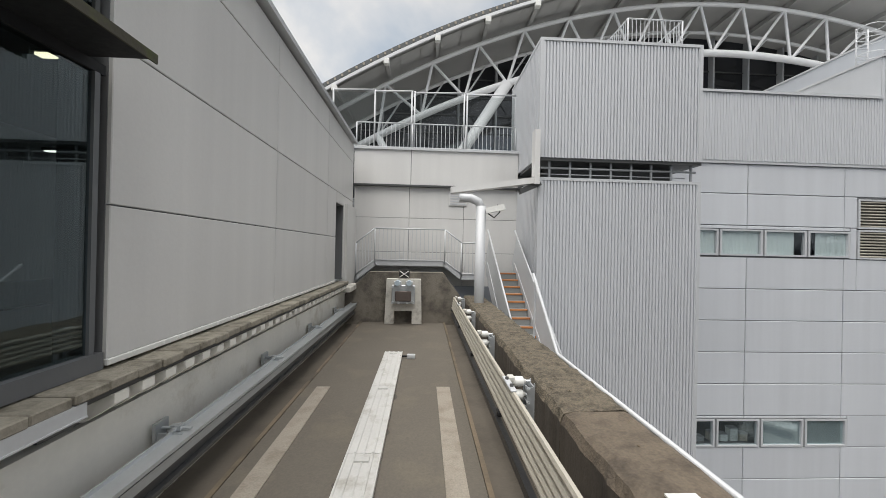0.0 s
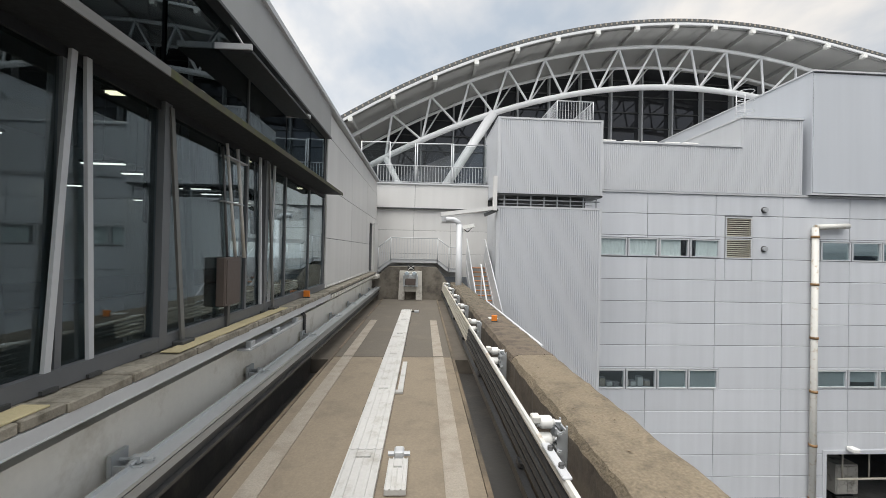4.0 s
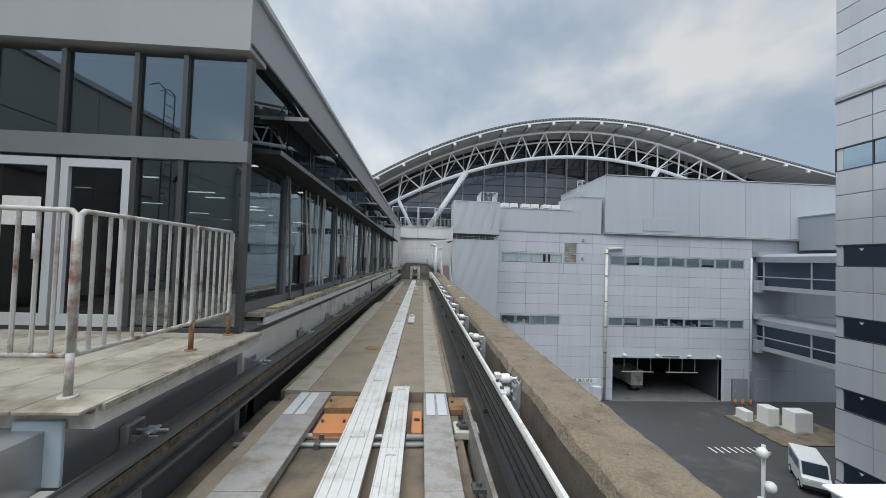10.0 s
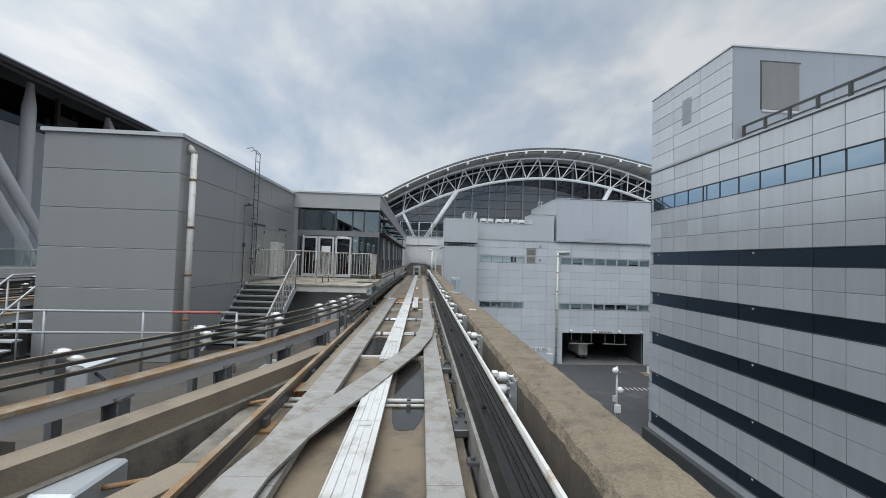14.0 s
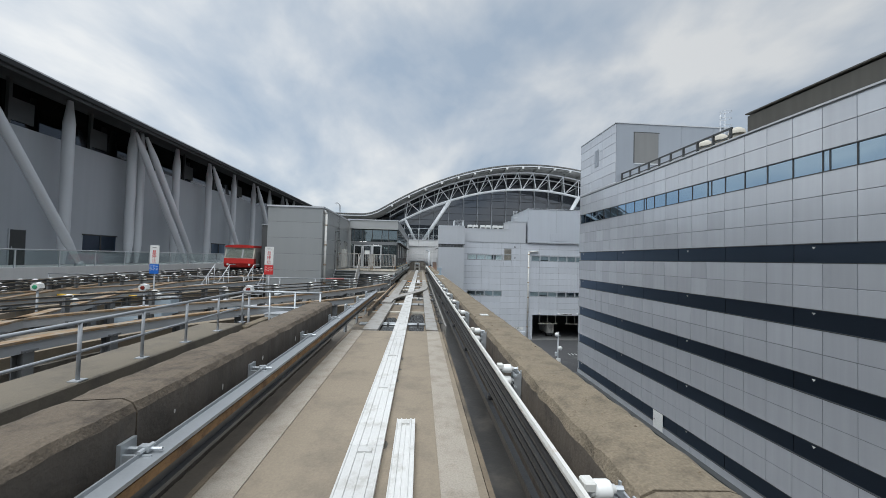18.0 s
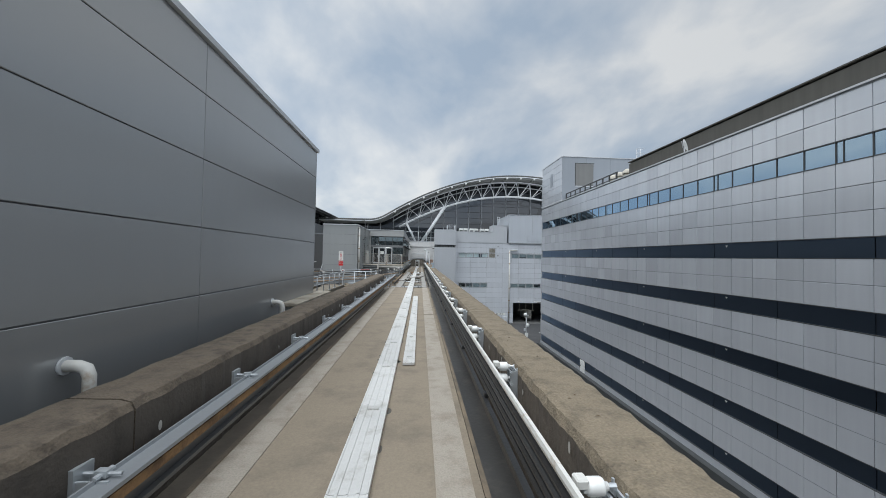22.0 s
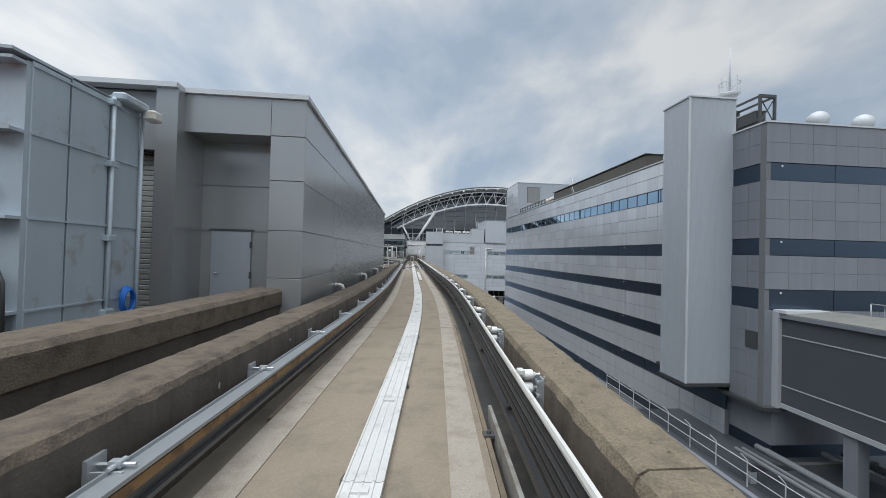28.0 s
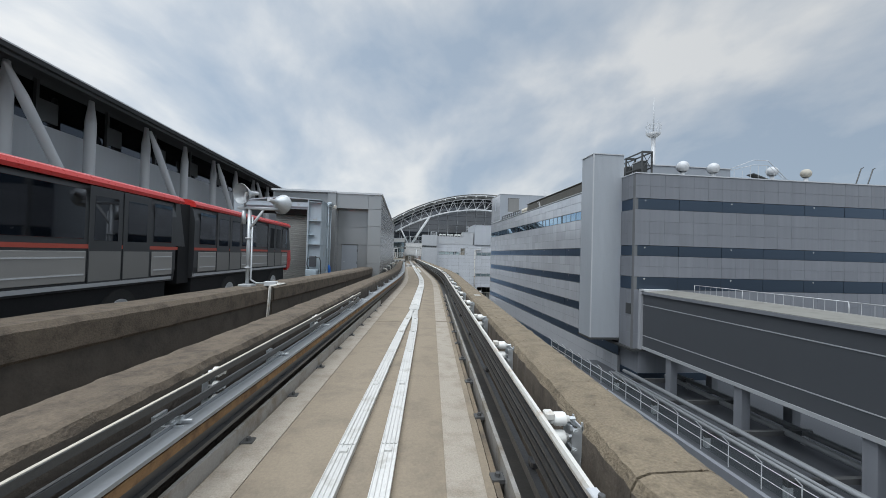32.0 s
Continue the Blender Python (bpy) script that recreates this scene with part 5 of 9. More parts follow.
part("hatch", Bv(24.3, 27.6, 13.02, 13.065, 5.85, 7.25, w_=0.01), M_PLANTCLAD, bl)
b2 = thing("side_block", "projecting pale clad block at the far side", "roof block", kind="structure")
part("body", B(42.0, 62, 9.5, 13.0, 4.3, 7.9), M_BLOCK, b2), part("coping", B(41.9, 62, 9.4, 13.0, 7.9, 8.0), M_BLOCK, b2)
# ladder cage and stair on the roof step
lc = thing("roof_ladder", "caged grey roof ladder above the parapet", "ladder")
for xx in (17.9, 18.4):
    part("stile", T((xx, 15.2, 9.2), (xx, 15.2, 11.4), 0.03), M_STEEL, lc)
for i in range(7):
    part("rung", T((17.9, 15.2, 9.4 + 0.3 * i), (18.4, 15.2, 9.4 + 0.3 * i), 0.018), M_STEEL, lc)
for z in (10.2, 10.8, 11.3):
    poly = [(18.15 + 0.42 * math.cos(a), 14.9 + 0.4 * math.sin(a), z) for a in [math.pi * 2 * i / 10 for i in range(11)]]
    part("hoop", poly_tube(bmesh.new(), poly, 0.018, 5), M_STEEL, lc)
# roof plant: fans and boxes
for i in range(6):
    x = 9.3 + i * 1.05 + (0.3 if i > 1 else 0) + (0.3 if i > 3 else 0)
    ac = thing("air_unit", "white rooftop air-conditioning unit", "air conditioner", "rooftop units")
    part("body", Bv(x, x + 0.9, 15.6, 16.6, 7.75, 8.62, w_=0.03), M_CERAM, ac), part("grille", B(x + 0.1, x + 0.8, 15.58, 15.6, 7.85, 8.2), M_DARK, ac)
    part("foot", B(x + 0.05, x + 0.85, 15.7, 16.5, 5.2, 7.76), M_STEEL, ac)

# cross wall at the end of the track
cw = thing("cross_wall", "pale panelled cross wall behind the track end", "wall", kind="structure")
part("wall", B(-1.75, 3.68, FY + 0.035, FY + 0.3, GROUND, 5.4), M_JOINT, cw)
clad(cw, "-y", FY + 0.035, -1.75, 3.65, [-1.5, 0.9, 2.0, 3.12, 4.15], 1.83, M_WALL)
part("band", B(-1.75, 3.62, FY - 0.12, FY + 0.3, 4.2, 5.32), M_WALL, cw), part("ledge", B(-1.8, 3.68, FY - 0.18, FY + 0.3, 5.32, 5.40), M_STEEL, cw)
part("band_joint", B(0.08, 0.1, FY - 0.125, FY - 0.12, 4.2, 5.32), M_JOINT, cw), part("drip", B(-1.75, 3.62, FY - 0.14, FY, 4.14, 4.2), M_DARK, cw)
vt = thing("wall_vent", "small square vent in the cross wall", "vent")
part("frame", Bv(1.35, 1.95, FY - 0.04, FY + 0.02, 3.55, 4.05, w_=0.01), M_WALL, vt)
for i in range(5):
    part("slat", B(1.4, 1.9, FY - 0.06, FY - 0.04, 3.6 + 0.085 * i, 3.64 + 0.085 * i), M_STEEL, vt)
railing("link_railing", "galvanised railing along the crossing walkway", [(-1.75, 13.5, 5.4), (0.1, 13.5, 5.4), (1.9, 13.5, 5.4), (3.6, 13.5, 5.4)], 0.9, 0.14)
mf = thing("mesh_screen", "tall see-through mesh screen on posts", "screen")
for a, b in ((-2.6, -1.2), (-1.2, 0.1), (0.1, 1.9), (1.9, 3.65)):
    part("mesh", B(a + 0.05, b - 0.05, 13.75, 13.76, 5.6, 7.4), G_MESH, mf)
    part("top_rail", T((a, 13.75, 7.45), (b, 13.75, 7.5), 0.03), M_STEEL, mf)
for a in (-2.6, -1.2, 0.05, 0.15, 1.85, 1.95, 3.65):
    part("post", T((a, 13.75, 5.3), (a, 13.75, 7.5), 0.03), M_STEEL, mf)
# humped stair over the track end, with railing
hs = thing("hump_stair", "grey steel bridge stair over the end of the track", "stairs")
prof = [(-1.75, 1.1), (-1.55, 1.18), (-0.97, 1.65), (1.22, 1.65), (1.75, 1.25), (2.35, 1.25)]
for a, b in zip(prof, prof[1:]):
    part("stringer", beam(bmesh.new(), (a[0], 12.75, a[1]), (b[0], 12.75, b[1]), 0.06, 0.16), M_STEEL, hs)
    part("deck", beam(bmesh.new(), (a[0], 13.05, a[1] - 0.05), (b[0], 13.05, b[1] - 0.05), 0.5, 0.05), M_DARK, hs)
railing("hump_railing", "grey picket railing following the bridge stair", [(p[0], 12.7, p[1]) for p in prof], 1.08, 0.13)
part("skirt", B(-1.75, 3.6, 13.28, 13.33, -1.0, 0.9), M_BLOCK, hs)
# pole with arm, loud-hailer and pipe
pc = thing("bracket_column", "pale round column with a cantilever arm", "column")
part("shaft", T((2.02, 10.6, -0.5), (2.02, 10.6, 3.25), 0.13, n=14), M_STEEL, pc)
part("elbow", poly_tube(bmesh.new(), [(2.02, 10.6, 3.2), (1.95, 10.6, 3.36), (1.75, 10.6, 3.45), (1.45, 10.6, 3.45)], 0.11, 12), M_STEEL, pc)
ca = thing("cable_duct", "pale boxed cable duct on a bracket", "duct")
part("duct", beam(bmesh.new(), (1.25, 10.9, 3.68), (3.6, 10.9, 4.02), 0.3, 0.16), M_WALL, ca)
part("duct_riser", beam(bmesh.new(), (3.52, 10.85, 3.9), (3.52, 10.85, 5.35), 0.14, 0.28, up=(0, 1, 0)), M_WALL, ca)
part("bracket", beam(bmesh.new(), (3.1, 10.9, 3.7), (3.65, 10.9, 3.95), 0.2, 0.14), M_DARK, ca)
hl = thing("loud_hailer", "small white camera housing under the arm", "camera")
part("body", beam(bmesh.new(), (2.15, 10.5, 3.12), (2.6, 10.35, 3.22), 0.14, 0.14), M_CERAM, hl), part("cable", poly_tube(bmesh.new(), [(2.2, 10.5, 3.05), (2.35, 10.5, 2.95), (2.5, 10.5, 3.1), (2.45, 10.6, 3.3)], 0.015, 5), M_BLACK, hl)
# stair descending beside the guideway
st = thing("orange_stair", "outdoor stair with terracotta nosings", "stairs")
sx0, sx1 = 2.62, 3.3
for i in range(15):
    y = 12.6 - 0.27 * i
    z = 1.42 - 0.18 * i
    part("step", B(sx0, sx1 + 0.1, y - 0.29, y, z - 0.2, z), M_STAIR, st), part("nosing", Bv(sx0, sx1 + 0.1, y - 0.31, y - 0.25, z - 0.035, z + 0.012, w_=0.008), M_ORANGE, st)
for xs in (sx0 - 0.04, sx1 + 0.14):
    part("stringer", beam(bmesh.new(), (xs, 12.7, 1.55), (xs, 8.4, -1.32), 0.05, 0.42), M_STEEL, st)
    part("handrail", poly_tube(bmesh.new(), [(xs, 12.7, 2.75), (xs, 8.4, -0.12)], 0.025), M_STEEL, st)
    part("side_sheet", beam(bmesh.new(), (xs, 12.7, 2.12), (xs, 8.4, -0.78), 0.02, 1.0), M_STEEL, st)
lr = thing("stair_railing", "long galvanised handrail beside the parapet", "railing")
part("rail", poly_tube(bmesh.new(), [(2.42, 7.2, 1.72), (2.42, 6.0, 0.70), (2.42, 0.9, 0.68)], 0.024), M_STEEL, lr)
for i in range(8):
    f = i / 11
    part("post", T((2.42, 7.1 - 9.6 * f, 1.6 if i == 0 else 0.66), (2.42, 7.1 - 9.6 * f, -0.9), 0.018, n=6), M_STEEL, lr)


# ---- terminal hall with the arched roof, far behind ----
def roof_z(x):
    """The hall's roof edge: an arch that runs out flat towards the wing."""
    u = x - 26.0
    if u >= 0:
        return 23.55 - 0.0085 * u * u if u < 12.4 else 22.24 - 0.21 * (u - 12.4)
    u = -u
    if u < 34:
        return 23.55 - 0.0094 * u * u
    s = min(u - 34, 4.63)
    return 12.68 - 0.639 * s + 0.069 * s * s


TRUSS_Y = 29.8


def chord_top(x):
    return 22.37 - 0.00985 * (x - 25.2) ** 2


def chord_low(x):
    return 18.43 - 0.00975 * (x - 24.9) ** 2


hall = thing("terminal_hall", "terminal hall with a wave-shaped roof and dark glass end wall", "terminal", kind="structure")
xs = [-30 + 1.5 * i for i in range(int(105 / 1.5) + 1)]
bm = bmesh.new()
rows_ = []
for x in xs:
    z = roof_z(x)
    rows_.append([bm.verts.new(p) for p in ((x, 28.0, z), (x, 28.0, z - 0.22), (x, 60, z - 0.25), (x, 60, z))])
for a, b in zip(rows_, rows_[1:]):
    for i in range(4):
        bm.faces.new((a[i], a[(i + 1) % 4], b[(i + 1) % 4], b[i]))
part("roof", bm, M_SOFFIT, hall)
bm = bmesh.new()
for a, b in zip(xs, xs[1:]):
    beam(bm, (a, 27.9, roof_z(a) + 0.1), (b, 27.9, roof_z(b) + 0.1), 0.25, 0.42)
part("roof_edge", bm, M_ROOFTOP, hall, "dark gutter edge")
bm = bmesh.new()
for a, b in zip(xs, xs[1:]):
    beam(bm, (a, 27.74, roof_z(a) - 0.20), (b, 27.74, roof_z(b) - 0.20), 0.12, 0.2)
part("eave_trim", bm, M_TUBE, hall)
bm = bmesh.new()
for i in range(210):
    x = -29.5 + 0.5 * i
    z = roof_z(x)
    beam(bm, (x, 27.72, z + 0.16), (x, 27.78, z + 0.16), 0.14, 0.16)
tagged(part("roof_seam_ends", bm, M_RUN, hall), kind="stuff")


def chord(f, r, x0, x1, n, y=TRUSS_Y):
    bm = bmesh.new()
    p = [(x0 + (x1 - x0) * i / n, y, f(x0 + (x1 - x0) * i / n)) for i in range(n + 1)]
    return poly_tube(bm, p, r, 10)


part("top_chord", chord(chord_top, 0.17, -7.5, 56, 40), M_TUBE, hall)
part("top_chord", chord(lambda x: chord_top(x) - 0.75, 0.14, -7.0, 55, 40, TRUSS_Y + 2.6), M_TUBE, hall)
part("bottom_chord", chord(chord_low, 0.27, -5, 52, 40), M_TUBE, hall)
# web of the truss: one zigzag in front, a thinner one behind, and ribs under the eave
for i in range(17):
    xb, xt = -3.16 + 3.32 * i, -2.65 + 3.57 * i
    top_p = (xt, TRUSS_Y, chord_top(xt))
    for x in (xb, xb + 3.32):
        if chord_top(xt) - chord_low(x) > 0.4:
            part("web_tube", T((x, TRUSS_Y, chord_low(x)), top_p, 0.11, n=8, cap=False), M_TUBE, hall)
    part("web_brace", T((xb, TRUSS_Y, chord_low(xb)), (xt + 1.0, TRUSS_Y + 2.6, chord_top(xt + 1.0) - 0.75), 0.08, n=6, cap=False), M_TUBE, hall)
for i in range(19):
    x = -6.0 + 3.62 * i
    part("eave_rib", beam(bmesh.new(), (x, 28.0, roof_z(x) - 0.44), (x + 0.1, 34.2, roof_z(x) - 0.62), 0.24, 0.36), M_SOFFIT, hall)
    part("rib_end", Bv(x - 0.2, x + 0.2, 27.5, 27.9, roof_z(x) - 0.74, roof_z(x) - 0.36, w_=0.03), M_CERAM, hall)
# soffit boards between the ribs
bm = bmesh.new()
for a, b in zip(xs, xs[1:]):
    for y0, y1 in ((28.1, 30.0), (30.04, 31.9), (31.94, 34.0)):
        za, zb = roof_z(a) - 0.33, roof_z(b) - 0.33
        v = [bm.verts.new(p) for p in ((a + 0.03, y0, za), (b - 0.03, y0, zb), (b - 0.03, y1, zb), (a + 0.03, y1, za))]
        bm.faces.new(v)
tagged(part("soffit_boards", bm, M_SOFFIT, hall), kind="stuff")
# struts
for p0, p1, r0, r1 in (((0.12, TRUSS_Y, 4.6), (6.8, TRUSS_Y, chord_low(6.8)), 0.38, 0.45), ((0.0, TRUSS_Y, 4.6), (-3.16, TRUSS_Y, chord_low(-3.16)), 0.26, 0.28), ((30, TRUSS_Y, 4.6), (36.7, TRUSS_Y, chord_low(36.7)), 0.38, 0.45)):
    part("strut", T(p0, p1, r0, r1, n=14), M_TUBE, hall)
# end wall: dark glass in bays with fins and transoms
gw = bmesh.new()
lo = [gw.verts.new((x, 36.0, 4.0)) for x in xs]
hi = [gw.verts.new((x, 36.0, roof_z(x) - 0.3)) for x in xs]
for i in range(len(xs) - 1):
    gw.faces.new((lo[i], lo[i + 1], hi[i + 1], hi[i]))
part("end_glass", gw, G_HALL, hall, "dark grey end wall glazing")
x = -21.0
while x < 62:
    part("fin", Bv(x - 0.09, x + 0.09, 35.3, 35.95, 4.6, roof_z(x) - 0.4, w_=0.02), M_STRUT, hall)
    x += 3.5
for z in (6.3, 8.0, 9.7, 11.4, 13.1, 14.8, 16.5, 18.2, 20.0, 21.8):
    reach = [x for x in xs if roof_z(x) - 0.6 > z]
    if reach:
        part("transom", B(max(reach[0], -23), min(reach[-1], 62), 35.8, 35.95, z - 0.04, z + 0.04), M_DARK, hall)
# dark backing added behind the glass, its colour gives the dim inside
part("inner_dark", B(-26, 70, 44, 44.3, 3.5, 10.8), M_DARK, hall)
part("podium", B(-26, 70, 28.9, 60, 3.0, 4.6), M_WALL, hall)
railing("hall_railing", "galvanised railing in front of the glass hall", [(-6, 29.1, 4.6), (-2, 29.1, 4.6), (2, 29.1, 4.6), (6, 29.1, 4.6), (10, 29.1, 4.6)], 1.2, 0.3)

# ---- wing along the far side of the yard, with slanted struts ----
wing = thing("wing_building", "long grey wing with clerestory windows and slanted columns", "terminal", kind="structure")
WX = -25.0
part("wall", B(WX - 0.4, WX, -140, 40, -2.0, 9.7), M_WING, wing)
part("upper_back", B(WX - 4.0, WX - 3.7, -140, 40, 9.7, 12.6), M_DARK, wing)
part("roof", prism(bmesh.new(), [(-21.6, 11.75), (-21.6, 12.0), (-26, 13.1), (-40, 14.5), (-40, 14.2), (-26, 12.75)], "y", -140, 40), M_EAVE, wing)
part("roof_edge", prism(bmesh.new(), [(-21.35, 11.7), (-21.35, 12.0), (-21.6, 12.15), (-26, 13.25), (-26, 13.15), (-21.6, 12.02), (-21.6, 11.7)], "y", -140, 40), M_EAVE, wing)
part("eave_trim", B(-21.75, -21.6, -140, 40, 11.55, 11.75), M_DARK, wing), part("drip_edge", B(-21.36, -21.33, -140, 40, 11.96, 12.04), M_STEEL, wing)
for i in range(32):
    y = -138.0 + 5.7 * i
    wn = part("clerestory_pane", B(WX - 0.25, WX - 0.2, y + 0.15, y + 5.55, 9.72, 12.3), G_HALL, wing)
    part("mullion", B(WX - 0.3, WX - 0.05, y - 0.1, y + 0.1, 9.7, 12.6), M_DARK, wing)
    part("transom_frame", B(WX - 0.28, WX - 0.1, y + 0.1, y + 1.5, 10.0, 11.4), M_DARK, wing)


def spindle(p0, p1, r):
    """A round column swelling at its middle, necked at both ends."""
    bm = bmesh.new()
    p0, p1 = Vector(p0), Vector(p1)
    f = [(0, 0.45), (0.05, 0.62), (0.14, 1.0), (0.86, 1.0), (0.95, 0.62), (1, 0.45)]
    for (a, ra), (b, rb_) in zip(f, f[1:]):
        tube(bm, p0.lerp(p1, a), p0.lerp(p1, b), r * ra, r * rb_, n=14, cap=False)
    return bm


for i in range(-17, 8):
    y = -21.3 + 5.7 * i
    part("column", spindle((-24.0, y, 0.95), (-24.0, y, 12.3), 0.34), M_COLUMN, wing)
    if i == 0:
        part("column", spindle((-24.0, y + 0.95, 0.95), (-24.0, y + 0.95, 12.3), 0.34), M_COLUMN, wing)
    if i % 2 == 0:
        for d in (0.0, 1.2) if i == 0 else (0.0,):
            part("slanted_strut", spindle((-22.4, y + 5.2 + d, 1.0), (-23.0, y - 1.1 + d, 11.7), 0.27), M_COLUMN, wing)
            part("shoe", T((-22.4, y + 5.2 + d, 0.9), (-22.4, y + 5.2 + d, 1.2), 0.32, 0.16, n=10), M_STRUT, wing)
for y in (-24.35, -7.0, -46.0):
    part("low_window", B(WX - 0.02, WX + 0.03, y, y + 3.0, 1.95, 3.1), G_BAND, wing)
    fr = bmesh.new()
    box(fr, WX, WX + 0.08, y - 0.1, y + 3.1, 1.85, 1.95), box(fr, WX, WX + 0.08, y - 0.1, y + 3.1, 3.1, 3.2), box(fr, WX, WX + 0.08, y + 1.45, y + 1.55, 1.95, 3.1)
    part("window_frame", fr, M_DARK, wing)
for y in (-29.4, -52.0):
    dr = thing("wing_door", "dark recessed service door in the wing wall", "door", "wing doors")
    part("leaf", B(WX - 0.01, WX + 0.03, y, y + 0.95, 0.93, 3.15), M_DARK, dr), part("frame", B(WX, WX + 0.06, y - 0.08, y, 0.93, 3.2), M_WING, dr), part("frame", B(WX, WX + 0.06, y + 0.95, y + 1.03, 0.93, 3.2), M_WING, dr), part("handle", T((WX + 0.06, y + 0.12, 1.95), (WX + 0.06, y + 0.12, 2.1), 0.02), M_STEEL, dr)
wk = thing("wing_walkway", "concrete walkway in front of the wing", "walkway", kind="structure")
part("slab", B(WX, -21.3, -140, 40, 0.22, 0.92), M_WALL, wk)
part("skirt", B(-21.5, -21.4, -140, 40, -1.0, 0.22), M_DARK, wk)
gb = thing("glass_balustrade", "clear glass balustrade with a slim steel rail", "balustrade")
for i in range(56):
    y = -120.0 + 2.5 * i
    part("pane", B(-21.43, -21.41, y + 0.03, y + 2.47, 0.95, 1.88), G_BALU, gb)
    part("post", B(-21.45, -21.39, y - 0.03, y + 0.03, 0.9, 1.92), M_STEEL, gb)
part("handrail", T((-21.42, -120, 1.93), (-21.42, 20, 1.93), 0.035), M_STEEL, gb)


# ---- office building beside the track ----
OX, OY0, OY1 = 20.15, -9.05, -66.0
office = thing("office_building", "panelled office building with dark ribbon windows", "building", kind="structure")
BANDS = [(2.3, 3.28), (-1.0, -0.02), (-4.3, -3.32), (-7.6, -6.62), (-10.9, -9.92)]
TOPWIN = (6.78, 7.85)
bh = [(OY1, OY0, a, b) for a, b in BANDS] + [(OY1, OY0, *TOPWIN)]
part("wall", wall_with_holes(bmesh.new(), "x", OX + 0.035, OX + 0.4, OY1, OY0, GROUND, 10.1, bh), M_JOINT, office)
part("end_wall", B(OX + 0.05, 60, OY0 - 0.3, OY0 - 0.02, GROUND, 10.1), M_OFFICE, office)
part("roof_slab", B(OX + 0.4, 60, OY1, OY0, 9.6, 9.9), M_SOFFIT, office)
part("coping", B(OX - 0.06, OX + 0.4, OY1, OY0, 10.1, 10.2), M_STEEL, office), part("coping_line", B(OX - 0.03, OX, OY1, OY0, 10.02, 10.06), M_JOINT, office)
# added dark wall behind the ribbon panes, the rooms' shade in its colour
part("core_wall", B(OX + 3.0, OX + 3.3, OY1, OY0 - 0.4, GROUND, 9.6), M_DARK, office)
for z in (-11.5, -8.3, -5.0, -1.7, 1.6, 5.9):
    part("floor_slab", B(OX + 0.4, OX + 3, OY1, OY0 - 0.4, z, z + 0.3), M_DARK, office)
# panel rows between the bands; the nearest ones single, the lowest joined
row_sets = [[7.85, 8.98, 10.1], [3.28, 4.45, 5.62, 6.78], [-0.02, 1.14, 2.3], [-3.32, -2.16, -1.0]]
PW = 1.47
NC = int((OY0 - OY1) / PW)
count = 0
far_bm = bmesh.new()
for rs in row_sets + [[-6.62, -5.46, -4.3], [-9.92, -8.76, -7.6], [GROUND, -10.9]]:
    for z0, z1 in zip(rs, rs[1:]):
        for i in range(NC + 1):
            y1 = OY0 - i * PW
            y0 = max(OY1, y1 - PW)
            if y1 - y0 < 0.1:
                continue
            if z0 > -2.5 and count < 300 and y1 - y0 > PW - 0.01:
                part("panel", panel_mesh("-x", PW, z1 - z0, M_OFFICE), None, office, at=Matrix.Translation((OX + 0.035, y0, z0)))
                count += 1
            else:
                box(far_bm, OX + 0.005, OX + 0.035, y0 + 0.014, y1 - 0.014, z0 + 0.012, z1 - 0.012)
tagged(part("lower_panels", far_bm, M_OFFICE, office), kind="stuff")
for a, b in BANDS:
    i = 0
    y = OY0
    while y > OY1 + 0.2:
        n = min(PW * 3, y - OY1)
        part("ribbon_pane", B(OX + 0.10, OX + 0.12, y - n + 0.02, y - 0.02, a + 0.03, b - 0.03), G_BAND, office)
        if i % 2 == 0:
            bm = prism(bmesh.new(), [(y - 1.0, b - 0.28), (y - 1.09, b - 0.16), (y - 0.91, b - 0.16)], "x", OX + 0.08, OX + 0.10)
            part("rescue_mark", bm, M_CERAM, office)
        y -= n
        i += 1
    part("band_sill", B(OX + 0.0, OX + 0.2, OY1, OY0, a - 0.01, a + 0.03), M_DARK, office), part("band_head", B(OX + 0.0, OX + 0.2, OY1, OY0, b - 0.03, b + 0.01), M_DARK, office)
for i in range(NC):
    y = OY0 - i * PW
    part("top_pane", B(OX + 0.06, OX + 0.08, y - PW + 0.03, y - 0.03, TOPWIN[0] + 0.03, TOPWIN[1] - 0.03), G_SKYWIN, office)
    part("mullion", B(OX + 0.03, OX + 0.1, y - 0.03, y + 0.03, *TOPWIN), M_DARK, office)
    if i % 5 == 4:
        part("mullion", B(OX + 0.03, OX + 0.1, y - 0.35, y - 0.30, *TOPWIN), M_DARK, office)
part("top_sill", B(OX - 0.01, OX + 0.2, OY1, OY0, TOPWIN[0] - 0.02, TOPWIN[0] + 0.03), M_DARK, office), part("top_head", B(OX - 0.01, OX + 0.2, OY1, OY0, TOPWIN[1] - 0.03, TOPWIN[1] + 0.02), M_DARK, office)

ph = thing("roof_penthouse", "tall grey clad penthouse on the office roof", "roof block", kind="structure")
part("body", B(OX + 0.035, 34.0, -17.4, OY0 - 0.02, 10.25, 16.4), M_JOINT, ph)
clad(ph, "-x", OX + 0.035, -17.4, OY0 - 0.02, [10.35, 11.4, 12.42, 13.43, 14.44, 15.45, 16.4], 2.8, M_OFFICE)
clad(ph, "-y", -17.4, OX + 0.035, 34.0, [10.3, 16.4], 3.4, M_BLOCK)
part("coping", B(OX - 0.05, 34.1, -17.5, OY0, 16.4, 16.5), M_STEEL, ph), part("drip", B(OX - 0.08, OX + 0.04, -17.5, OY0, 10.2, 10.34), M_STEEL, ph)
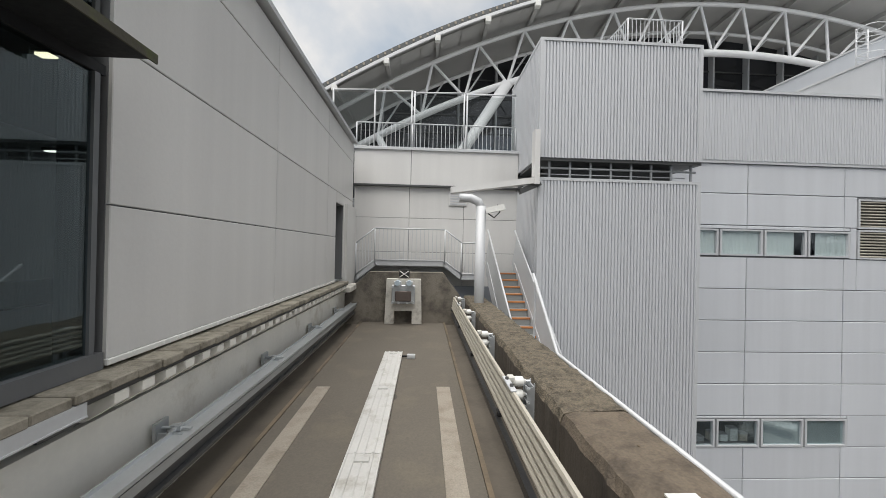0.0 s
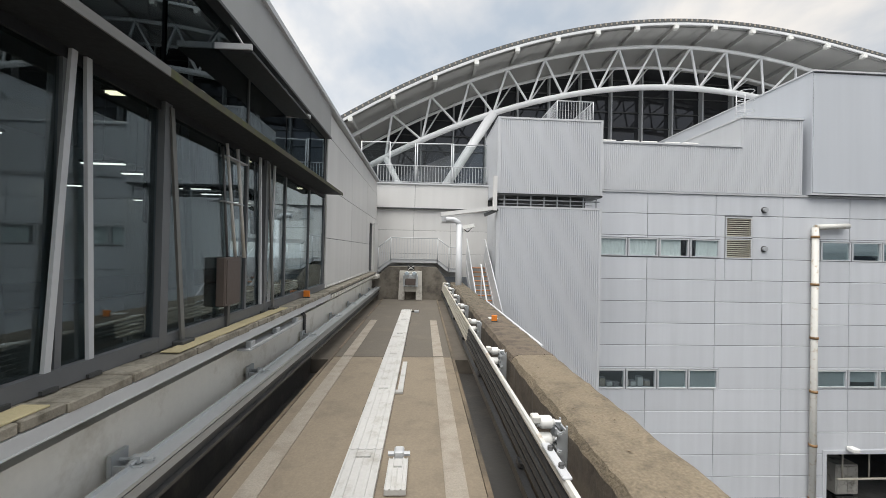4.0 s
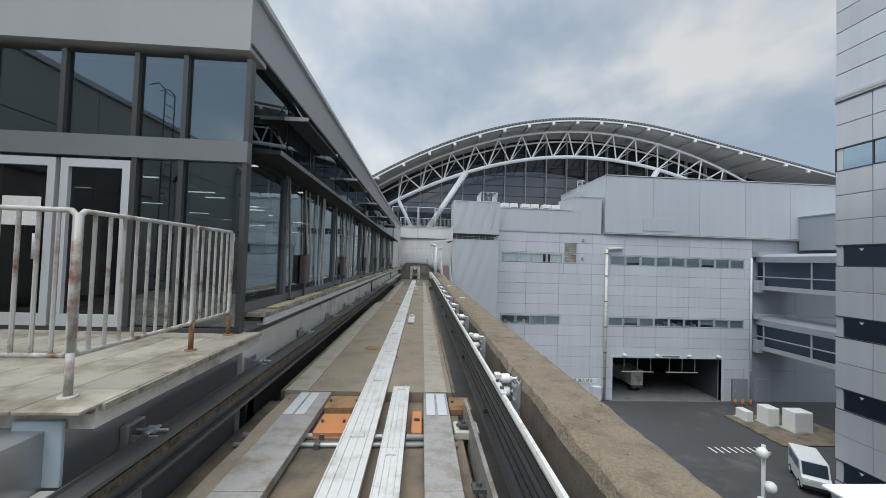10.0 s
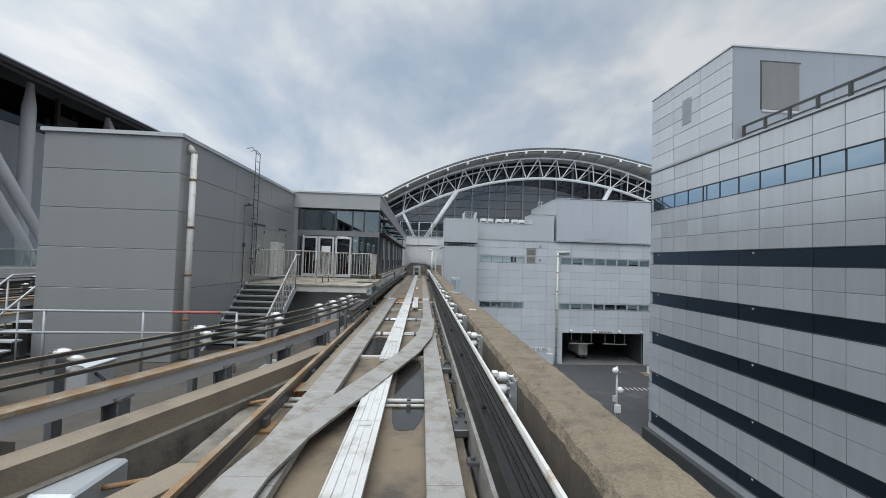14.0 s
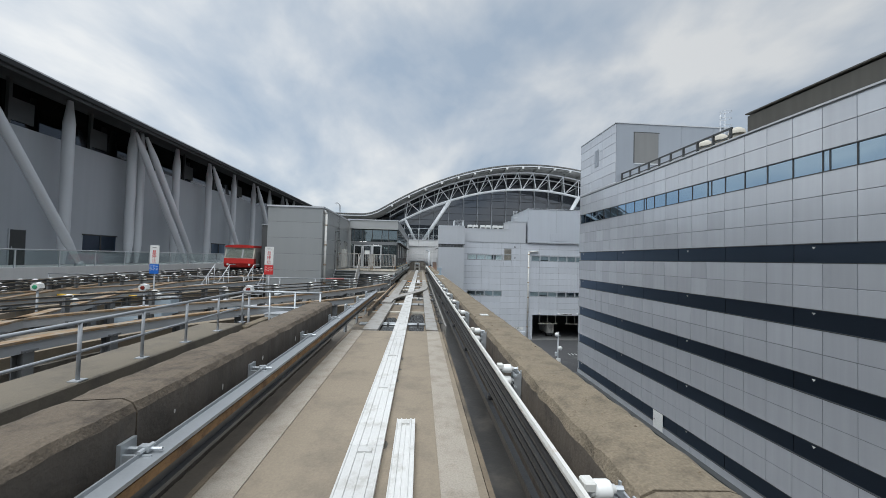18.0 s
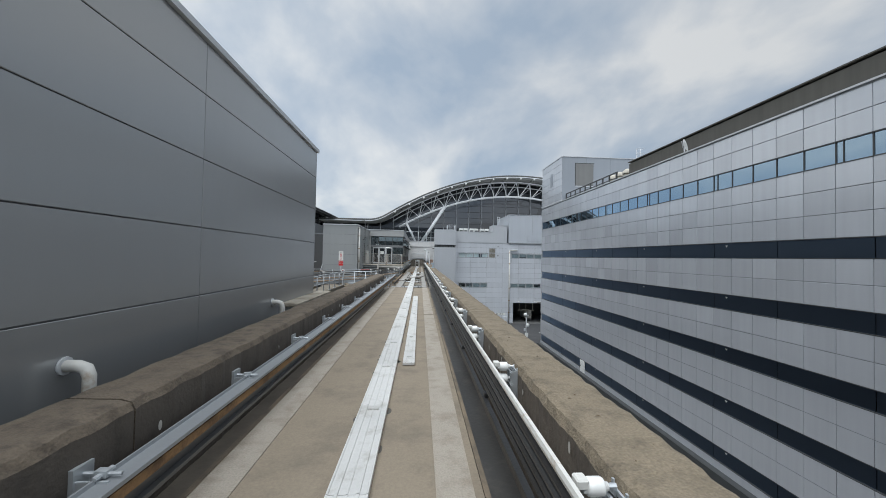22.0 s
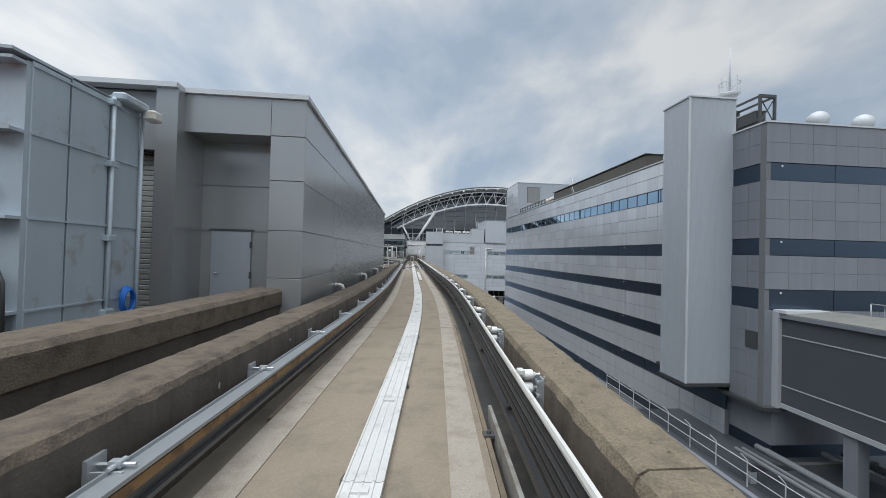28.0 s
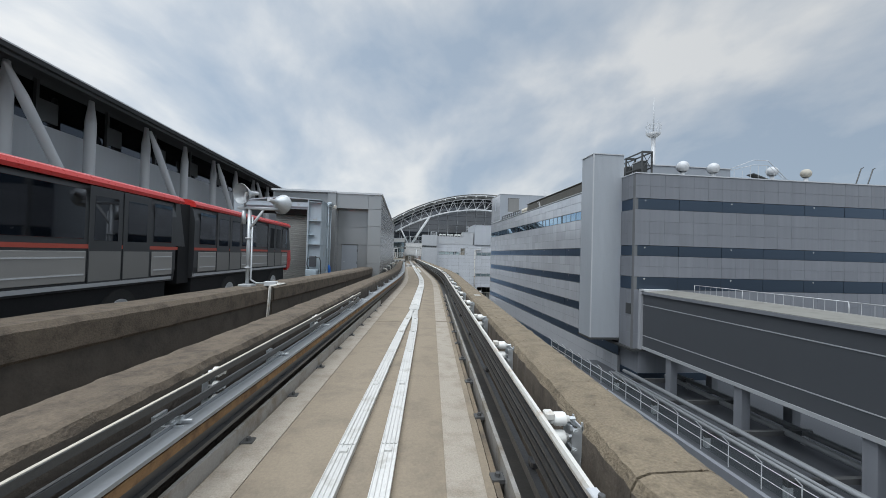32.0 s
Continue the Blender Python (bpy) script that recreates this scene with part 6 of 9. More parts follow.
part("hatch", Bv(OX - 0.03, OX + 0.01, -13.75, -12.85, 12.9, 14.8, w_=0.01), M_BLOCK, ph)
part("louvre_panel", Bv(22.1, 24.65, -17.48, -17.42, 12.4, 15.5, w_=0.02), M_PENTDOOR, ph), part("panel_frame", B(22.0, 24.75, -17.46, -17.42, 15.5, 15.6), M_DARK, ph), part("panel_frame", B(22.02, 22.1, -17.46, -17.42, 12.4, 15.5), M_DARK, ph), part("louvre_sill", B(22.1, 24.65, -17.5, -17.42, 12.25, 12.38), M_STEEL, ph)
rr = thing("roof_edge_rail", "dark steel safety rail along the roof edge", "railing")
part("rail", beam(bmesh.new(), (OX + 0.6, -17.6, 11.15), (OX + 0.6, -31.0, 11.15), 0.1, 0.12), M_DARK, rr), part("rail", beam(bmesh.new(), (OX + 0.6, -17.6, 10.6), (OX + 0.6, -31.0, 10.6), 0.08, 0.08), M_DARK, rr)
for i in range(10):
    part("post", B(OX + 0.52, OX + 0.66, -17.7 - 1.47 * i, -17.58 - 1.47 * i, 10.1, 11.2), M_DARK, rr)
sc = thing("roof_screen", "long olive-grey plant screen on the office roof", "screen", kind="structure")
part("screen", prism(bmesh.new(), [(OX + 2.2, 10.0), (OX + 4, 10.0), (OX + 4, 12.35), (OX + 2.2, 12.2)], "y", -54.0, -30.4), M_PLANT, sc)
part("cap", B(OX + 2.1, OX + 4.1, -54.1, -30.3, 12.33, 12.4), M_PLANT, sc)
lc = thing("roof_ladder", "caged grey roof ladder by the penthouse", "ladder")
for dx in (0, 0.5):
    part("stile", T((30.0 + dx, -19.0, 9.9), (30.0 + dx, -19.0, 17.4), 0.04), M_STEEL, lc)
for i in range(21):
    part("rung", T((30.0, -19.0, 10.3 + 0.33 * i), (30.5, -19.0, 10.3 + 0.33 * i), 0.02, n=6), M_STEEL, lc)
for z in (15.9, 16.6, 17.3):
    part("hoop", poly_tube(bmesh.new(), [(30.25 + 0.5 * math.cos(math.pi * 2 * i / 12), -19.4 + 0.45 * math.sin(math.pi * 2 * i / 12), z) for i in range(13)], 0.025, 5), M_STEEL, lc)


def dome(bm, c, r, n=16, m=8, z0=0.0):
    """An upper part of a ball; z0 in -1..1 says where it is cut."""
    rings = []
    a0 = math.asin(max(-1, z0))
    for j in range(m):
        a = a0 + (math.pi / 2 - a0) * j / m
        rings.append([bm.verts.new((c[0] + r * math.cos(a) * math.cos(2 * math.pi * i / n), c[1] + r * math.cos(a) * math.sin(2 * math.pi * i / n), c[2] + r * math.sin(a))) for i in range(n)])
    tip = bm.verts.new((c[0], c[1], c[2] + r))
    for a, b in zip(rings, rings[1:]):
        for i in range(n):
            bm.faces.new((a[i], a[(i + 1) % n], b[(i + 1) % n], b[i])).smooth = True
    for i in range(n):
        bm.faces.new((rings[-1][i], rings[-1][(i + 1) % n], tip)).smooth = True
    return bm


for i in range(3):
    v = thing("roof_vent", "cream mushroom roof vent", "vent", "roof vents")
    yv = -25.6 - 1.5 * i
    part("stem", T((23.2, yv, 9.9), (23.2, yv, 11.6), 0.42, n=14), M_STONE, v), part("cap", dome(bmesh.new(), (23.2, yv, 11.6), 0.55, z0=0.0), M_STONE, v)
ds = thing("satellite_dish", "white satellite dish on the roof edge", "dish")
bm = bmesh.new()
rings = []
for j in range(6):
    r = 0.15 + 0.85 * j / 5
    rings.append([bm.verts.new((r * math.cos(2 * math.pi * i / 18), r * math.sin(2 * math.pi * i / 18), 0.25 * (r / 1.0) ** 2)) for i in range(18)])
for a, b in zip(rings, rings[1:]):
    for i in range(18):
        bm.faces.new((a[i], a[(i + 1) % 18], b[(i + 1) % 18], b[i])).smooth = True
bm.faces.new(rings[0])
bmesh.ops.transform(bm, matrix=pose(21.1, -40.2, 11.15, 72, 0, 62) @ Matrix.Diagonal((0.5, 0.5, 0.5, 1)), verts=bm.verts)
part("reflector", bm, M_CERAM, ds), part("mast", T((21.2, -40.15, 9.7), (21.2, -40.15, 11.2), 0.05), M_STEEL, ds)
part("feed_arm", T((21.05, -40.2, 10.95), (20.75, -40.45, 11.4), 0.02), M_STEEL, ds)
fr = thing("roof_frame", "open dark steel lattice frame on the roof", "frame")
for y in (-57.4, -60.2, -63.0, -65.8):
    for x in (22.55, 23.6):
        part("post", B(x - 0.07, x + 0.07, y - 0.07, y + 0.07, 9.9, 13.2), M_DARK, fr)
    part("cross_beam", B(22.55, 23.6, y - 0.08, y + 0.08, 13.0, 13.2), M_DARK, fr), part("brace", T((22.55, y, 11.3), (23.6, y, 13.0), 0.035, n=6), M_DARK, fr), part("brace", T((23.6, y, 11.3), (22.55, y, 13.0), 0.035, n=6), M_DARK, fr)
for z in (10.9, 11.5, 13.1):
    for x in (22.55, 23.6):
        part("beam", B(x - 0.06, x + 0.06, -65.8, -57.4, z - 0.06, z + 0.06), M_DARK, fr)
for y in (-59.0, -62.0, -64.6):
    un = thing("frame_unit", "dark fan unit inside the roof frame", "fan unit", "roof frame units")
    part("casing", Bv(22.75, 23.5, y - 0.7, y + 0.7, 9.9, 12.3, w_=0.03), M_DARK, un), part("lid", B(22.7, 23.55, y - 0.75, y + 0.75, 12.3, 12.38), M_STEEL, un)
# ribbed stair tower
tw = thing("stair_tower", "tall slim tower clad in fine ribbed metal", "tower", kind="structure")
bm = bmesh.new()
TX0, TX1, TY0, TY1 = 16.95, 20.1, -66.6, -64.2
ribs(bm, TX0, TX1, -5.7, 12.35, lambda u, o, z: (u, TY0 - o, z), 0.12, 0.010)
ribs(bm, TY0, TY1, -5.7, 12.35, lambda u, o, z: (TX0 - o, u, z), 0.12, 0.010)
ribs(bm, TX0, TX1, -5.7, 12.35, lambda u, o, z: (u, TY1 + o, z), 0.17, 0.03)
part("cladding", bm, M_TOWER, tw)
part("cap", B(TX0 - 0.08, TX1, TY0 - 0.08, TY1 + 0.08, 12.35, 12.45), M_STEEL, tw), part("bottom", B(TX0 - 0.08, TX1, TY0 - 0.08, TY1 + 0.08, -5.9, -5.7), M_DARK, tw)
part("corner_trim", B(TX0 - 0.06, TX0 + 0.04, TY0 - 0.06, TY0 + 0.04, -5.7, 12.35), M_STEEL, tw)

# annex: the office's wing across
ax = thing("annex", "panelled office wing with dark ribbon windows", "building", kind="structure")
AX, AY = 19.9, -68.9
ABANDS = [(6.75, 7.8), (2.4, 3.4), (-0.75, 0.45)]
part("wall", wall_with_holes(bmesh.new(), "y", AY + 0.035, AY + 0.4, AX, 75, -6.2, 10.1, [(AX + 0.1, 75, a, b) for a, b in ABANDS]), M_JOINT, ax)
part("side_wall", wall_with_holes(bmesh.new(), "x", AX + 0.035, AX + 0.3, AY + 0.05, -66.6, -6.2, 10.1, [(AY + 0.1, -66.6, a, b) for a, b in ABANDS]), M_JOINT, ax)
arows = [[7.8, 8.95, 10.1], [3.4, 4.52, 5.64, 6.75], [0.45, 1.42, 2.4], [-3.4, -2.1, -0.75], [-6.2, -4.8, -3.4]]
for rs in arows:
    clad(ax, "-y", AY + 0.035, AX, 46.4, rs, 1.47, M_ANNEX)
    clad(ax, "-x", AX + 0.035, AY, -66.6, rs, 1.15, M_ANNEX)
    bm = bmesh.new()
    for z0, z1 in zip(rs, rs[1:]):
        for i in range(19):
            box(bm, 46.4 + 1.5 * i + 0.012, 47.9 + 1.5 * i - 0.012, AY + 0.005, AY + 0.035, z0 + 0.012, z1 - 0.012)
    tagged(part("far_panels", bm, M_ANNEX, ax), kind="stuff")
for k, (a, b) in enumerate(ABANDS):
    for i in range(12):
        x0 = AX + 0.02 + 4.41 * i
        part("ribbon_pane", B(x0 + 0.02, min(75, x0 + 4.39), AY + 0.06, AY + 0.08, a + 0.03, b - 0.03), G_BAND, ax)
        if k < 3 and i % 2 == 0:
            part("rescue_mark", prism(bmesh.new(), [(x0 + 1.0, b - 0.28), (x0 + 0.91, b - 0.16), (x0 + 1.09, b - 0.16)], "y", AY + 0.03, AY + 0.05), M_CERAM, ax)
    part("ribbon_pane", B(AX + 0.06, AX + 0.08, AY + 0.06, -66.6, a + 0.03, b - 0.03), G_BAND, ax)
# added dark wall behind the annex panes, painted as a dim interior
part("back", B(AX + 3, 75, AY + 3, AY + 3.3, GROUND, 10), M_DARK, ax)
part("coping", B(AX - 0.05, 75, AY - 0.05, AY + 0.5, 10.1, 10.2), M_STEEL, ax), part("coping", B(AX - 0.05, AX + 0.5, AY + 0.5, -66.6, 10.1, 10.2), M_STEEL, ax)
part("roof_slab", B(AX + 0.4, 75, AY + 0.4, -56, 9.6, 9.9), M_SOFFIT, ax)
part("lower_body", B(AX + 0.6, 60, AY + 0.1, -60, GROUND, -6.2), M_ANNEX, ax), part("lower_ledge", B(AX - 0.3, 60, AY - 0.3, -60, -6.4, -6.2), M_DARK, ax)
part("lower_band", B(AX + 0.56, 60, AY + 0.05, -60, -9.6, -8.5), G_BAND, ax)
part("small_window", B(AX - 0.03, AX + 0.02, -68.5, -67.7, -3.1, -2.1), M_DARK, ax)
# roof plant of the annex
for x, y, r in ((27.5, -65.2, 0.62), (31.0, -65.2, 0.6), (37.9, -65.2, 0.55), (42.0, -65.2, 0.5)):
    d = thing("radome", "white ball-shaped antenna cover on the roof", "radome", "roof antenna covers")
    part("ball", dome(bmesh.new(), (x, y, 11.95), r, z0=-0.8), M_STEEL if x < 38 else M_STONE, d), part("pedestal", T((x, y, 9.8), (x, y, 11.5), 0.2, n=10), M_STEEL, d)
pb = thing("plant_room", "low grey plant room on the annex roof", "roof block")
part("body", B(25.0, 36.0, -62, -58, 9.9, 12.8), M_BLOCK, pb), part("coping", B(24.9, 36.1, -62.1, -57.9, 12.8, 12.9), M_STEEL, pb)
an = thing("antenna_mast", "tall slim lightning mast with a ringed gallery", "mast")
part("mast", T((35.0, -49.7, 9.9), (35.0, -49.7, 20.4), 0.35, 0.3, n=12), M_STEEL, an), part("platform", T((35.0, -49.7, 20.4), (35.0, -49.7, 20.9), 0.55, 1.05, n=18), M_STEEL, an)
part("tip", T((35.0, -49.7, 20.9), (35.0, -49.7, 26.3), 0.12, 0.03, n=8), M_STEEL, an)
for i in range(12):
    a = 2 * math.pi * i / 12
    part("picket", T((35.0 + 1.0 * math.cos(a), -49.7 + 1.0 * math.sin(a), 20.9), (35.0 + 1.0 * math.cos(a), -49.7 + 1.0 * math.sin(a), 22.2 + (0.5 if i % 3 == 0 else 0)), 0.03, n=5), M_STEEL, an)
part("ring", poly_tube(bmesh.new(), [(35.0 + 1.0 * math.cos(2 * math.pi * i / 16), -49.7 + 1.0 * math.sin(2 * math.pi * i / 16), 22.1) for i in range(17)], 0.035, 5), M_STEEL, an)
rs_ = thing("roof_stair", "grey steel roof stair with handrails", "stairs")
part("flight", beam(bmesh.new(), (34.0, -66.5, 11.2), (37.6, -66.5, 10.1), 0.8, 0.1), M_DARK, rs_)
for dz in (0.5, 1.0):
    part("handrail", poly_tube(bmesh.new(), [(31.5, -66.9, 11.2 + dz * 0.4), (34.0, -66.9, 11.6 + dz), (35.6, -66.9, 11.6 + dz), (38.2, -66.9, 10.1 + dz * 0.3)], 0.03, 6), M_STEEL, rs_)
for i in range(7):
    x = 31.8 + i * 0.9
    part("post", T((x, -66.9, 9.9), (x, -66.9, 12.0 if 33.5 < x < 36 else 11.4), 0.025, n=6), M_STEEL, rs_)
for i, x in enumerate((48.0, 49.5)):
    dv = thing("roof_davit", "thin slanted davit arm on the roof", "davit", "roof davits")
    part("arm", T((x, -65, 9.9), (x + 1.1, -65, 12.9), 0.06), M_DARK, dv), part("hook", T((x + 1.1, -65, 12.9), (x + 1.4, -65, 13.05), 0.05), M_DARK, dv)

# gangway running alongside, towards the camera's start of the bend
gg = thing("gangway", "enclosed dark grey gangway with a beige roof", "gangway", kind="structure")
GX0, GX1, GYA, GYB = 20.62, 25.2, -68.95, -135.0
part("side", B(GX0, GX0 + 0.15, GYB, GYA, -5.9, -1.0), M_GANG, gg), part("side", B(GX1 - 0.15, GX1, GYB, GYA, -5.9, -1.0), M_GANG, gg)
part("roof", prism(bmesh.new(), [(GX0 - 0.1, -1.0), (GX0 - 0.1, -0.86), ((GX0 + GX1) / 2, -0.7), (GX1 + 0.1, -0.86), (GX1 + 0.1, -1.0)], "y", GYB, GYA), M_GREYROOF, gg)
part("gutter", B(GX0 - 0.16, GX0 - 0.02, GYB, GYA, -1.12, -0.9), M_ANNEX, gg), part("bottom_rail", B(GX0 - 0.06, GX0 + 0.1, GYB, GYA, -6.15, -5.9), M_STRUT, gg)
for z in (-2.1, -4.9):
    part("trim", B(GX0 - 0.03, GX0, GYB, GYA, z - 0.03, z + 0.03), M_STRUT, gg)
part("floor", B(GX0, GX1, GYB, GYA, -6.15, -5.95), M_DARK, gg), part("end_hood", B(GX0 - 0.2, GX0 + 2.6, GYA - 0.7, GYA + 0.05, -0.85, -0.68), M_STEEL, gg), part("end_collar", B(GX0 - 0.25, GX0, GYA - 0.3, GYA + 0.05, -6.2, -0.8), M_OFFICE, gg)
for y in (-72.5, -79.0, -86, -95, -104):
    for x in (GX0 + 0.4, GX1 - 0.5):
        part("leg", B(x - 0.3, x + 0.3, y - 0.3, y + 0.3, GROUND, -6.1), M_ANNEX, gg)
railing("gangway_railing", "thin grey railing on the gangway roof", [(24.9, -70.2, -0.95), (24.9, -75, -0.95), (24.9, -82, -0.95), (24.9, -90, -0.95)], 0.8, 0.62, r=0.022)
# pipe rack under the gangway
pr = thing("pipe_rack", "low steel pipe rack with galvanised pipes", "pipe rack")
for i, (x, z, r) in enumerate(((17.2, -8.0, 0.12), (17.6, -8.0, 0.1), (18.4, -7.9, 0.16), (19.0, -8.1, 0.1), (22.4, -8.4, 0.2), (23.6, -8.4, 0.2))):
    part("pipe", T((x, -70, z), (x, -112, z), r), M_RAILG, pr)
for i in range(9):
    y = -71.0 - 4.8 * i
    part("frame", B(17.0, 24.2, y - 0.12, y + 0.12, -8.6, -8.3), M_STRUT2, pr), part("leg", B(17.0, 17.3, y - 0.12, y + 0.12, GROUND, -8.6), M_STEEL, pr), part("leg", B(23.6, 23.9, y - 0.12, y + 0.12, GROUND, -8.6), M_STEEL, pr)
rf = thing("lower_roof", "grey lower roof deck under the gangway", "roof", kind="structure")
part("deck", B(16.0, 60, -135, -62, -9.6, -9.2), M_GANG, rf), part("kerb", B(15.8, 16.1, -135, -62, -9.6, -9.0), M_ANNEX, rf)
fc = thing("yard_fence", "mesh security fence with angled barb arms", "fence")
for i in range(22):
    y = -58.0 - 1.9 * i
    part("post", T((16.6, y, -9.2), (16.6, y, -7.9), 0.03, n=6), M_STEEL, fc), part("barb_arm", T((16.6, y, -7.9), (16.25, y, -7.55), 0.03, n=6), M_STEEL, fc)
part("mesh", B(16.59, 16.61, -100, -58, -9.0, -8.0), G_MESH, fc)
for z in (-8.0, -8.6):
    part("rail", T((16.6, -58, z), (16.6, -100, z), 0.025, n=6), M_STEEL, fc)
# gutter walk at the office's foot
part("plinth", B(OX - 0.5, OX, OY1, OY0, GROUND, -11.4), M_DARK, office)

wp = thing("wall_hatch", "white painted hatch plate on the office wall", "hatch")
part("plate", Bv(OX - 0.03, OX + 0.01, -25.2, -24.0, -11.35, -9.95, w_=0.01), M_CERAM, wp), part("latch", B(OX - 0.045, OX - 0.03, -24.2, -24.1, -10.7, -10.6), M_DARK, wp)

# link bridges between the facade and the office
for z0, z1 in ((-0.1, 3.75), (-6.55, -3.0)):
    lb = thing("link_bridge", "glazed grey link bridge between the buildings", "bridge", "link bridges", kind="structure")
    part("floor", B(37.3, 41.0, -9, 13.2, z0, z0 + 0.45), M_STRUT, lb), part("roof", prism(bmesh.new(), [(37.2, z1 - 0.9), (37.2, z1 - 0.3), (38.0, z1), (40.4, z1), (41.1, z1 - 0.3), (41.1, z1 - 0.9)], "y", -9, 13.2), M_BLOCK, lb)
    part("glass", B(37.42, 37.46, -9, 13.2, z0 + 0.45, z1 - 0.9), G_BAND, lb), part("glass", B(40.9, 40.94, -9, 13.2, z0 + 0.45, z1 - 0.9), G_DARK, lb)
    part("sill", B(37.3, 37.42, -9, 13.2, z0 + 1.35, z0 + 1.45), M_STRUT, lb)
    for y in (-6, -1.5, 3, 7.5, 12.4):
        part("mullion", B(37.34, 37.44, y - 0.07, y + 0.07, z0 + 0.45, z1 - 0.9), M_STRUT, lb)
    part("end_frame", B(36.9, 41.4, 12.6, 13.25, z1 - 0.3, z1 + 0.25), M_STRUT, lb), part("end_foot", B(36.9, 37.6, 12.5, 13.25, z0 - 0.3, z0 + 1.0), M_STRUT, lb)


# ---- station beside the track ----
SX = -1.68
station = thing("station_wall", "grey panelled station wall", "wall", kind="structure")
DOORW = [(10.3, 11.2, 1.15, 3.22)]
part("wall", wall_with_holes(bmesh.new(), "x", SX - 0.3, SX + 0.03, 3.7, 12.4, 1.25, 5.2, DOORW), M_JOINT, station)
clad(station, "+x", SX + 0.03, 3.7, 12.4, [1.28, 2.36, 3.5, 4.66, 5.2], 2.9, M_WALL, DOORW)
part("sill", Bv(SX, SX + 0.075, 3.7, 10.3, 1.24, 1.285, w_=0.006), M_CERAM, station), part("back", B(-8.7, -8.4, -20.3, 13.0, -0.5, 5.0), M_WALL, station)
part("pier", B(SX - 0.1, SX + 0.14, 11.3, 12.5, 0.9, 3.3), M_WALL, station), part("pier_cap", Bv(SX - 0.1, SX + 0.34, 10.9, 12.2, 0.92, 1.06, w_=0.02), M_PALECONC, station)
part("door_back", B(-2.6, -2.5, 10.2, 11.4, 1.1, 3.4), M_INTER, station)
fa = thing("roof_fascia", "grey metal roof fascia above the glazing", "fascia", kind="structure")
part("fascia", B(SX - 0.2, SX + 0.12, -20.45, 3.68, 4.60, 5.25), M_FASC, fa), part("front_fascia", B(-5.95, SX + 0.12, -20.92, -20.45, 4.50, 5.25), M_FASC, fa)
part("coping", B(SX - 0.3, SX + 0.17, -20.97, 12.4, 5.25, 5.33), M_STEEL, fa), part("coping", B(-5.95, SX - 0.3, -20.97, -20.4, 5.25, 5.33), M_STEEL, fa)
part("lower_trim", B(SX - 0.2, SX + 0.14, -20.9, 3.68, 4.565, 4.60), M_DARK, fa), part("roof", B(-8.7, SX - 0.3, -20.4, 12.4, 5.0, 5.25), M_SOFFIT, fa)
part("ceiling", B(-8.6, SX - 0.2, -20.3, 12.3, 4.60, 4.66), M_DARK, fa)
pf = thing("platform", "raised station platform with concrete side wall", "platform", kind="structure")
# recess: dark strip that paints the shade and stain under the platform edge
# wall_foot: dark kerb along the bottom of the pale wall
part("slab", B(-8.7, -1.66, -20.5, 12.3, 0.95, 1.15), M_INTER, pf), part("side_wall", B(-2.0, -1.67, -20.5, 12.0, -0.5, 0.87), M_LEDGEWALL, pf), part("wall_foot", B(-1.67, -1.60, -20.5, 2.7, -0.36, 0.04), M_DIRTY, pf, "dark foot of the wall"), part("recess", B(-2.0, -1.85, -20.5, 12.0, 0.87, 0.96), M_DARK, pf), part("edge_beam", B(-1.86, -1.67, 3.3, 12.0, 0.90, 1.10), M_STRUT2, pf)
part("edge_channel", B(-1.425, -1.395, -20.5, 3.3, 1.075, 1.155), M_STEEL, pf), part("channel_flange", B(-1.50, -1.39, -20.5, 3.3, 1.065, 1.075), M_STEEL, pf), part("edge_bed", B(-1.66, -1.43, 3.3, 11.0, 1.115, 1.155), M_DARK, pf)
part("soffit", B(-1.67, -1.46, -20.5, 3.3, 1.11, 1.15), M_DARK, pf)
STONES = {0: mesh_of(Bv(-0.15, 0.145, -0.234, -0.004, 0, 0.062, w_=0.008), M_EDGE, "edge_stone"), 1: mesh_of(Bv(-0.075, 0.075, -0.61, -0.004, 0, 0.012, w_=0.003), M_YELLOW, "tactile_strip")}
y, i = 10.9, 0
while y > -20.4:
    part("edge_stone", STONES[0], None, pf, at=Matrix.Translation((-1.54 + 0.006 * math.sin(i * 2.3), y, 1.156 + 0.005 * math.sin(i * 1.7))))
    y -= 0.24
    i += 1
for y0, n in ((0.9, 4), (-2.6, 3), (-5.6, 4), (-9.7, 3), (-13.45, 4), (-17.6, 4)):
    for i in range(n):
        part("tactile_strip", STONES[1], None, pf, at=Matrix.Translation((-1.50, y0 - 0.614 * i, 1.222)))
CORB = mesh_of(prism(bmesh.new(), [(-1.67, 1.115), (-1.67, 0.93), (-1.60, 0.93), (-1.415, 1.05), (-1.415, 1.115)], "y", -0.06, 0.06), M_LEDGEWALL, "corbel")
for i in range(31):
    part("corbel", CORB, None, pf, at=Matrix.Translation((0, 10.78 - 0.24 * i, 0)))
for yy in (2.35, -8.2):
    part("drain_pipe", poly_tube(bmesh.new(), [(-1.64, yy - 0.12, 0.93), (-1.63, yy, 0.86), (-1.63, yy, -0.3)], 0.03), M_STRUT2, pf)

dtr = thing("drip_tray", "pale metal drip tray hung under the platform edge", "tray")
part("tray", Bv(-1.52, -1.36, -0.4, 1.4, 0.93, 0.955, w_=0.006), M_STEEL, dtr), part("rim", B(-1.37, -1.355, -0.4, 1.4, 0.955, 0.975), M_STEEL, dtr)
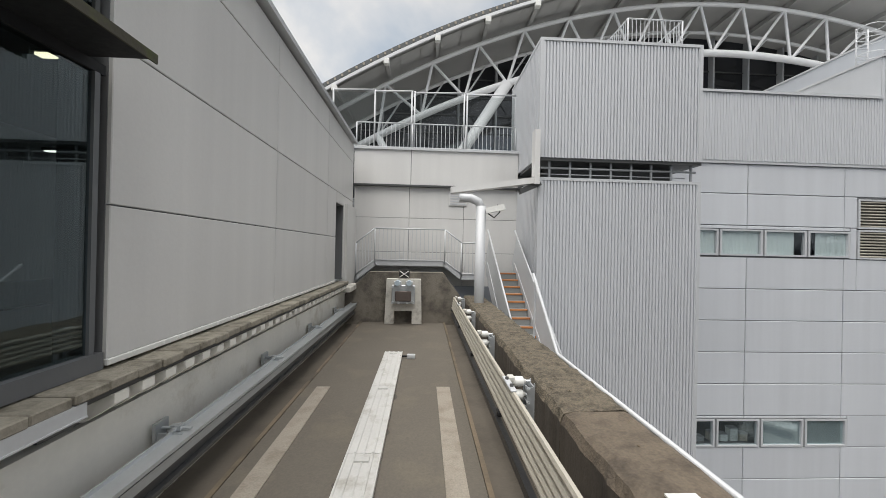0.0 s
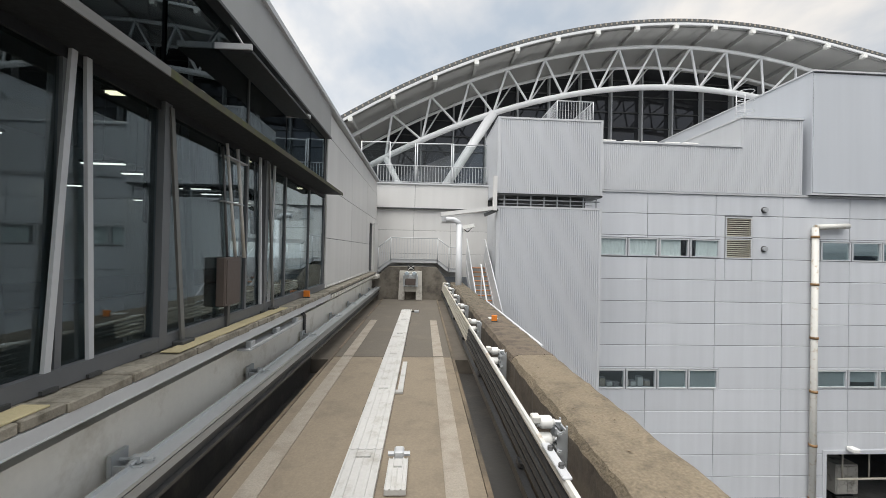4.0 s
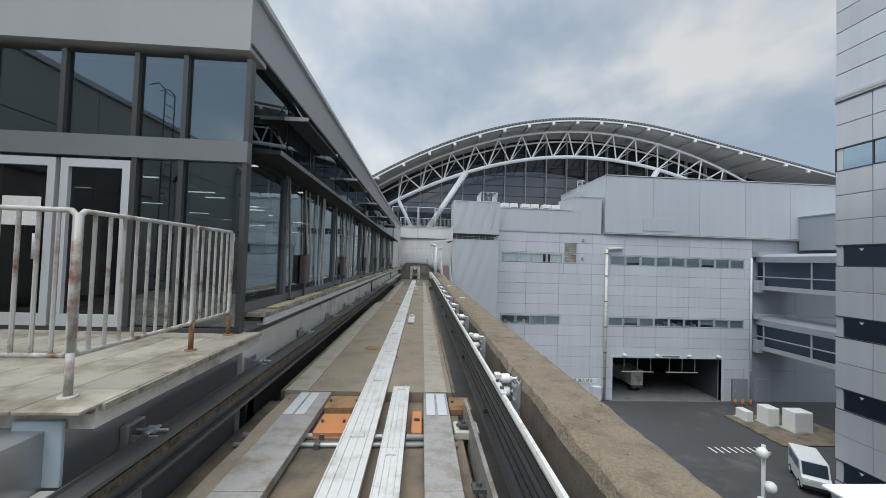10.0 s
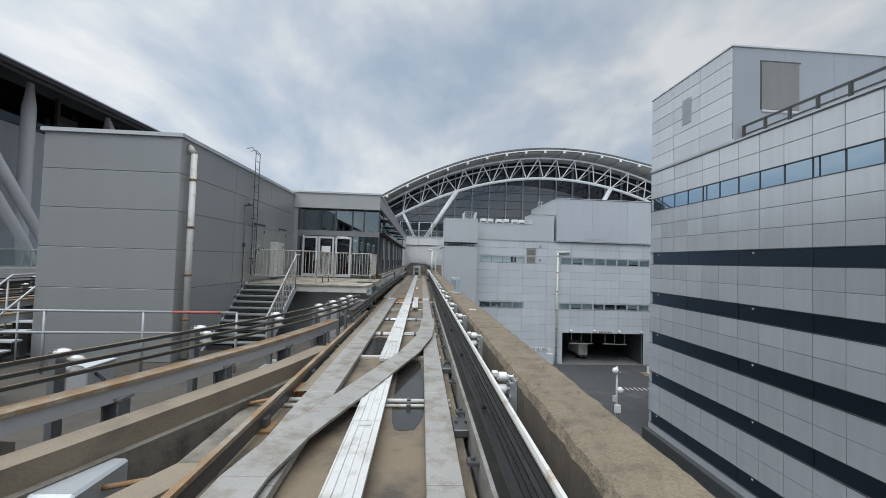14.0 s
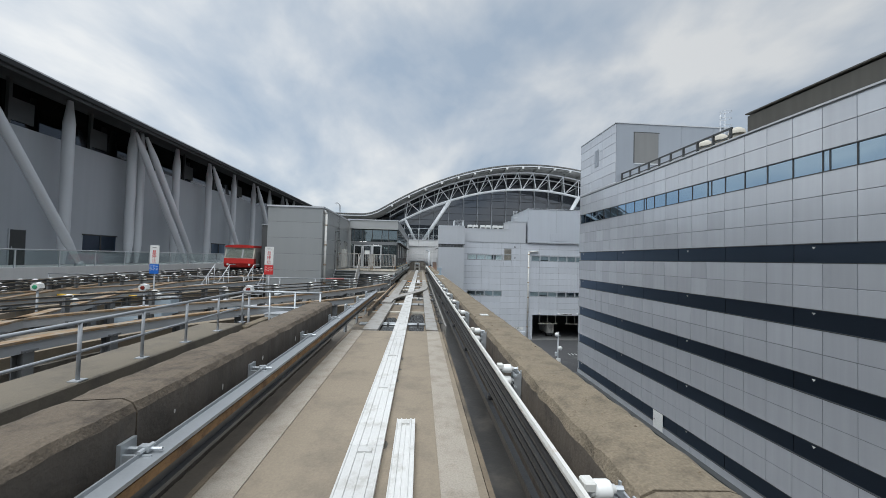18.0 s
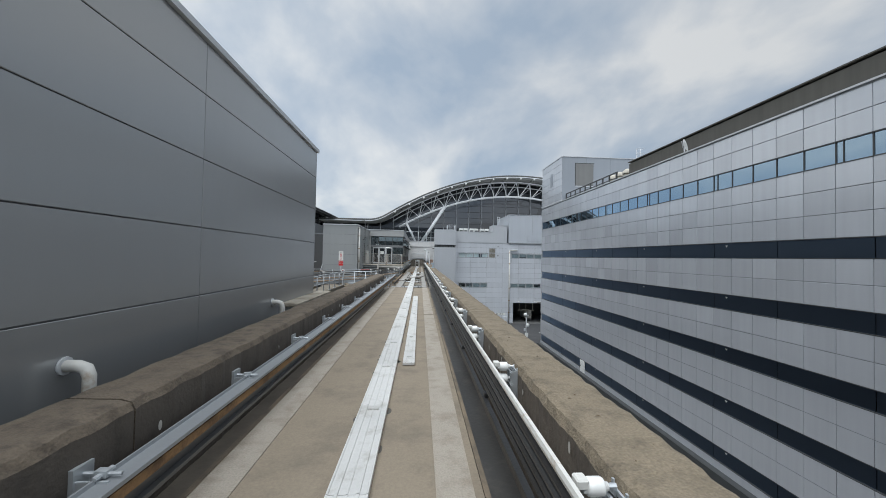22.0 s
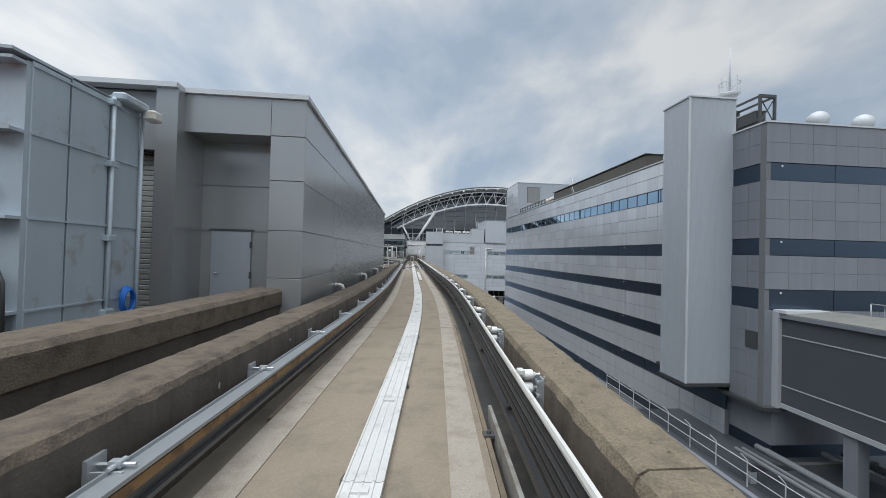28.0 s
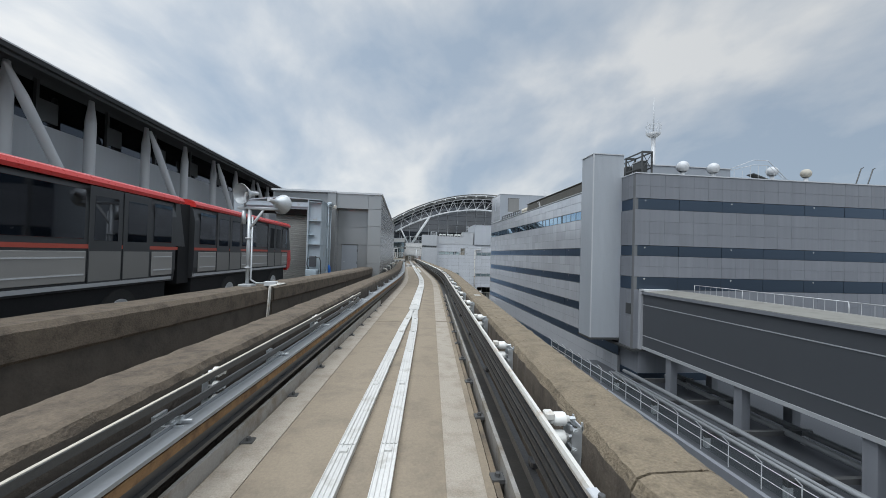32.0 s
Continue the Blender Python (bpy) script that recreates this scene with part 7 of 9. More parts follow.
for yy in (-0.3, 0.45, 1.2):
    part("hanger", Bv(-1.45, -1.38, yy - 0.05, yy + 0.05, 0.955, 1.03, w_=0.006), M_GALV, dtr)
# glass front
gf = thing("glass_front", "dark tinted station glazing in bronze frames", "glazing", kind="structure")
part("bottom_frame", B(SX - 0.06, SX + 0.06, -20.74, 3.68, 1.225, 1.34), M_FRAME, gf), part("top_frame", B(SX - 0.05, SX + 0.03, -20.74, 3.68, 3.24, 3.31), M_BLACK, gf)
ym = [3.62, 2.58, 1.35, 0.05, -1.46, -2.33, -3.6, -4.6, -5.61, -6.9, -8.24, -9.55, -10.6, -11.75, -12.86, -14.2, -15.80, -16.9, -18.0, -19.26, -20.72]
for k, (a, b) in enumerate(zip(ym, ym[1:])):
    part("pane", B(SX - 0.008, SX + 0.008, b + 0.02, a - 0.02, 1.34, 3.24), G_STATION, gf)
    part("upper_pane", B(SX - 0.008, SX + 0.008, b + 0.03, a - 0.03, 3.40, 4.58), G_UPPER, gf)
for k, a in enumerate(ym):
    part("mullion", B(SX - 0.06, SX + 0.03, a - 0.021, a + 0.021, 1.34, 3.24), M_FRAME, gf)
    if k % 3 == 0:
        part("upper_mullion", B(SX - 0.06, SX + 0.02, a - 0.018, a + 0.018, 3.40, 4.58), M_DARK, gf)
lg = thing("rain_ledge", "long dark bronze rain ledge over the platform edge", "ledge", kind="structure")
part("ledge", prism(bmesh.new(), [(SX - 0.1, 3.31), (SX + 0.42, 3.31), (SX + 0.42, 3.355), (SX + 0.36, 3.36), (SX - 0.1, 3.40)], "y", -20.6, 3.55), M_BLACK, lg)
part("lip", B(SX + 0.42, SX + 0.432, -20.6, -2.0, 3.30, 3.362), M_PROP, lg, "grey metal drip edge"), part("lip", B(SX + 0.42, SX + 0.432, -2.0, 3.6, 3.30, 3.362), M_MOSS, lg, "mossy brown drip edge")
for k in range(40):
    yk = 3.35 - 0.61 * k
    if k % 2:
        continue
    part("clip", Bv(SX + 0.36, SX + 0.385, yk - 0.03, yk + 0.03, 3.355, 3.40, w_=0.004), M_STRUT, lg)
for k, (y0, y1) in enumerate(((-14.8, -12.9), (-10.2, -8.1), (-5.3, -3.3), (-0.7, 1.3), (-19.4, -17.3))):
    vn = thing("vent_flap", "top-hung vent window standing open", "window", "open vent windows")
    part("sash", beam(bmesh.new(), (SX + 0.06, y0, 4.22), (SX + 0.06, y1, 4.22), 0.66, 0.025, up=(0.12, 0, 1)), M_DARK, vn)
    part("edge", B(SX - 0.27, SX + 0.39, y0 - 0.02, y0, 4.19, 4.25), M_STEEL, vn), part("edge", B(SX - 0.27, SX + 0.39, y1, y1 + 0.02, 4.19, 4.25), M_STEEL, vn)
    for yy in (y0 + 0.2, y1 - 0.2):
        part("stay", T((SX + 0.28, yy, 4.22), (SX + 0.05, yy, 4.58), 0.012, n=6), M_STRUT, vn)
# props and posts along the glass
for k in range(7):
    yb = (-19.26, -15.80, -11.75, -8.24, -4.6, -1.46, 0.55)[k]
    bay = thing("glass_prop", "bronze mullion with a slanted prop on the glass front", "prop", "glass front props")
    part("mullion", B(SX - 0.064, SX + 0.064, yb - 0.045, yb + 0.045, 1.23, 3.31), M_FRAME, bay)
    part("prop", beam(bmesh.new(), (SX + 0.07, yb + 0.02, 3.28), (SX + 0.09, yb + 0.21, 1.26), 0.025, 0.04), M_PROP, bay)
    part("shoe", Bv(SX + 0.03, SX + 0.15, yb + 0.12, yb + 0.30, 1.225, 1.265, w_=0.008), M_DARK, bay)
    bd = thing("hanging_board", "long dark rounded board hanging behind the glass", "board", "hanging boards")
    part("board", bevelled(B(SX - 0.22, SX - 0.17, yb + 0.10, yb + 0.30, 2.3, 4.55), 0.02), M_BLACK, bd), part("edge", B(SX - 0.17, SX - 0.16, yb + 0.27, yb + 0.29, 2.4, 4.55), M_DARK, bd)
    yc = yb + 1.02
    if k == 6:
        continue
    cb = thing("platform_cabinet", "brown metal cabinet on a post by the glass", "cabinet", "platform cabinets")
    part("body", Bv(SX + 0.02, SX + 0.12, yc - 0.17, yc + 0.17, 1.46, 1.99, w_=0.012), M_BROWNBOX, cb), part("post", B(SX + 0.05, SX + 0.09, yc - 0.04, yc + 0.01, 1.22, 1.47), M_STRUT2, cb), part("door", B(SX + 0.12, SX + 0.127, yc - 0.14, yc + 0.13, 1.49, 1.96), M_BROWNBOX, cb), part("side_duct", B(SX + 0.02, SX + 0.08, yc + 0.18, yc + 0.27, 1.47, 2.0), M_DARK, cb)
    tp = thing("twin_posts", "pair of pale slanted tubes along the glass", "post", "twin posts")
    part("tube", T((SX + 0.07, yc + 0.14, 1.98), (SX + 0.05, yc - 0.06, 3.25), 0.017), M_PIPEW, tp), part("tube", T((SX + 0.07, yc + 0.35, 1.98), (SX + 0.05, yc + 0.17, 3.25), 0.02), M_PIPEW, tp), part("tube", T((SX + 0.03, yc + 0.04, 1.98), (SX + 0.03, yc - 0.11, 3.2), 0.014), M_STRUT2, tp)
    part("clip", B(SX - 0.01, SX + 0.08, yc - 0.1, yc + 0.3, 2.60, 2.615), M_STRUT, tp), part("clip", B(SX - 0.01, SX + 0.08, yc - 0.1, yc + 0.36, 3.10, 3.115), M_STRUT, tp)
    for d0, d1 in ((1.92, 1.82), (2.18, 2.30), (2.48, 2.40), (2.94, 2.94)):
        if yb + d0 < 3.2 and k < 5 or d0 < 2.3:
            sp_ = thing("slanted_post", "slim slanted steel post at the glass", "post", "slanted posts")
            part("post", beam(bmesh.new(), (SX + 0.04, yb + d0, 1.24), (SX + 0.04, yb + d1, 3.31), 0.025, 0.04), M_STEEL, sp_), part("foot", B(SX, SX + 0.08, yb + d0 - 0.05, yb + d0 + 0.05, 1.225, 1.25), M_DARK, sp_)
for k in range(8):
    yk = 1.0 - 2.68 * k
    vs = thing("slanted_post", "pair of slanted pale steel posts inside the station", "post", "slanted posts")
    part("post", T((-3.1, yk - 0.35, 1.19), (-3.1, yk - 0.05, 4.35), 0.05), M_PIPEW, vs), part("post", T((-3.1, yk + 0.38, 1.19), (-3.1, yk + 0.06, 4.35), 0.05), M_STRUT, vs)
for k in range(11):
    for x0, x1, dy in ((-2.35, -2.0, 0.0), (-5.3, -4.6, 0.55), (-5.3, -4.8, 1.41), (-8.3, -7.6, 0.6)):
        yk = -19.1 + 2.56 * k + dy
        sl = thing("strip_lamp", "slim lit strip hung across the station platform", "lamp", "station strip lamps")
        part("tube", B(x0, x1, yk - 0.03, yk + 0.03, 3.48, 3.50), E_LAMP if x0 > -4 else E_WLAMP, sl), part("housing", B(x0 - 0.02, x1 + 0.02, yk - 0.045, yk + 0.045, 3.50, 3.54), M_DARK, sl), part("hanger", T(((x0 + x1) / 2, yk, 3.54), ((x0 + x1) / 2, yk, 4.6), 0.008, n=5), M_DARK, sl)
for k in range(4):
    yk = 0.5 - 5.3 * k
    wb = thing("wall_board", "pale notice panel on the station's inner wall", "board", "inner wall boards")
    part("board", Bv(-8.38, -8.32, yk - 1.1, yk + 1.1, 2.0, 3.3, w_=0.02), M_INTER, wb), part("frame", B(-8.39, -8.35, yk - 1.16, yk + 1.16, 1.94, 3.36), M_DARK, wb)
# second track inside the station: flat dark sheet painted as the shaded pit
part("pit", B(-8.3, -4.8, -20.3, 12.2, 1.19, 1.22), M_DARK, pf)

# entrance front facing down the track
ef = thing("entrance_front", "glazed station end with three steel-framed doors", "glazing", kind="structure")
EY = -20.80
part("pier", B(-6.0, -5.62, EY - 0.05, EY + 0.3, 1.0, 5.3), M_HUT, ef)
part("transom", B(-5.6, -1.56, EY - 0.07, EY + 0.05, 3.12, 3.38), M_POST, ef), part("bottom", B(-5.6, -1.56, EY - 0.05, EY + 0.05, 0.95, 1.06), M_DARK, ef)
for x in (-5.6, -5.35, -4.63, -3.78, -2.93, -2.35, -1.59):
    part("mullion", B(x - 0.03, x + 0.03, EY - 0.06, EY + 0.06, 3.38, 4.42), M_DARK, ef)
for a, b in ((-5.57, -5.38), (-5.32, -4.66), (-4.6, -3.81), (-3.75, -2.96), (-2.9, -2.38), (-2.32, -1.62)):
    part("upper_pane", B(a, b, EY - 0.008, EY + 0.008, 3.40, 4.40), G_FRONT, ef)
for a, b in ((-5.57, -5.42), (-2.88, -2.38), (-2.32, -1.62)):
    part("pane", B(a, b, EY - 0.008, EY + 0.008, 1.08, 3.12), G_FRONT, ef)
for x in (-5.4, -2.9, -2.35, -1.59):
    part("low_mullion", B(x - 0.03, x + 0.03, EY - 0.06, EY + 0.06, 1.06, 3.12), M_DARK, ef)
for a, b in ((-5.36, -4.62), (-4.58, -3.8), (-3.74, -2.94)):
    dr = thing("glass_door", "steel-framed glass door with a pale frame", "door", "entrance doors")
    fr_ = bmesh.new()
    box(fr_, a, a + 0.09, EY - 0.06, EY + 0.04, 1.06, 3.08), box(fr_, b - 0.09, b, EY - 0.06, EY + 0.04, 1.06, 3.08), box(fr_, a + 0.09, b - 0.09, EY - 0.06, EY + 0.04, 2.98, 3.08), box(fr_, a + 0.09, b - 0.09, EY - 0.06, EY + 0.04, 1.06, 1.2)
    part("frame", fr_, M_STEEL, dr), part("pane", B(a + 0.09, b - 0.09, EY - 0.012, EY + 0.004, 1.2, 2.98), G_DARK, dr), part("handle", T((b - 0.13, EY - 0.12, 1.85), (b - 0.13, EY - 0.12, 2.15), 0.018), M_STEEL, dr)
nb = thing("door_notice", "white notice sheet on the entrance door", "notice")
part("sheet", B(-4.42, -3.98, EY - 0.02, EY - 0.015, 2.25, 2.6), M_CERAM, nb)

# terrace with railing
te = thing("terrace", "stained tiled terrace by the station entrance", "terrace", kind="structure")
part("slab", B(-5.8, -2.2, -25.6, -20.65, 0.85, 0.985), M_PALECONC, te), part("slab", B(-2.2, -1.40, -25.6, -23.95, 0.85, 0.985), M_PALECONC, te), part("slab", B(-2.2, -1.40, -23.05, -20.65, 0.85, 0.985), M_PALECONC, te), part("slab_edge", B(-5.8, -1.4, -25.72, -25.6, 0.74, 0.952), M_PALECONC, te)
tm = {}
for i in range(11):
    for j in range(12):
        x0, y0 = -5.78 + 0.4 * i, -25.66 + 0.412 * j
        if x0 > -2.3 and -24.1 < y0 < -23.2:
            continue
        if "t" not in tm:
            tm["t"] = mesh_of(Bv(0.004, 0.396, 0.004, 0.408, 0, 0.022, w_=0.004), M_TERR, "tile")
        part("tile", tm["t"], None, te, at=Matrix.Translation((x0, y0, 0.985)))
for i in range(15):
    part("rim_tile", B(-5.78 + 0.29 * i, -5.5 + 0.29 * i, -25.76, -25.70, 0.955, 1.0), M_EDGE, te)
for i in range(17):
    y = -25.68 + 0.295 * i
    if not -24.2 < y < -23.05:
        part("rim_tile", B(-1.40, -1.36, y, y + 0.285, 0.955, 1.0), M_EDGE, te)
for i in range(3):
    part("rim_tile", B(-2.2 + 0.27 * i, -1.94 + 0.27 * i, -23.08, -23.05, 0.955, 1.0), M_EDGE, te)
part("drain_grate", B(-1.95, -1.72, -24.42, -24.3, 1.006, 1.014), M_DARK, te)
part("under_wall", B(-5.8, -1.66, -25.1, -20.65, -0.9, 0.85), M_SHED, te)
TR = [(-5.75, -25.4), (-4.19, -25.35), (-3.41, -25.3), (-3.35, -24.5), (-3.32, -23.68), (-3.24, -23.0), (-1.66, -22.95), (-1.64, -21.68), (-1.66, -20.92)]
tra = thing("terrace_railing", "white painted rusty picket railing on the terrace", "railing")
PICK_T = mesh_of(tube(bmesh.new(), (0, 0, 0.28), (0, 0, 1.24), 0.013, n=6, cap=False), M_RUSTRAIL, "picket")
for k, (a, b) in enumerate(zip(TR, TR[1:])):
    a, b = Vector((*a, 1.0)), Vector((*b, 1.0))
    d = (b - a).normalized() * 0.05
    lo, hi = Vector((0, 0, 0.28)), Vector((0, 0, 1.245))
    up = Vector((0, 0, 0.03))
    ring = [a + d * 0.3 + lo * 2, a + d * 0.3 + hi - up, a + d * 0.9 + hi, b - d * 0.9 + hi, b - d * 0.3 + hi - up, b - d * 0.3 + lo + up, b - d * 0.9 + lo, a + d * 0.9 + lo, a + d * 0.3 + lo + up, a + d * 0.3 + lo * 2]
    part("panel_frame", poly_tube(bmesh.new(), ring, 0.019, 8), M_RUSTRAIL, tra)
    n = max(1, round((b - a).length / 0.125))
    for m in range(1, n):
        part("picket", PICK_T, None, tra, at=Matrix.Translation(a.lerp(b, m / n)))
for k, p in enumerate(TR):
    rusty = k in (3, 4, 7, 8)
    part("leg", T((p[0], p[1], 1.0), (p[0], p[1], 1.30), 0.024), M_RUST if rusty else M_RUSTRAIL, tra, "rusted leg" if rusty else ""), part("post", T((p[0], p[1], 1.30), (p[0], p[1], 2.23), 0.022), M_RUSTRAIL, tra), part("foot", T((p[0], p[1], 1.0), (p[0], p[1], 1.02), 0.055, n=12), M_RUST if rusty else M_RUSTRAIL, tra)
sbx = thing("edge_box", "pale blue box hung on the terrace edge", "box")
part("body", Bv(-1.86, -1.56, -23.09, -23.06, 0.5, 0.91, w_=0.006), M_BLUEBOX, sbx), part("tray", Bv(-1.655, -1.45, -23.95, -23.1, 0.34, 0.5, w_=0.01), M_PALECONC, sbx)

# hut with stairs
hut = thing("hut", "grey clad equipment hut beside the terrace", "hut", kind="structure")
HX0, HX1, HY0, HY1 = -9.3, -5.84, -29.65, -20.75
part("body", B(HX0, HX1 - 0.03, HY0 + 0.03, HY1, -0.9, 5.1), M_JOINT, hut)
clad(hut, "-y", HY0 + 0.03, HX0, HX1 - 0.0, [-0.85, 1.05, 2.1, 3.13, 4.14, 5.1], 3.46, M_HUT)
clad(hut, "+x", HX1 - 0.03, HY0, HY1, [-0.85, 1.05, 2.1, 3.13, 4.14, 5.1], 2.97, M_HUT)
part("coping", B(HX0 - 0.05, HX1 + 0.06, HY0 - 0.06, HY1, 5.1, 5.2), M_STEEL, hut)
dp = thing("downpipe", "pale rainwater pipe at the hut's corner", "downpipe")
part("pipe", T((-5.70, HY0 + 0.32, -0.8), (-5.70, HY0 + 0.32, 4.75), 0.08, n=12), M_PIPEW, dp), part("elbow", T((-5.70, HY0 + 0.32, 4.75), (-5.85, HY0 + 0.32, 4.95), 0.09), M_PIPEW, dp)
for z in (0.2, 1.4, 2.7, 4.0):
    part("collar", T((-5.70, HY0 + 0.32, z), (-5.70, HY0 + 0.32, z + 0.06), 0.1), M_RUST, dp)
for a, b in ((-25.15, -24.35), (-22.7, -21.98)):
    d = thing("hut_door", "flush grey steel door in the hut wall", "door", "hut doors")
    part("leaf", B(HX1, HX1 + 0.04, a, b, 1.15, 3.2), M_SHUTTER, d), part("frame", B(HX1, HX1 + 0.06, a - 0.05, b + 0.05, 3.2, 3.26), M_DARK, d)
    for z in (1.5, 2.2, 2.9):
        part("hinge", B(HX1 + 0.04, HX1 + 0.06, b - 0.04, b, z, z + 0.14), M_DARK, d)
    part("handle", T((HX1 + 0.08, a + 0.1, 2.0), (HX1 + 0.08, a + 0.1, 2.12), 0.02), M_STEEL, d)
xs_ = thing("exit_plate", "small green exit plate on the hut door", "sign")
part("plate", B(HX1 + 0.042, HX1 + 0.05, -24.9, -24.7, 2.1, 2.42), M_CERAM, xs_), part("pictogram", B(HX1 + 0.05, HX1 + 0.053, -24.87, -24.73, 2.14, 2.38), M_GREENSIGN, xs_)
cb = thing("meter_cabinet", "white double-door meter cabinet on the hut wall", "cabinet")
part("body", Bv(HX1, HX1 + 0.28, -23.6, -22.75, 1.12, 2.6, w_=0.015), M_PIPEW, cb)
part("door", B(HX1 + 0.28, HX1 + 0.295, -23.55, -23.2, 1.2, 2.55), M_PIPEW, cb), part("door", B(HX1 + 0.28, HX1 + 0.295, -23.16, -22.8, 1.2, 2.2), M_PIPEW, cb), part("door", B(HX1 + 0.28, HX1 + 0.295, -23.16, -22.8, 2.25, 2.55), M_PIPEW, cb)
part("dial", T((HX1 + 0.29, -22.98, 2.4), (HX1 + 0.31, -22.98, 2.4), 0.05), M_INK, cb)
ld = thing("hut_ladder", "slim dark grey wall ladder with hooked top", "ladder")
for y in (-25.65, -25.3):
    part("stile", poly_tube(bmesh.new(), [(HX1 + 0.15, y, 1.3), (HX1 + 0.15, y, 5.9), (HX1 + 0.0, y, 6.05), (HX1 - 0.2, y, 6.0)], 0.015, 6), M_STRUT2, ld)
for i in range(16):
    part("rung", T((HX1 + 0.15, -25.65, 1.5 + 0.29 * i), (HX1 + 0.15, -25.3, 1.5 + 0.29 * i), 0.01, n=6), M_STRUT2, ld)
for z in (1.9, 3.4, 4.6):
    part("bracket", T((HX1, -25.47, z), (HX1 + 0.15, -25.47, z), 0.015, n=6), M_STRUT2, ld)
fl = thing("wall_lamp", "dark grey flood lamp with conduit on the hut wall", "lamp")
part("head", dome(bmesh.new(), (HX1 + 0.18, -25.95, 3.85), 0.11, n=12, m=5, z0=-0.3), M_STRUT2, fl), part("arm", T((HX1, -26.02, 3.8), (HX1 + 0.17, -25.95, 3.86), 0.03), M_STRUT2, fl)
part("conduit", T((HX1 + 0.03, -26.02, 1.0), (HX1 + 0.03, -26.02, 3.8), 0.013), M_STRUT2, fl), part("switch_box", Bv(HX1, HX1 + 0.08, -26.07, -25.97, 2.3, 2.45, w_=0.01), M_STRUT2, fl)
ss = thing("hut_stairs", "grey steel stairs down from the terrace", "stairs")
for i in range(10):
    y = -25.75 - 0.245 * i
    z = 0.98 - 0.178 * i
    part("tread", Bv(-5.8, -4.05 + 0.55 * 0, y - 0.27, y, z - 0.05, z, w_=0.006), M_STAIR, ss), part("riser", B(-5.8, -4.05, y - 0.02, y, z - 0.178, z - 0.05), M_STAIR, ss)
for x in (-5.79, -4.02):
    part("stringer", beam(bmesh.new(), (x, -25.6, 0.95), (x, -28.3, -0.95), 0.05, 0.26), M_STEEL, ss)
hr = thing("stair_handrail", "white tubular handrail with rust spots on the stairs", "railing")
part("rail", poly_tube(bmesh.new(), [(-4.0, -25.4, 2.1), (-4.0, -25.8, 2.08), (-4.0, -28.2, 0.2), (-4.0, -28.25, 0.0)], 0.03), M_RUSTRAIL, hr)
for i in range(18):
    f = i / 17
    part("picket", T((-4.0, -25.8 - 2.4 * f, 1.0 - 1.75 * f), (-4.0, -25.8 - 2.4 * f, 2.06 - 1.85 * f), 0.012, n=5), M_RUSTRAIL, hr)
for f in (0, 0.5, 1):
    part("post", T((-4.0, -25.8 - 2.4 * f, 0.85 - 1.75 * f), (-4.0, -25.8 - 2.4 * f, 2.06 - 1.85 * f), 0.026), M_RUSTRAIL, hr)

# ---- yard with the diverging tracks ----
yard = thing("yard_deck", "brown concrete yard deck between the tracks", "deck", kind="structure")
part("deck", B(-21.5, -2.1, -56.3, -25.4, -1.2, -0.85), M_YARD, yard), part("deck", B(-21.5, -9.4, -25.4, 40, -1.2, -0.85), M_YARD, yard), part("girder_side", B(-2.12, -1.76, -44.6, -25.4, -1.4, -0.40), M_CONCS, yard)
part("deck", B(-21.5, -9.0, -140, -56.3, -1.2, -0.85), M_YARD, yard)


def div(y):
    """Middle of the diverging track: leaves the main line at the switch, runs on beside it."""
    ys = (-26.0, -28.5, -30.5, -32.5, -34.0, -36.0, -37.5, -39.3, -40.7, -42.3, -44.0, -46.0, -48.5)
    xs = (0.0, -0.17, -0.5, -1.05, -1.6, -2.4, -3.1, -4.25, -5.3, -6.45, -7.4, -8.05, -8.3)
    if y >= ys[0]:
        return 0.0
    for a, b, p, q in zip(ys, ys[1:], xs, xs[1:]):
        if y >= b:
            return p + (q - p) * (a - y) / (a - b)
    return xs[-1]


def third(y):
    s = min(1.0, max(0.0, (-30.0 - y) / 24.0))
    return -14.6 + 6.4 * (s * s * (3 - 2 * s))


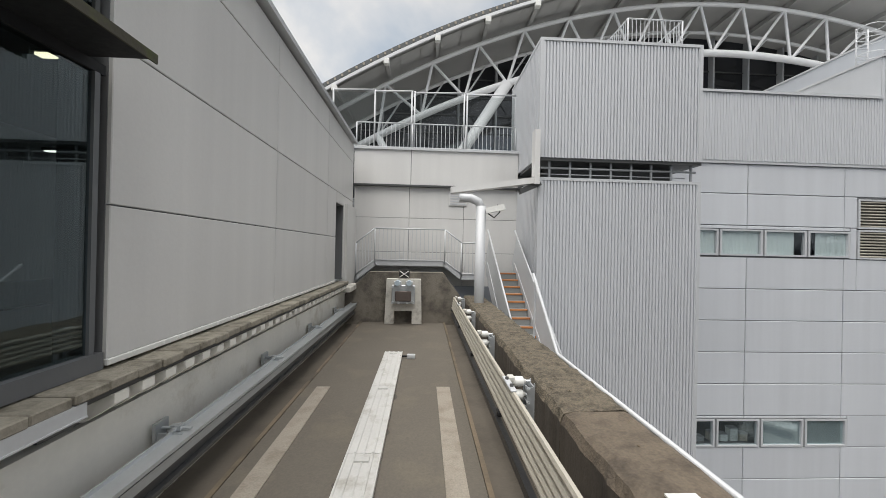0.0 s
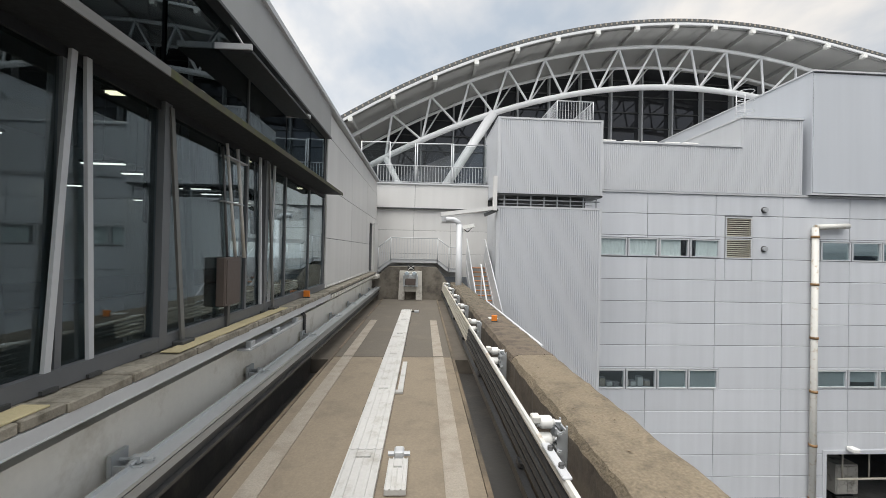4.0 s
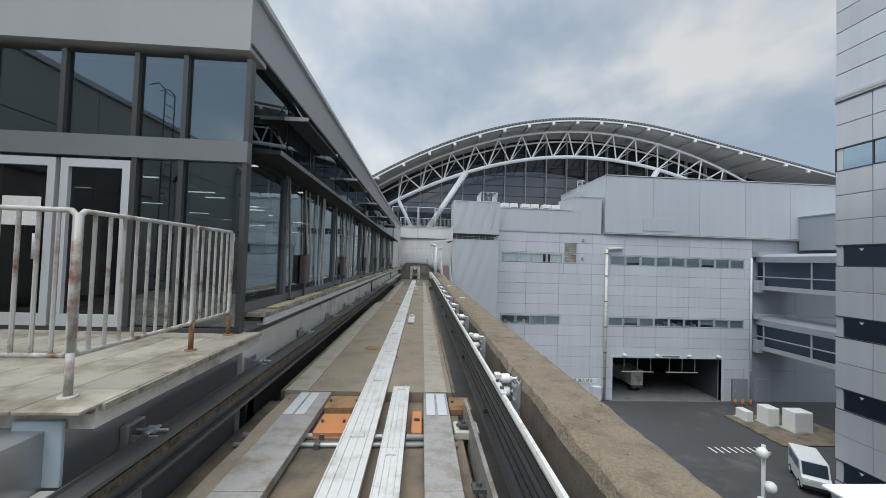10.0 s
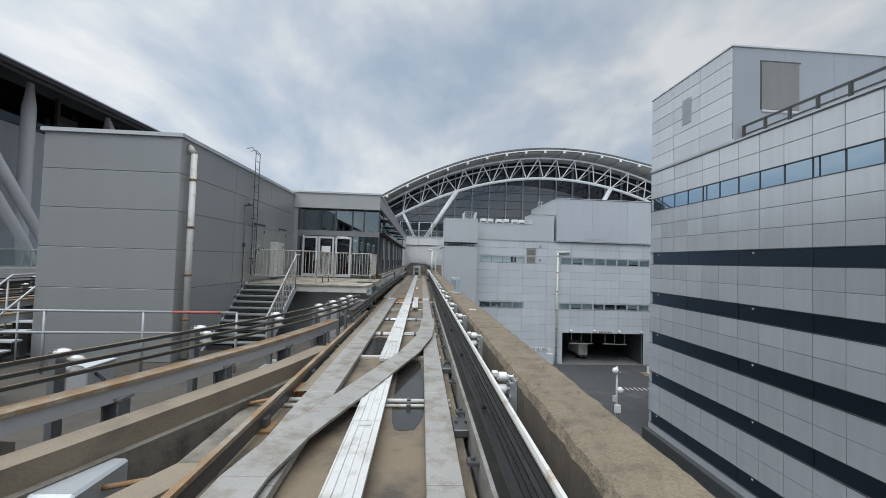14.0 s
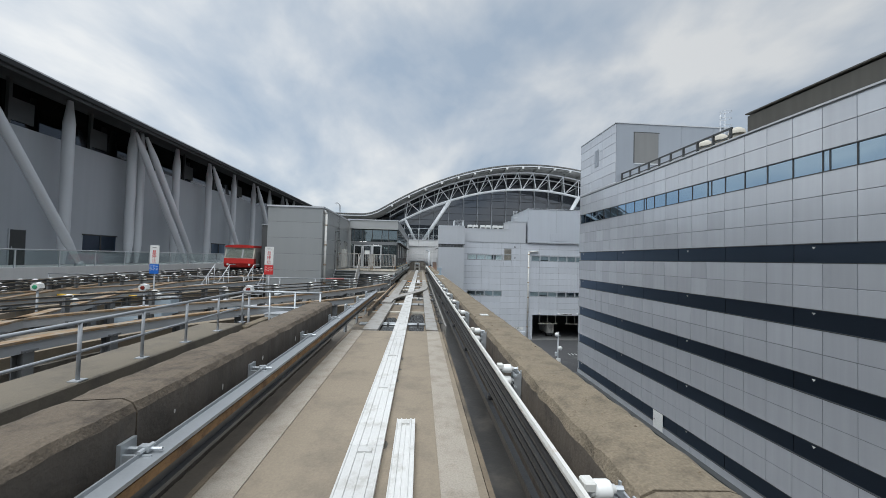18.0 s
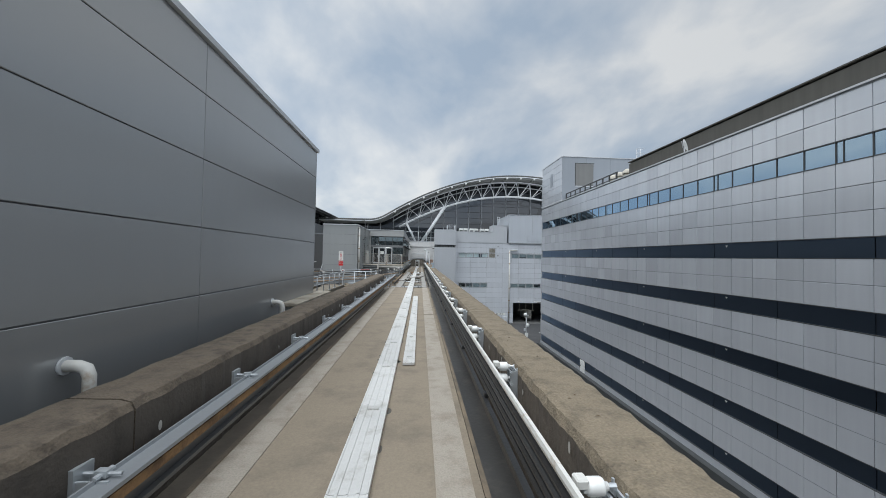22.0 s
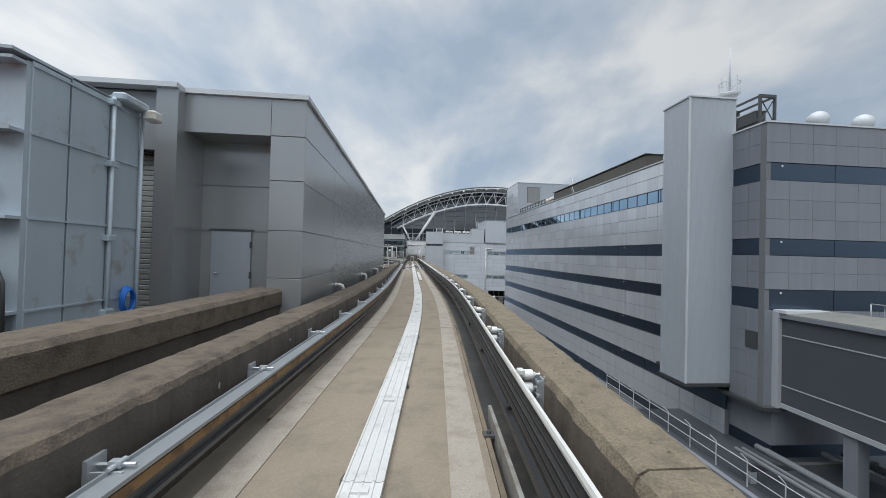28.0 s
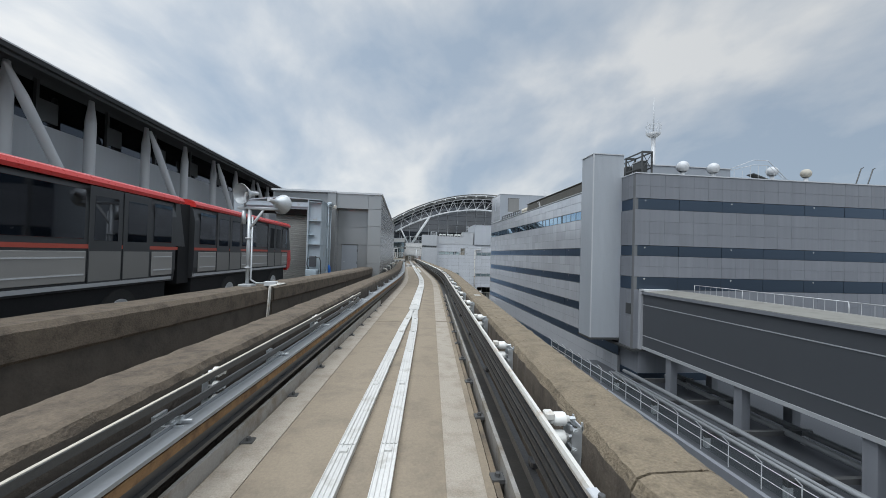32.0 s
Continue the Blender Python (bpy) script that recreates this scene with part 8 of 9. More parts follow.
def yard_track(mid, y0, y1, label, floor=-0.85, cond_side=-1, starts=None, cond=None, pitch=2.0, cmid=None):
    starts = starts or (y0, y0, y0)
    tr = thing("yard_track", label, "track", "yard tracks")
    for xo, ys in ((-0.9, starts[0]), (0.9, starts[1])):
        part("running_beam", sweep(bmesh.new(), rect(xo - 0.19, xo + 0.19, -0.28, -0.02), ys, y1, mid, 0.8), M_DECK, tr)
        part("plinth", sweep(bmesh.new(), rect(xo - 0.3, xo + 0.3, floor, -0.28), ys - 1.5, y1, mid, 1.2), M_CONCS, tr)
    for xo, ys in ((-1.4, y0), (1.4, starts[2])):
        part("guide_beam", sweep(bmesh.new(), rect(xo - 0.14, xo + 0.14, 0.29, 0.34), ys, y1, mid, 0.8), M_BEAM, tr), part("beam_web", sweep(bmesh.new(), rect(xo - 0.11, xo + 0.11, 0.10, 0.29), ys, y1, mid, 0.8), M_STRUT, tr)
        y = ys - 0.8
        while y > y1:
            c = mid(y)
            part("guide_post", GP_ME, None, tr, at=Matrix.Translation((c + xo, y, floor)))
            y -= 1.5
    cmid = cmid or mid
    xo = cond_side * 1.62
    for zz in (0.76, 0.63, 0.50):
        part("conductor_rail", sweep(bmesh.new(), rect(xo - 0.022, xo + 0.022, zz - 0.02, zz + 0.02), cond or y0, y1, cmid, 0.8), M_COND, tr), part("rail_cap", sweep(bmesh.new(), rect(xo - 0.018, xo + 0.016, zz + 0.02, zz + 0.027), cond or y0, y1, cmid, 0.8), M_CAPTAN, tr)
        if cond:
            part("end_tip", beam(bmesh.new(), (cmid(cond) + xo, cond - 0.02, zz), (cmid(cond) + xo + 0.02, cond + 0.20, zz - 0.015), 0.05, 0.05), M_TIP, tr, "faded red rail end")
    ps, y = [], (cond or y0) - 0.35
    while y > y1:
        ps.append(y)
        y -= pitch if len(ps) > 3 or not cond else 0.85
    for y in ps:
        su = thing("conductor_post", "short grey post with white insulators", "rail support", "conductor posts")
        su.matrix_basis = Matrix.Translation((cmid(y) + cond_side * 1.88, y, 0))
        part("post", YP[0], None, su)
        for zz in (0.76, 0.63, 0.50):
            part("insulator", YP[1], None, su, at=Matrix.Translation((0, 0.10 if zz < 0.7 else -0.08, zz)) @ Matrix.Diagonal((cond_side, 1, 1, 1)))
    return tr


bm = bmesh.new()
box(bm, -0.025, 0.025, -0.07, 0.07, -0.80, 0.79), box(bm, -0.06, -0.026, -0.07, -0.055, -0.80, 0.77), box(bm, -0.06, -0.026, 0.055, 0.07, -0.80, 0.77), box(bm, -0.14, 0.14, -0.16, 0.16, -0.86, -0.80)
YP = (mesh_of(bm, M_POST, "post"), mesh_of(lathe(bmesh.new(), [(-0.24, 0.024), (-0.19, 0.024), (-0.185, 0.05), (-0.10, 0.056), (-0.07, 0.05), (-0.065, 0.026), (-0.02, 0.026)], 10), M_CERAM, "insulator"))
bm = bmesh.new()
box(bm, -0.20, 0.20, -0.20, 0.20, 0.0, 0.05), box(bm, -0.085, 0.085, -0.015, 0.015, 0.05, 1.0), box(bm, -0.105, -0.08, -0.10, 0.10, 0.05, 1.0), box(bm, 0.08, 0.105, -0.10, 0.10, 0.05, 1.0), box(bm, -0.15, 0.15, -0.13, 0.13, 0.97, 1.0)
GP_ME = mesh_of(bm, M_POST, "guide_post")
yard_track(div, -29.4, -56.2, "curved rusty guide beams of the diverging track", starts=(-31.0, -36.0, -38.4), cond=-26.9, pitch=1.7, cmid=lambda y: div(y) + 0.15 * min(1.0, max(0.0, (y + 33.0) / 3.5)))
yard_track(third, -22.0, -56.2, "curved rusty guide beams of the depot track")
yard_track(lambda y: -14.6 - 0.0 * y, -45.0, -120.0, "straight depot track beside the wing", pitch=3.4)
def fourth(y):
    s = min(1.0, max(0.0, (-27.0 - y) / 20.0))
    return -11.2 - 3.4 * (s * s * (3 - 2 * s))


yard_track(fourth, -21.0, -47.0, "curved rusty guide beams of the crossing track", pitch=0.95)
for x, y, n in ((-5.6, -38.9, 1.4), (-8.6, -40.2, 1.6), (-10.6, -36.6, 1.2)):
    yb2 = thing("trackside_locker", "long pale grey equipment locker between the tracks", "locker", "trackside lockers")
    part("body", Bv(x - n, x, y, y + 0.6, -0.80, -0.05, w_=0.02), M_BLUEBOX, yb2), part("lid", Bv(x - n - 0.02, x + 0.02, y - 0.03, y + 0.62, -0.05, -0.02, w_=0.006), M_GALV, yb2), part("plinth", B(x - n + 0.05, x - 0.05, y + 0.05, y + 0.55, -0.86, -0.80), M_DARK, yb2)
    part("handle", Bv(x - n / 2 - 0.1, x - n / 2 + 0.1, y - 0.03, y - 0.005, -0.4, -0.36, w_=0.004), M_STEEL, yb2)
for x0, x1, y, z in ((-14.5, -11.2, -37.8, 0.05), (-4.6, -3.7, -36.4, -0.2)):
    yl = thing("yellow_bar", "yellow painted warning bar lying by the track", "bar", "warning bars")
    part("bar", Bv(x0, x1, y - 0.06, y + 0.06, z, z + 0.12, w_=0.02), M_WARN, yl)
    for x in (x0 + 0.3, x1 - 0.3):
        part("stand", B(x - 0.04, x + 0.04, y - 0.05, y + 0.05, -0.86, z), M_STRUT2, yl)
# cable trays, boxes and bent cover plates between the tracks
for i, (x, y, w_, l_, h_) in enumerate(((-7.6, -33.4, 0.5, 0.9, 0.7), (-9.6, -35.2, 0.6, 0.5, 0.55), (-12.9, -33.0, 0.7, 0.6, 0.8), (-6.4, -31.9, 0.4, 0.7, 0.5), (-10.9, -38.6, 0.5, 0.8, 0.6), (-15.8, -36.0, 0.6, 0.6, 0.9), (-8.4, -44.6, 0.5, 0.7, 0.6), (-13.4, -42.0, 0.5, 0.5, 0.7))):
    cb_ = thing("yard_box", "grey switch gear box standing in the yard", "box", "yard boxes")
    part("body", Bv(x, x + w_, y, y + l_, -0.85, -0.85 + h_, w_=0.02), M_STRUT if i % 2 else M_GALV, cb_), part("lid", Bv(x - 0.02, x + w_ + 0.02, y - 0.02, y + l_ + 0.02, -0.85 + h_, -0.82 + h_, w_=0.006), M_STEEL, cb_)
    part("cable", poly_tube(bmesh.new(), [(x + w_, y + 0.2, -0.5), (x + w_ + 0.25, y + 0.1, -0.6), (x + w_ + 0.4, y - 0.3, -0.82), (x + w_ + 0.5, y - 1.2, -0.83)], 0.03, 6), M_BLACK, cb_)
for i, (x, y) in enumerate(((-4.9, -34.5), (-6.0, -37.0), (-9.2, -32.2), (-11.8, -36.4), (-14.2, -39.0), (-7.4, -40.0))):
    cp_ = thing("bent_cover", "brown bent steel cover over a cable trough", "cable cover", "bent covers")
    part("plate", prism(bmesh.new(), [(y, -0.85), (y, -0.55), (y - 0.5, -0.28), (y - 2.2, -0.28), (y - 2.6, -0.5), (y - 2.6, -0.85)], "x", x, x + 0.22), M_BEAM if i % 2 else M_CONCS, cp_), part("lip", B(x - 0.02, x + 0.24, y - 2.2, y - 0.5, -0.28, -0.26), M_PLATE, cp_)
for y0 in (-28.0, -35.0):
    tr_ = thing("cable_tray", "long dark cable tray across the yard", "cable tray", "cable trays")
    part("tray", B(-20.0, -5.0, y0 - 0.18, y0 + 0.18, -0.85, -0.72), M_STRUT2, tr_)
    for k in range(3):
        part("cable", T((-20.0, y0 - 0.1 + 0.1 * k, -0.70), (-5.0, y0 - 0.1 + 0.1 * k, -0.70), 0.03, n=6), M_BLACK, tr_)
bc = thing("junction_cabinet", "grey junction cabinet at the end of the conductor rails", "cabinet")
part("body", Bv(-2.9, -2.32, -26.35, -25.75, -0.85, 0.24, w_=0.02), M_STRUT, bc), part("lid", Bv(-2.93, -2.29, -26.38, -25.72, 0.24, 0.27, w_=0.008), M_RAILG, bc), part("label_plate", Bv(-2.78, -2.66, -26.1, -26.085, 0.27, 0.37, w_=0.003), M_CERAM, bc)
part("bracket", Bv(-2.32, -2.12, -26.6, -26.5, 0.0, 0.3, w_=0.01), M_GALV, bc), part("cable", poly_tube(bmesh.new(), [(-2.3, -26.3, 0.1), (-2.0, -26.1, -0.1), (-1.75, -25.7, 0.0), (-1.62, -25.5, 0.08)], 0.03), M_PIPEW, bc)
# short curved guide piece between the tracks
sg = thing("switch_guide", "rusty curved guide plate at the switch", "guide plate")
part("plate", sweep(bmesh.new(), rect(-1.33, -1.26, 0.09, 0.14), -26.0, -40.5, lambda y: 0.0, 2.0), M_BEAM, sg), part("web", sweep(bmesh.new(), rect(-1.31, -1.28, -0.10, 0.09), -26.0, -40.5, lambda y: 0.0, 2.0), M_STRUT2, sg)
for y in (-27, -29, -31, -33, -35, -37, -39):
    part("foot", Bv(-1.37, -1.22, y - 0.07, y + 0.07, -0.36, 0.02, w_=0.01), M_STRUT2, sg), part("foot_plate", Bv(-1.42, -1.14, y - 0.14, y + 0.14, -0.16, -0.10, w_=0.008), M_RUST, sg)
for i in range(5):
    y = -31.5 - 2.1 * i
    mt_ = thing("switch_motor", "grey switch machine box beside the rail", "switch machine", "switch machines")
    part("body", Bv(-2.7 - 0.2 * i, -2.2 - 0.2 * i, y - 0.35, y + 0.35, -0.85, -0.3, w_=0.03), M_GALV, mt_), part("rod", T((-2.3 - 0.2 * i, y, -0.45), (-1.3, y, -0.2), 0.03), M_RUST, mt_)
# handrail walkway
wr_ = thing("walkway_railing", "galvanised two-bar handrail beside the yard", "railing")
part("rail", poly_tube(bmesh.new(), [(-4.42, -57.5, 0.95), (-4.42, -43.2, 0.95)], 0.028), M_STRUT, wr_), part("rail", poly_tube(bmesh.new(), [(-4.42, -57.5, 0.52), (-4.42, -43.4, 0.52)], 0.024), M_STRUT, wr_)
for i in range(12):
    y = -57.0 + 1.25 * i
    part("post", T((-4.42, y, 0.10), (-4.42, y, 0.95), 0.026), M_STRUT, wr_), part("foot", B(-4.5, -4.34, y - 0.08, y + 0.08, 0.10, 0.115), M_STRUT, wr_)
wy = thing("yard_walkway", "concrete walkway with a dark slot beside the parapet", "walkway", kind="structure")
part("slab", Bv(-5.35, -4.33, -56.3, -43.4, -0.85, 0.10, w_=0.02), M_WALK, wy), part("slot_floor", B(-4.33, -2.2, -56.3, -43.4, -1.2, -0.8), M_BLACK, wy), part("edge_kerb", Bv(-4.45, -4.2, -43.4, -38.0, -0.85, 0.02, w_=0.02), M_CONC, wy)
part("rail", T((-4.42, -43.2, 0.95), (-2.26, -43.2, 0.95), 0.028), M_GALV, wr_), part("rail", T((-4.42, -43.2, 0.52), (-2.26, -43.2, 0.52), 0.024), M_GALV, wr_)
for x in (-3.7, -3.0, -2.3):
    part("post", T((x, -43.2, -0.85), (x, -43.2, 0.95), 0.026), M_GALV, wr_)
fr2 = thing("yard_fence_rail", "long galvanised handrail across the yard", "railing")
for z in (0.6, 0.1):
    part("rail", T((-20.5, -31.6, z), (-3.85, -30.4, z), 0.03), M_STRUT, fr2)
for i in range(9):
    f = i / 8
    part("post", T((-20.5 + 16.65 * f, -31.6 + 1.2 * f, -0.85), (-20.5 + 16.65 * f, -31.6 + 1.2 * f, 0.6), 0.03), M_STRUT, fr2)
part("red_length", T((-5.3, -30.505, 0.6), (-4.2, -30.425, 0.6), 0.034), M_TIP, fr2, "faded red painted length of rail")
for xx, yy, top, mt, tx in ((-5.58, -38.6, 2.32, M_REDSIGN, "ランド\nサイド"), (-9.97, -38.66, 2.25, M_BLUE, "エアー\nサイド")):
    sg_ = thing("stop_sign", "white stop sign over a coloured plate on a post", "sign", "stop signs")
    part("plate", Bv(xx - 0.17, xx + 0.17, yy - 0.02, yy + 0.02, top - 0.72, top, w_=0.004), M_CERAM, sg_), part("lower_plate", Bv(xx - 0.17, xx + 0.17, yy - 0.02, yy + 0.02, top - 1.12, top - 0.74, w_=0.004), mt, sg_)
    part("post", T((xx, yy + 0.04, -0.85), (xx, yy + 0.04, top - 0.1), 0.03), M_STEEL, sg_)
    for k, c in enumerate("一旦停止"):
        letters("character", c, 0.17, M_REDSIGN if k > 0 else M_INK, pose(xx, yy - 0.024, top - 0.10 - 0.17 * k, 90, 0, 0), sg_)
    letters("lettering", tx, 0.11, M_CERAM, pose(xx, yy - 0.024, top - 0.90, 90, 0, 0), sg_)
for xx, yy, zz, mt in ((-4.62, -42.4, 0.93, M_REDLAMP), (-9.0, -40.5, 0.75, M_REDLAMP), (-12.0, -41.0, 0.75, M_GREENSIGN)):
    sl_ = thing("signal_lamp", "small round track signal lamp", "signal", "track signals")
    part("housing", T((xx - 0.04, yy + 0.12, zz), (xx, yy - 0.10, zz), 0.14, n=6), M_CERAM, sl_), part("lens", T((xx, yy - 0.10, zz), (xx + 0.005, yy - 0.13, zz), 0.07, 0.055, n=14), mt, sl_), part("post", T((xx, yy, -0.85), (xx, yy, zz - 0.1), 0.035), M_STRUT, sl_)
for xx, yy in ((-6.0, -36.6), (-13.2, -37.0)):
    yb = thing("yellow_step", "yellow painted step block in the yard", "step", "yellow steps")
    part("block", Bv(xx, xx + 0.9, yy, yy + 0.5, -0.85, -0.4, w_=0.01), M_SAFETY, yb), part("tread", B(xx + 0.05, xx + 0.85, yy + 0.04, yy + 0.46, -0.4, -0.38), M_STEEL, yb)
jb = thing("junction_box", "pale grey junction box on the yard wall", "box")
part("body", Bv(-4.4, -3.3, -41.8, -41.2, -0.85, 0.1, w_=0.02), M_STEEL, jb), part("lid", B(-4.42, -3.28, -41.82, -41.18, 0.1, 0.13), M_STRUT, jb)
for s in range(2):
    sb = thing("steel_steps", "small steel steps with handrails by the hut", "stairs", "yard steps")
    x0 = -10.2 - 2.4 * s
    for i in range(5):
        part("tread", B(x0, x0 + 0.9, -30.6 + 0.25 * i, -30.35 + 0.25 * i, -0.7 + 0.2 * i, -0.66 + 0.2 * i), M_STEEL, sb)
    for xx in (x0, x0 + 0.9):
        part("handrail", poly_tube(bmesh.new(), [(xx, -30.8, 0.1), (xx, -29.3, 1.3), (xx, -28.6, 1.3)], 0.025), M_STEEL, sb)
        for i in range(3):
            part("post", T((xx, -30.6 + 0.6 * i, -0.8), (xx, -30.6 + 0.6 * i, 0.26 + 0.48 * i), 0.02), M_STEEL, sb)

# ---- train shed ----
shed = thing("train_shed", "large grey panelled train shed", "shed", kind="structure")
QX, QY0, QY1 = -2.73, -80.35, -56.2
ZS = [-0.6, 0.35, 1.37, 2.39, 3.43, 4.42, 5.22]
part("body", B(-8.6, QX - 0.03, QY0 + 1.6, QY1 - 0.03, -0.6, 5.2), M_JOINT, shed)
clad(shed, "+x", QX - 0.03, QY0, QY1, ZS, 6.0, M_SHED)
part("far_face", B(-8.6, QX, QY1 - 0.03, QY1, -0.6, 5.2), M_SHED, shed)
part("coping", B(-8.6, QX + 0.06, QY0 + 0.0, QY1 + 0.05, 5.22, 5.32), M_STEEL, shed), part("coping", B(-8.6, QX + 0.06, QY0 - 0.06, QY0, 5.22, 5.32), M_STEEL, shed)
# end face: jamb, recess with door, shutter bay
part("jamb", B(-3.46, QX - 0.03, QY0 + 0.03, QY0 + 1.6, -0.6, 5.2), M_JOINT, shed)
clad(shed, "-y", QY0 + 0.03, -3.46, QX, [-0.6, 1.37, 2.39, 3.46, 4.42, 5.22], 0.73, M_SHED)
part("recess_head", B(-5.5, -3.46, QY0, QY0 + 1.6, 4.42, 5.22), M_SHED, shed), part("recess_back", B(-5.5, -3.46, QY0 + 0.75, QY0 + 1.6, -0.6, 4.42), M_SHED, shed)
part("recess_joint", B(-5.3, -3.46, QY0 + 0.74, QY0 + 0.75, 3.42, 3.44), M_JOINT, shed)
part("recess_joint", B(-5.3, -3.46, QY0 + 0.74, QY0 + 0.75, 2.38, 2.40), M_JOINT, shed)
part("jamb", B(-5.62, -5.2, QY0 - 0.25, QY0 + 1.6, -0.6, 5.22), M_SHED, shed)
part("head", B(-8.6, -5.5, QY0, QY0 + 1.6, 4.0, 5.22), M_SHED, shed)
part("coping", B(-8.6, -5.2, QY0 - 0.32, QY0, 5.22, 5.32), M_STEEL, shed)
d = thing("shed_door", "flush grey steel door in the shed recess", "door")
part("leaf", B(-4.95, -4.08, QY0 + 0.70, QY0 + 0.75, 0.3, 2.38), M_BLOCK, d), part("frame", B(-5.0, -4.03, QY0 + 0.69, QY0 + 0.74, 2.38, 2.43), M_DARK, d), part("handle", T((-4.85, QY0 + 0.66, 1.42), (-4.78, QY0 + 0.66, 1.42), 0.02), M_STEEL, d)
for z in (0.6, 1.3, 2.0):
    part("hinge", B(-4.1, -4.06, QY0 + 0.68, QY0 + 0.70, z, z + 0.15), M_DARK, d)
sh = thing("roller_shutter", "grey ribbed roller shutter closing the shed", "shutter")
for i in range(34):
    part("slat", Bv(-8.5, -5.62, QY0 + 0.28, QY0 + 0.33, 0.15 + 0.112 * i, 0.255 + 0.112 * i, w_=0.015), M_SHUTTER, sh)
part("box", B(-8.5, -5.62, QY0 + 0.1, QY0 + 0.4, 3.96, 4.0), M_DARK, sh)
# pale blue swing portal in front of the shutter
po = thing("portal_gate", "pale blue steel portal frame with stiffener ribs", "gate")
part("leg_web", B(-5.87, -5.34, -83.42, -83.36, -0.9, 4.32), M_LIGHTBLUE, po), part("front_flange", B(-5.92, -5.86, -83.62, -83.36, -0.9, 4.36), M_LIGHTBLUE, po)
for i, (y0, y1) in enumerate(((-83.36, -82.82), (-82.80, -82.12), (-82.10, -81.45))):
    part("side_panel", Bv(-5.36, -5.32, y0, y1 - 0.01, -0.9, 4.34 + 0.05 * i, w_=0.006), M_LIGHTBLUE, po)
for z in (1.1, 2.3, 3.4, 4.28):
    part("rib", B(-5.86, -5.34, -83.60, -83.42, z - 0.02, z + 0.02), M_LIGHTBLUE, po), part("rib", B(-5.33, -5.30, -83.36, -81.45, z - 0.015, z + 0.015), M_LIGHTBLUE, po)
part("rib", B(-5.86, -5.62, -83.58, -83.42, 2.72, 2.75), M_LIGHTBLUE, po)
part("hinge_bar", T((-5.27, -82.11, -0.8), (-5.27, -82.11, 4.40), 0.03), M_LIGHTBLUE, po), part("hinge_bar", T((-5.27, -81.47, -0.8), (-5.27, -81.47, 4.40), 0.03), M_LIGHTBLUE, po)
for z in (0.9, 2.1, 3.3, 4.3):
    part("hinge", Bv(-5.33, -5.22, -82.2, -82.02, z - 0.05, z + 0.05, w_=0.01), M_LIGHTBLUE, po)
part("roof_plate", prism(bmesh.new(), [(-8.75, 4.22), (-7.2, 4.42), (-5.32, 4.36), (-5.32, 4.40), (-7.2, 4.48), (-8.75, 4.28)], "y", -83.62, -81.45), M_LIGHTBLUE, po)
# inner_shade: dark bar standing for the shade under the portal roof
part("lintel", B(-8.7, -5.92, -83.60, -83.50, 3.92, 4.24), M_LIGHTBLUE, po), part("lintel_flange", B(-8.7, -5.92, -83.66, -83.50, 4.02, 4.06), M_LIGHTBLUE, po), part("inner_shade", B(-8.7, -5.9, -81.5, -81.4, 3.88, 4.26), M_DARK, po)
part("far_leg", B(-9.2, -8.72, -83.62, -81.45, -0.9, 4.3), M_LIGHTBLUE, po), part("leg_back", B(-5.87, -5.8, -83.36, -81.45, -0.9, 4.3), M_LIGHTBLUE, po)
part("track_arm", Bv(-5.34, -5.12, -82.1, -81.5, 4.36, 4.5, w_=0.03), M_LIGHTBLUE, po), part("motor", Bv(-5.2, -4.98, -81.6, -81.36, 4.22, 4.4, w_=0.03), M_PIPEW, po)
hs_ = thing("blue_hose", "coiled blue hose hung on the portal's side", "hose")
for i in range(4):
    part("coil", poly_tube(bmesh.new(), [(-5.24 + 0.02 * i, -81.75 + 0.13 * math.cos(2 * math.pi * j / 12), 1.05 + (0.24 - 0.02 * i) * math.sin(2 * math.pi * j / 12)) for j in range(13)], 0.018, 5), M_BLUE, hs_)
ft = thing("portal_cabinet", "low white control cabinet beside the portal leg", "cabinet")
part("body", Bv(-5.85, -5.35, -83.98, -83.64, -0.9, 1.12, w_=0.02), M_BLUEBOX, ft), part("door", B(-5.8, -5.40, -83.995, -83.98, -0.8, 1.05), M_BLUEBOX, ft)
eb = thing("control_box", "grey control box with cables on the portal", "box")
part("body", Bv(-5.72, -5.44, -83.85, -83.6, 1.25, 1.75, w_=0.02), M_GANG, eb), part("cable", poly_tube(bmesh.new(), [(-5.46, -83.72, 1.68), (-5.3, -83.72, 1.7), (-5.22, -83.72, 1.5), (-5.2, -83.72, 0.9)], 0.022, 6), M_DARK, eb), part("cable", poly_tube(bmesh.new(), [(-5.7, -83.75, 1.68), (-5.82, -83.75, 1.6), (-5.84, -83.75, 1.35), (-5.74, -83.75, 1.15)], 0.018, 6), M_DARK, eb)
for yy in (-59.45, -64.35, -70.5, -76.6):
    vp = thing("wall_vent_pipe", "white bent vent pipe on the shed wall", "vent pipe", "shed vent pipes")
    part("bend", poly_tube(bmesh.new(), [(QX, yy, 0.93), (QX + 0.13, yy, 0.93), (QX + 0.20, yy, 0.905), (QX + 0.23, yy, 0.84), (QX + 0.23, yy, 0.3)], 0.055, 12), M_PIPEW, vp), part("flange", T((QX, yy, 0.93), (QX + 0.02, yy, 0.93), 0.085, n=12), M_STEEL, vp)
lp = thing("shed_ledge", "stained pale ledge by the shed's far corner", "ledge")
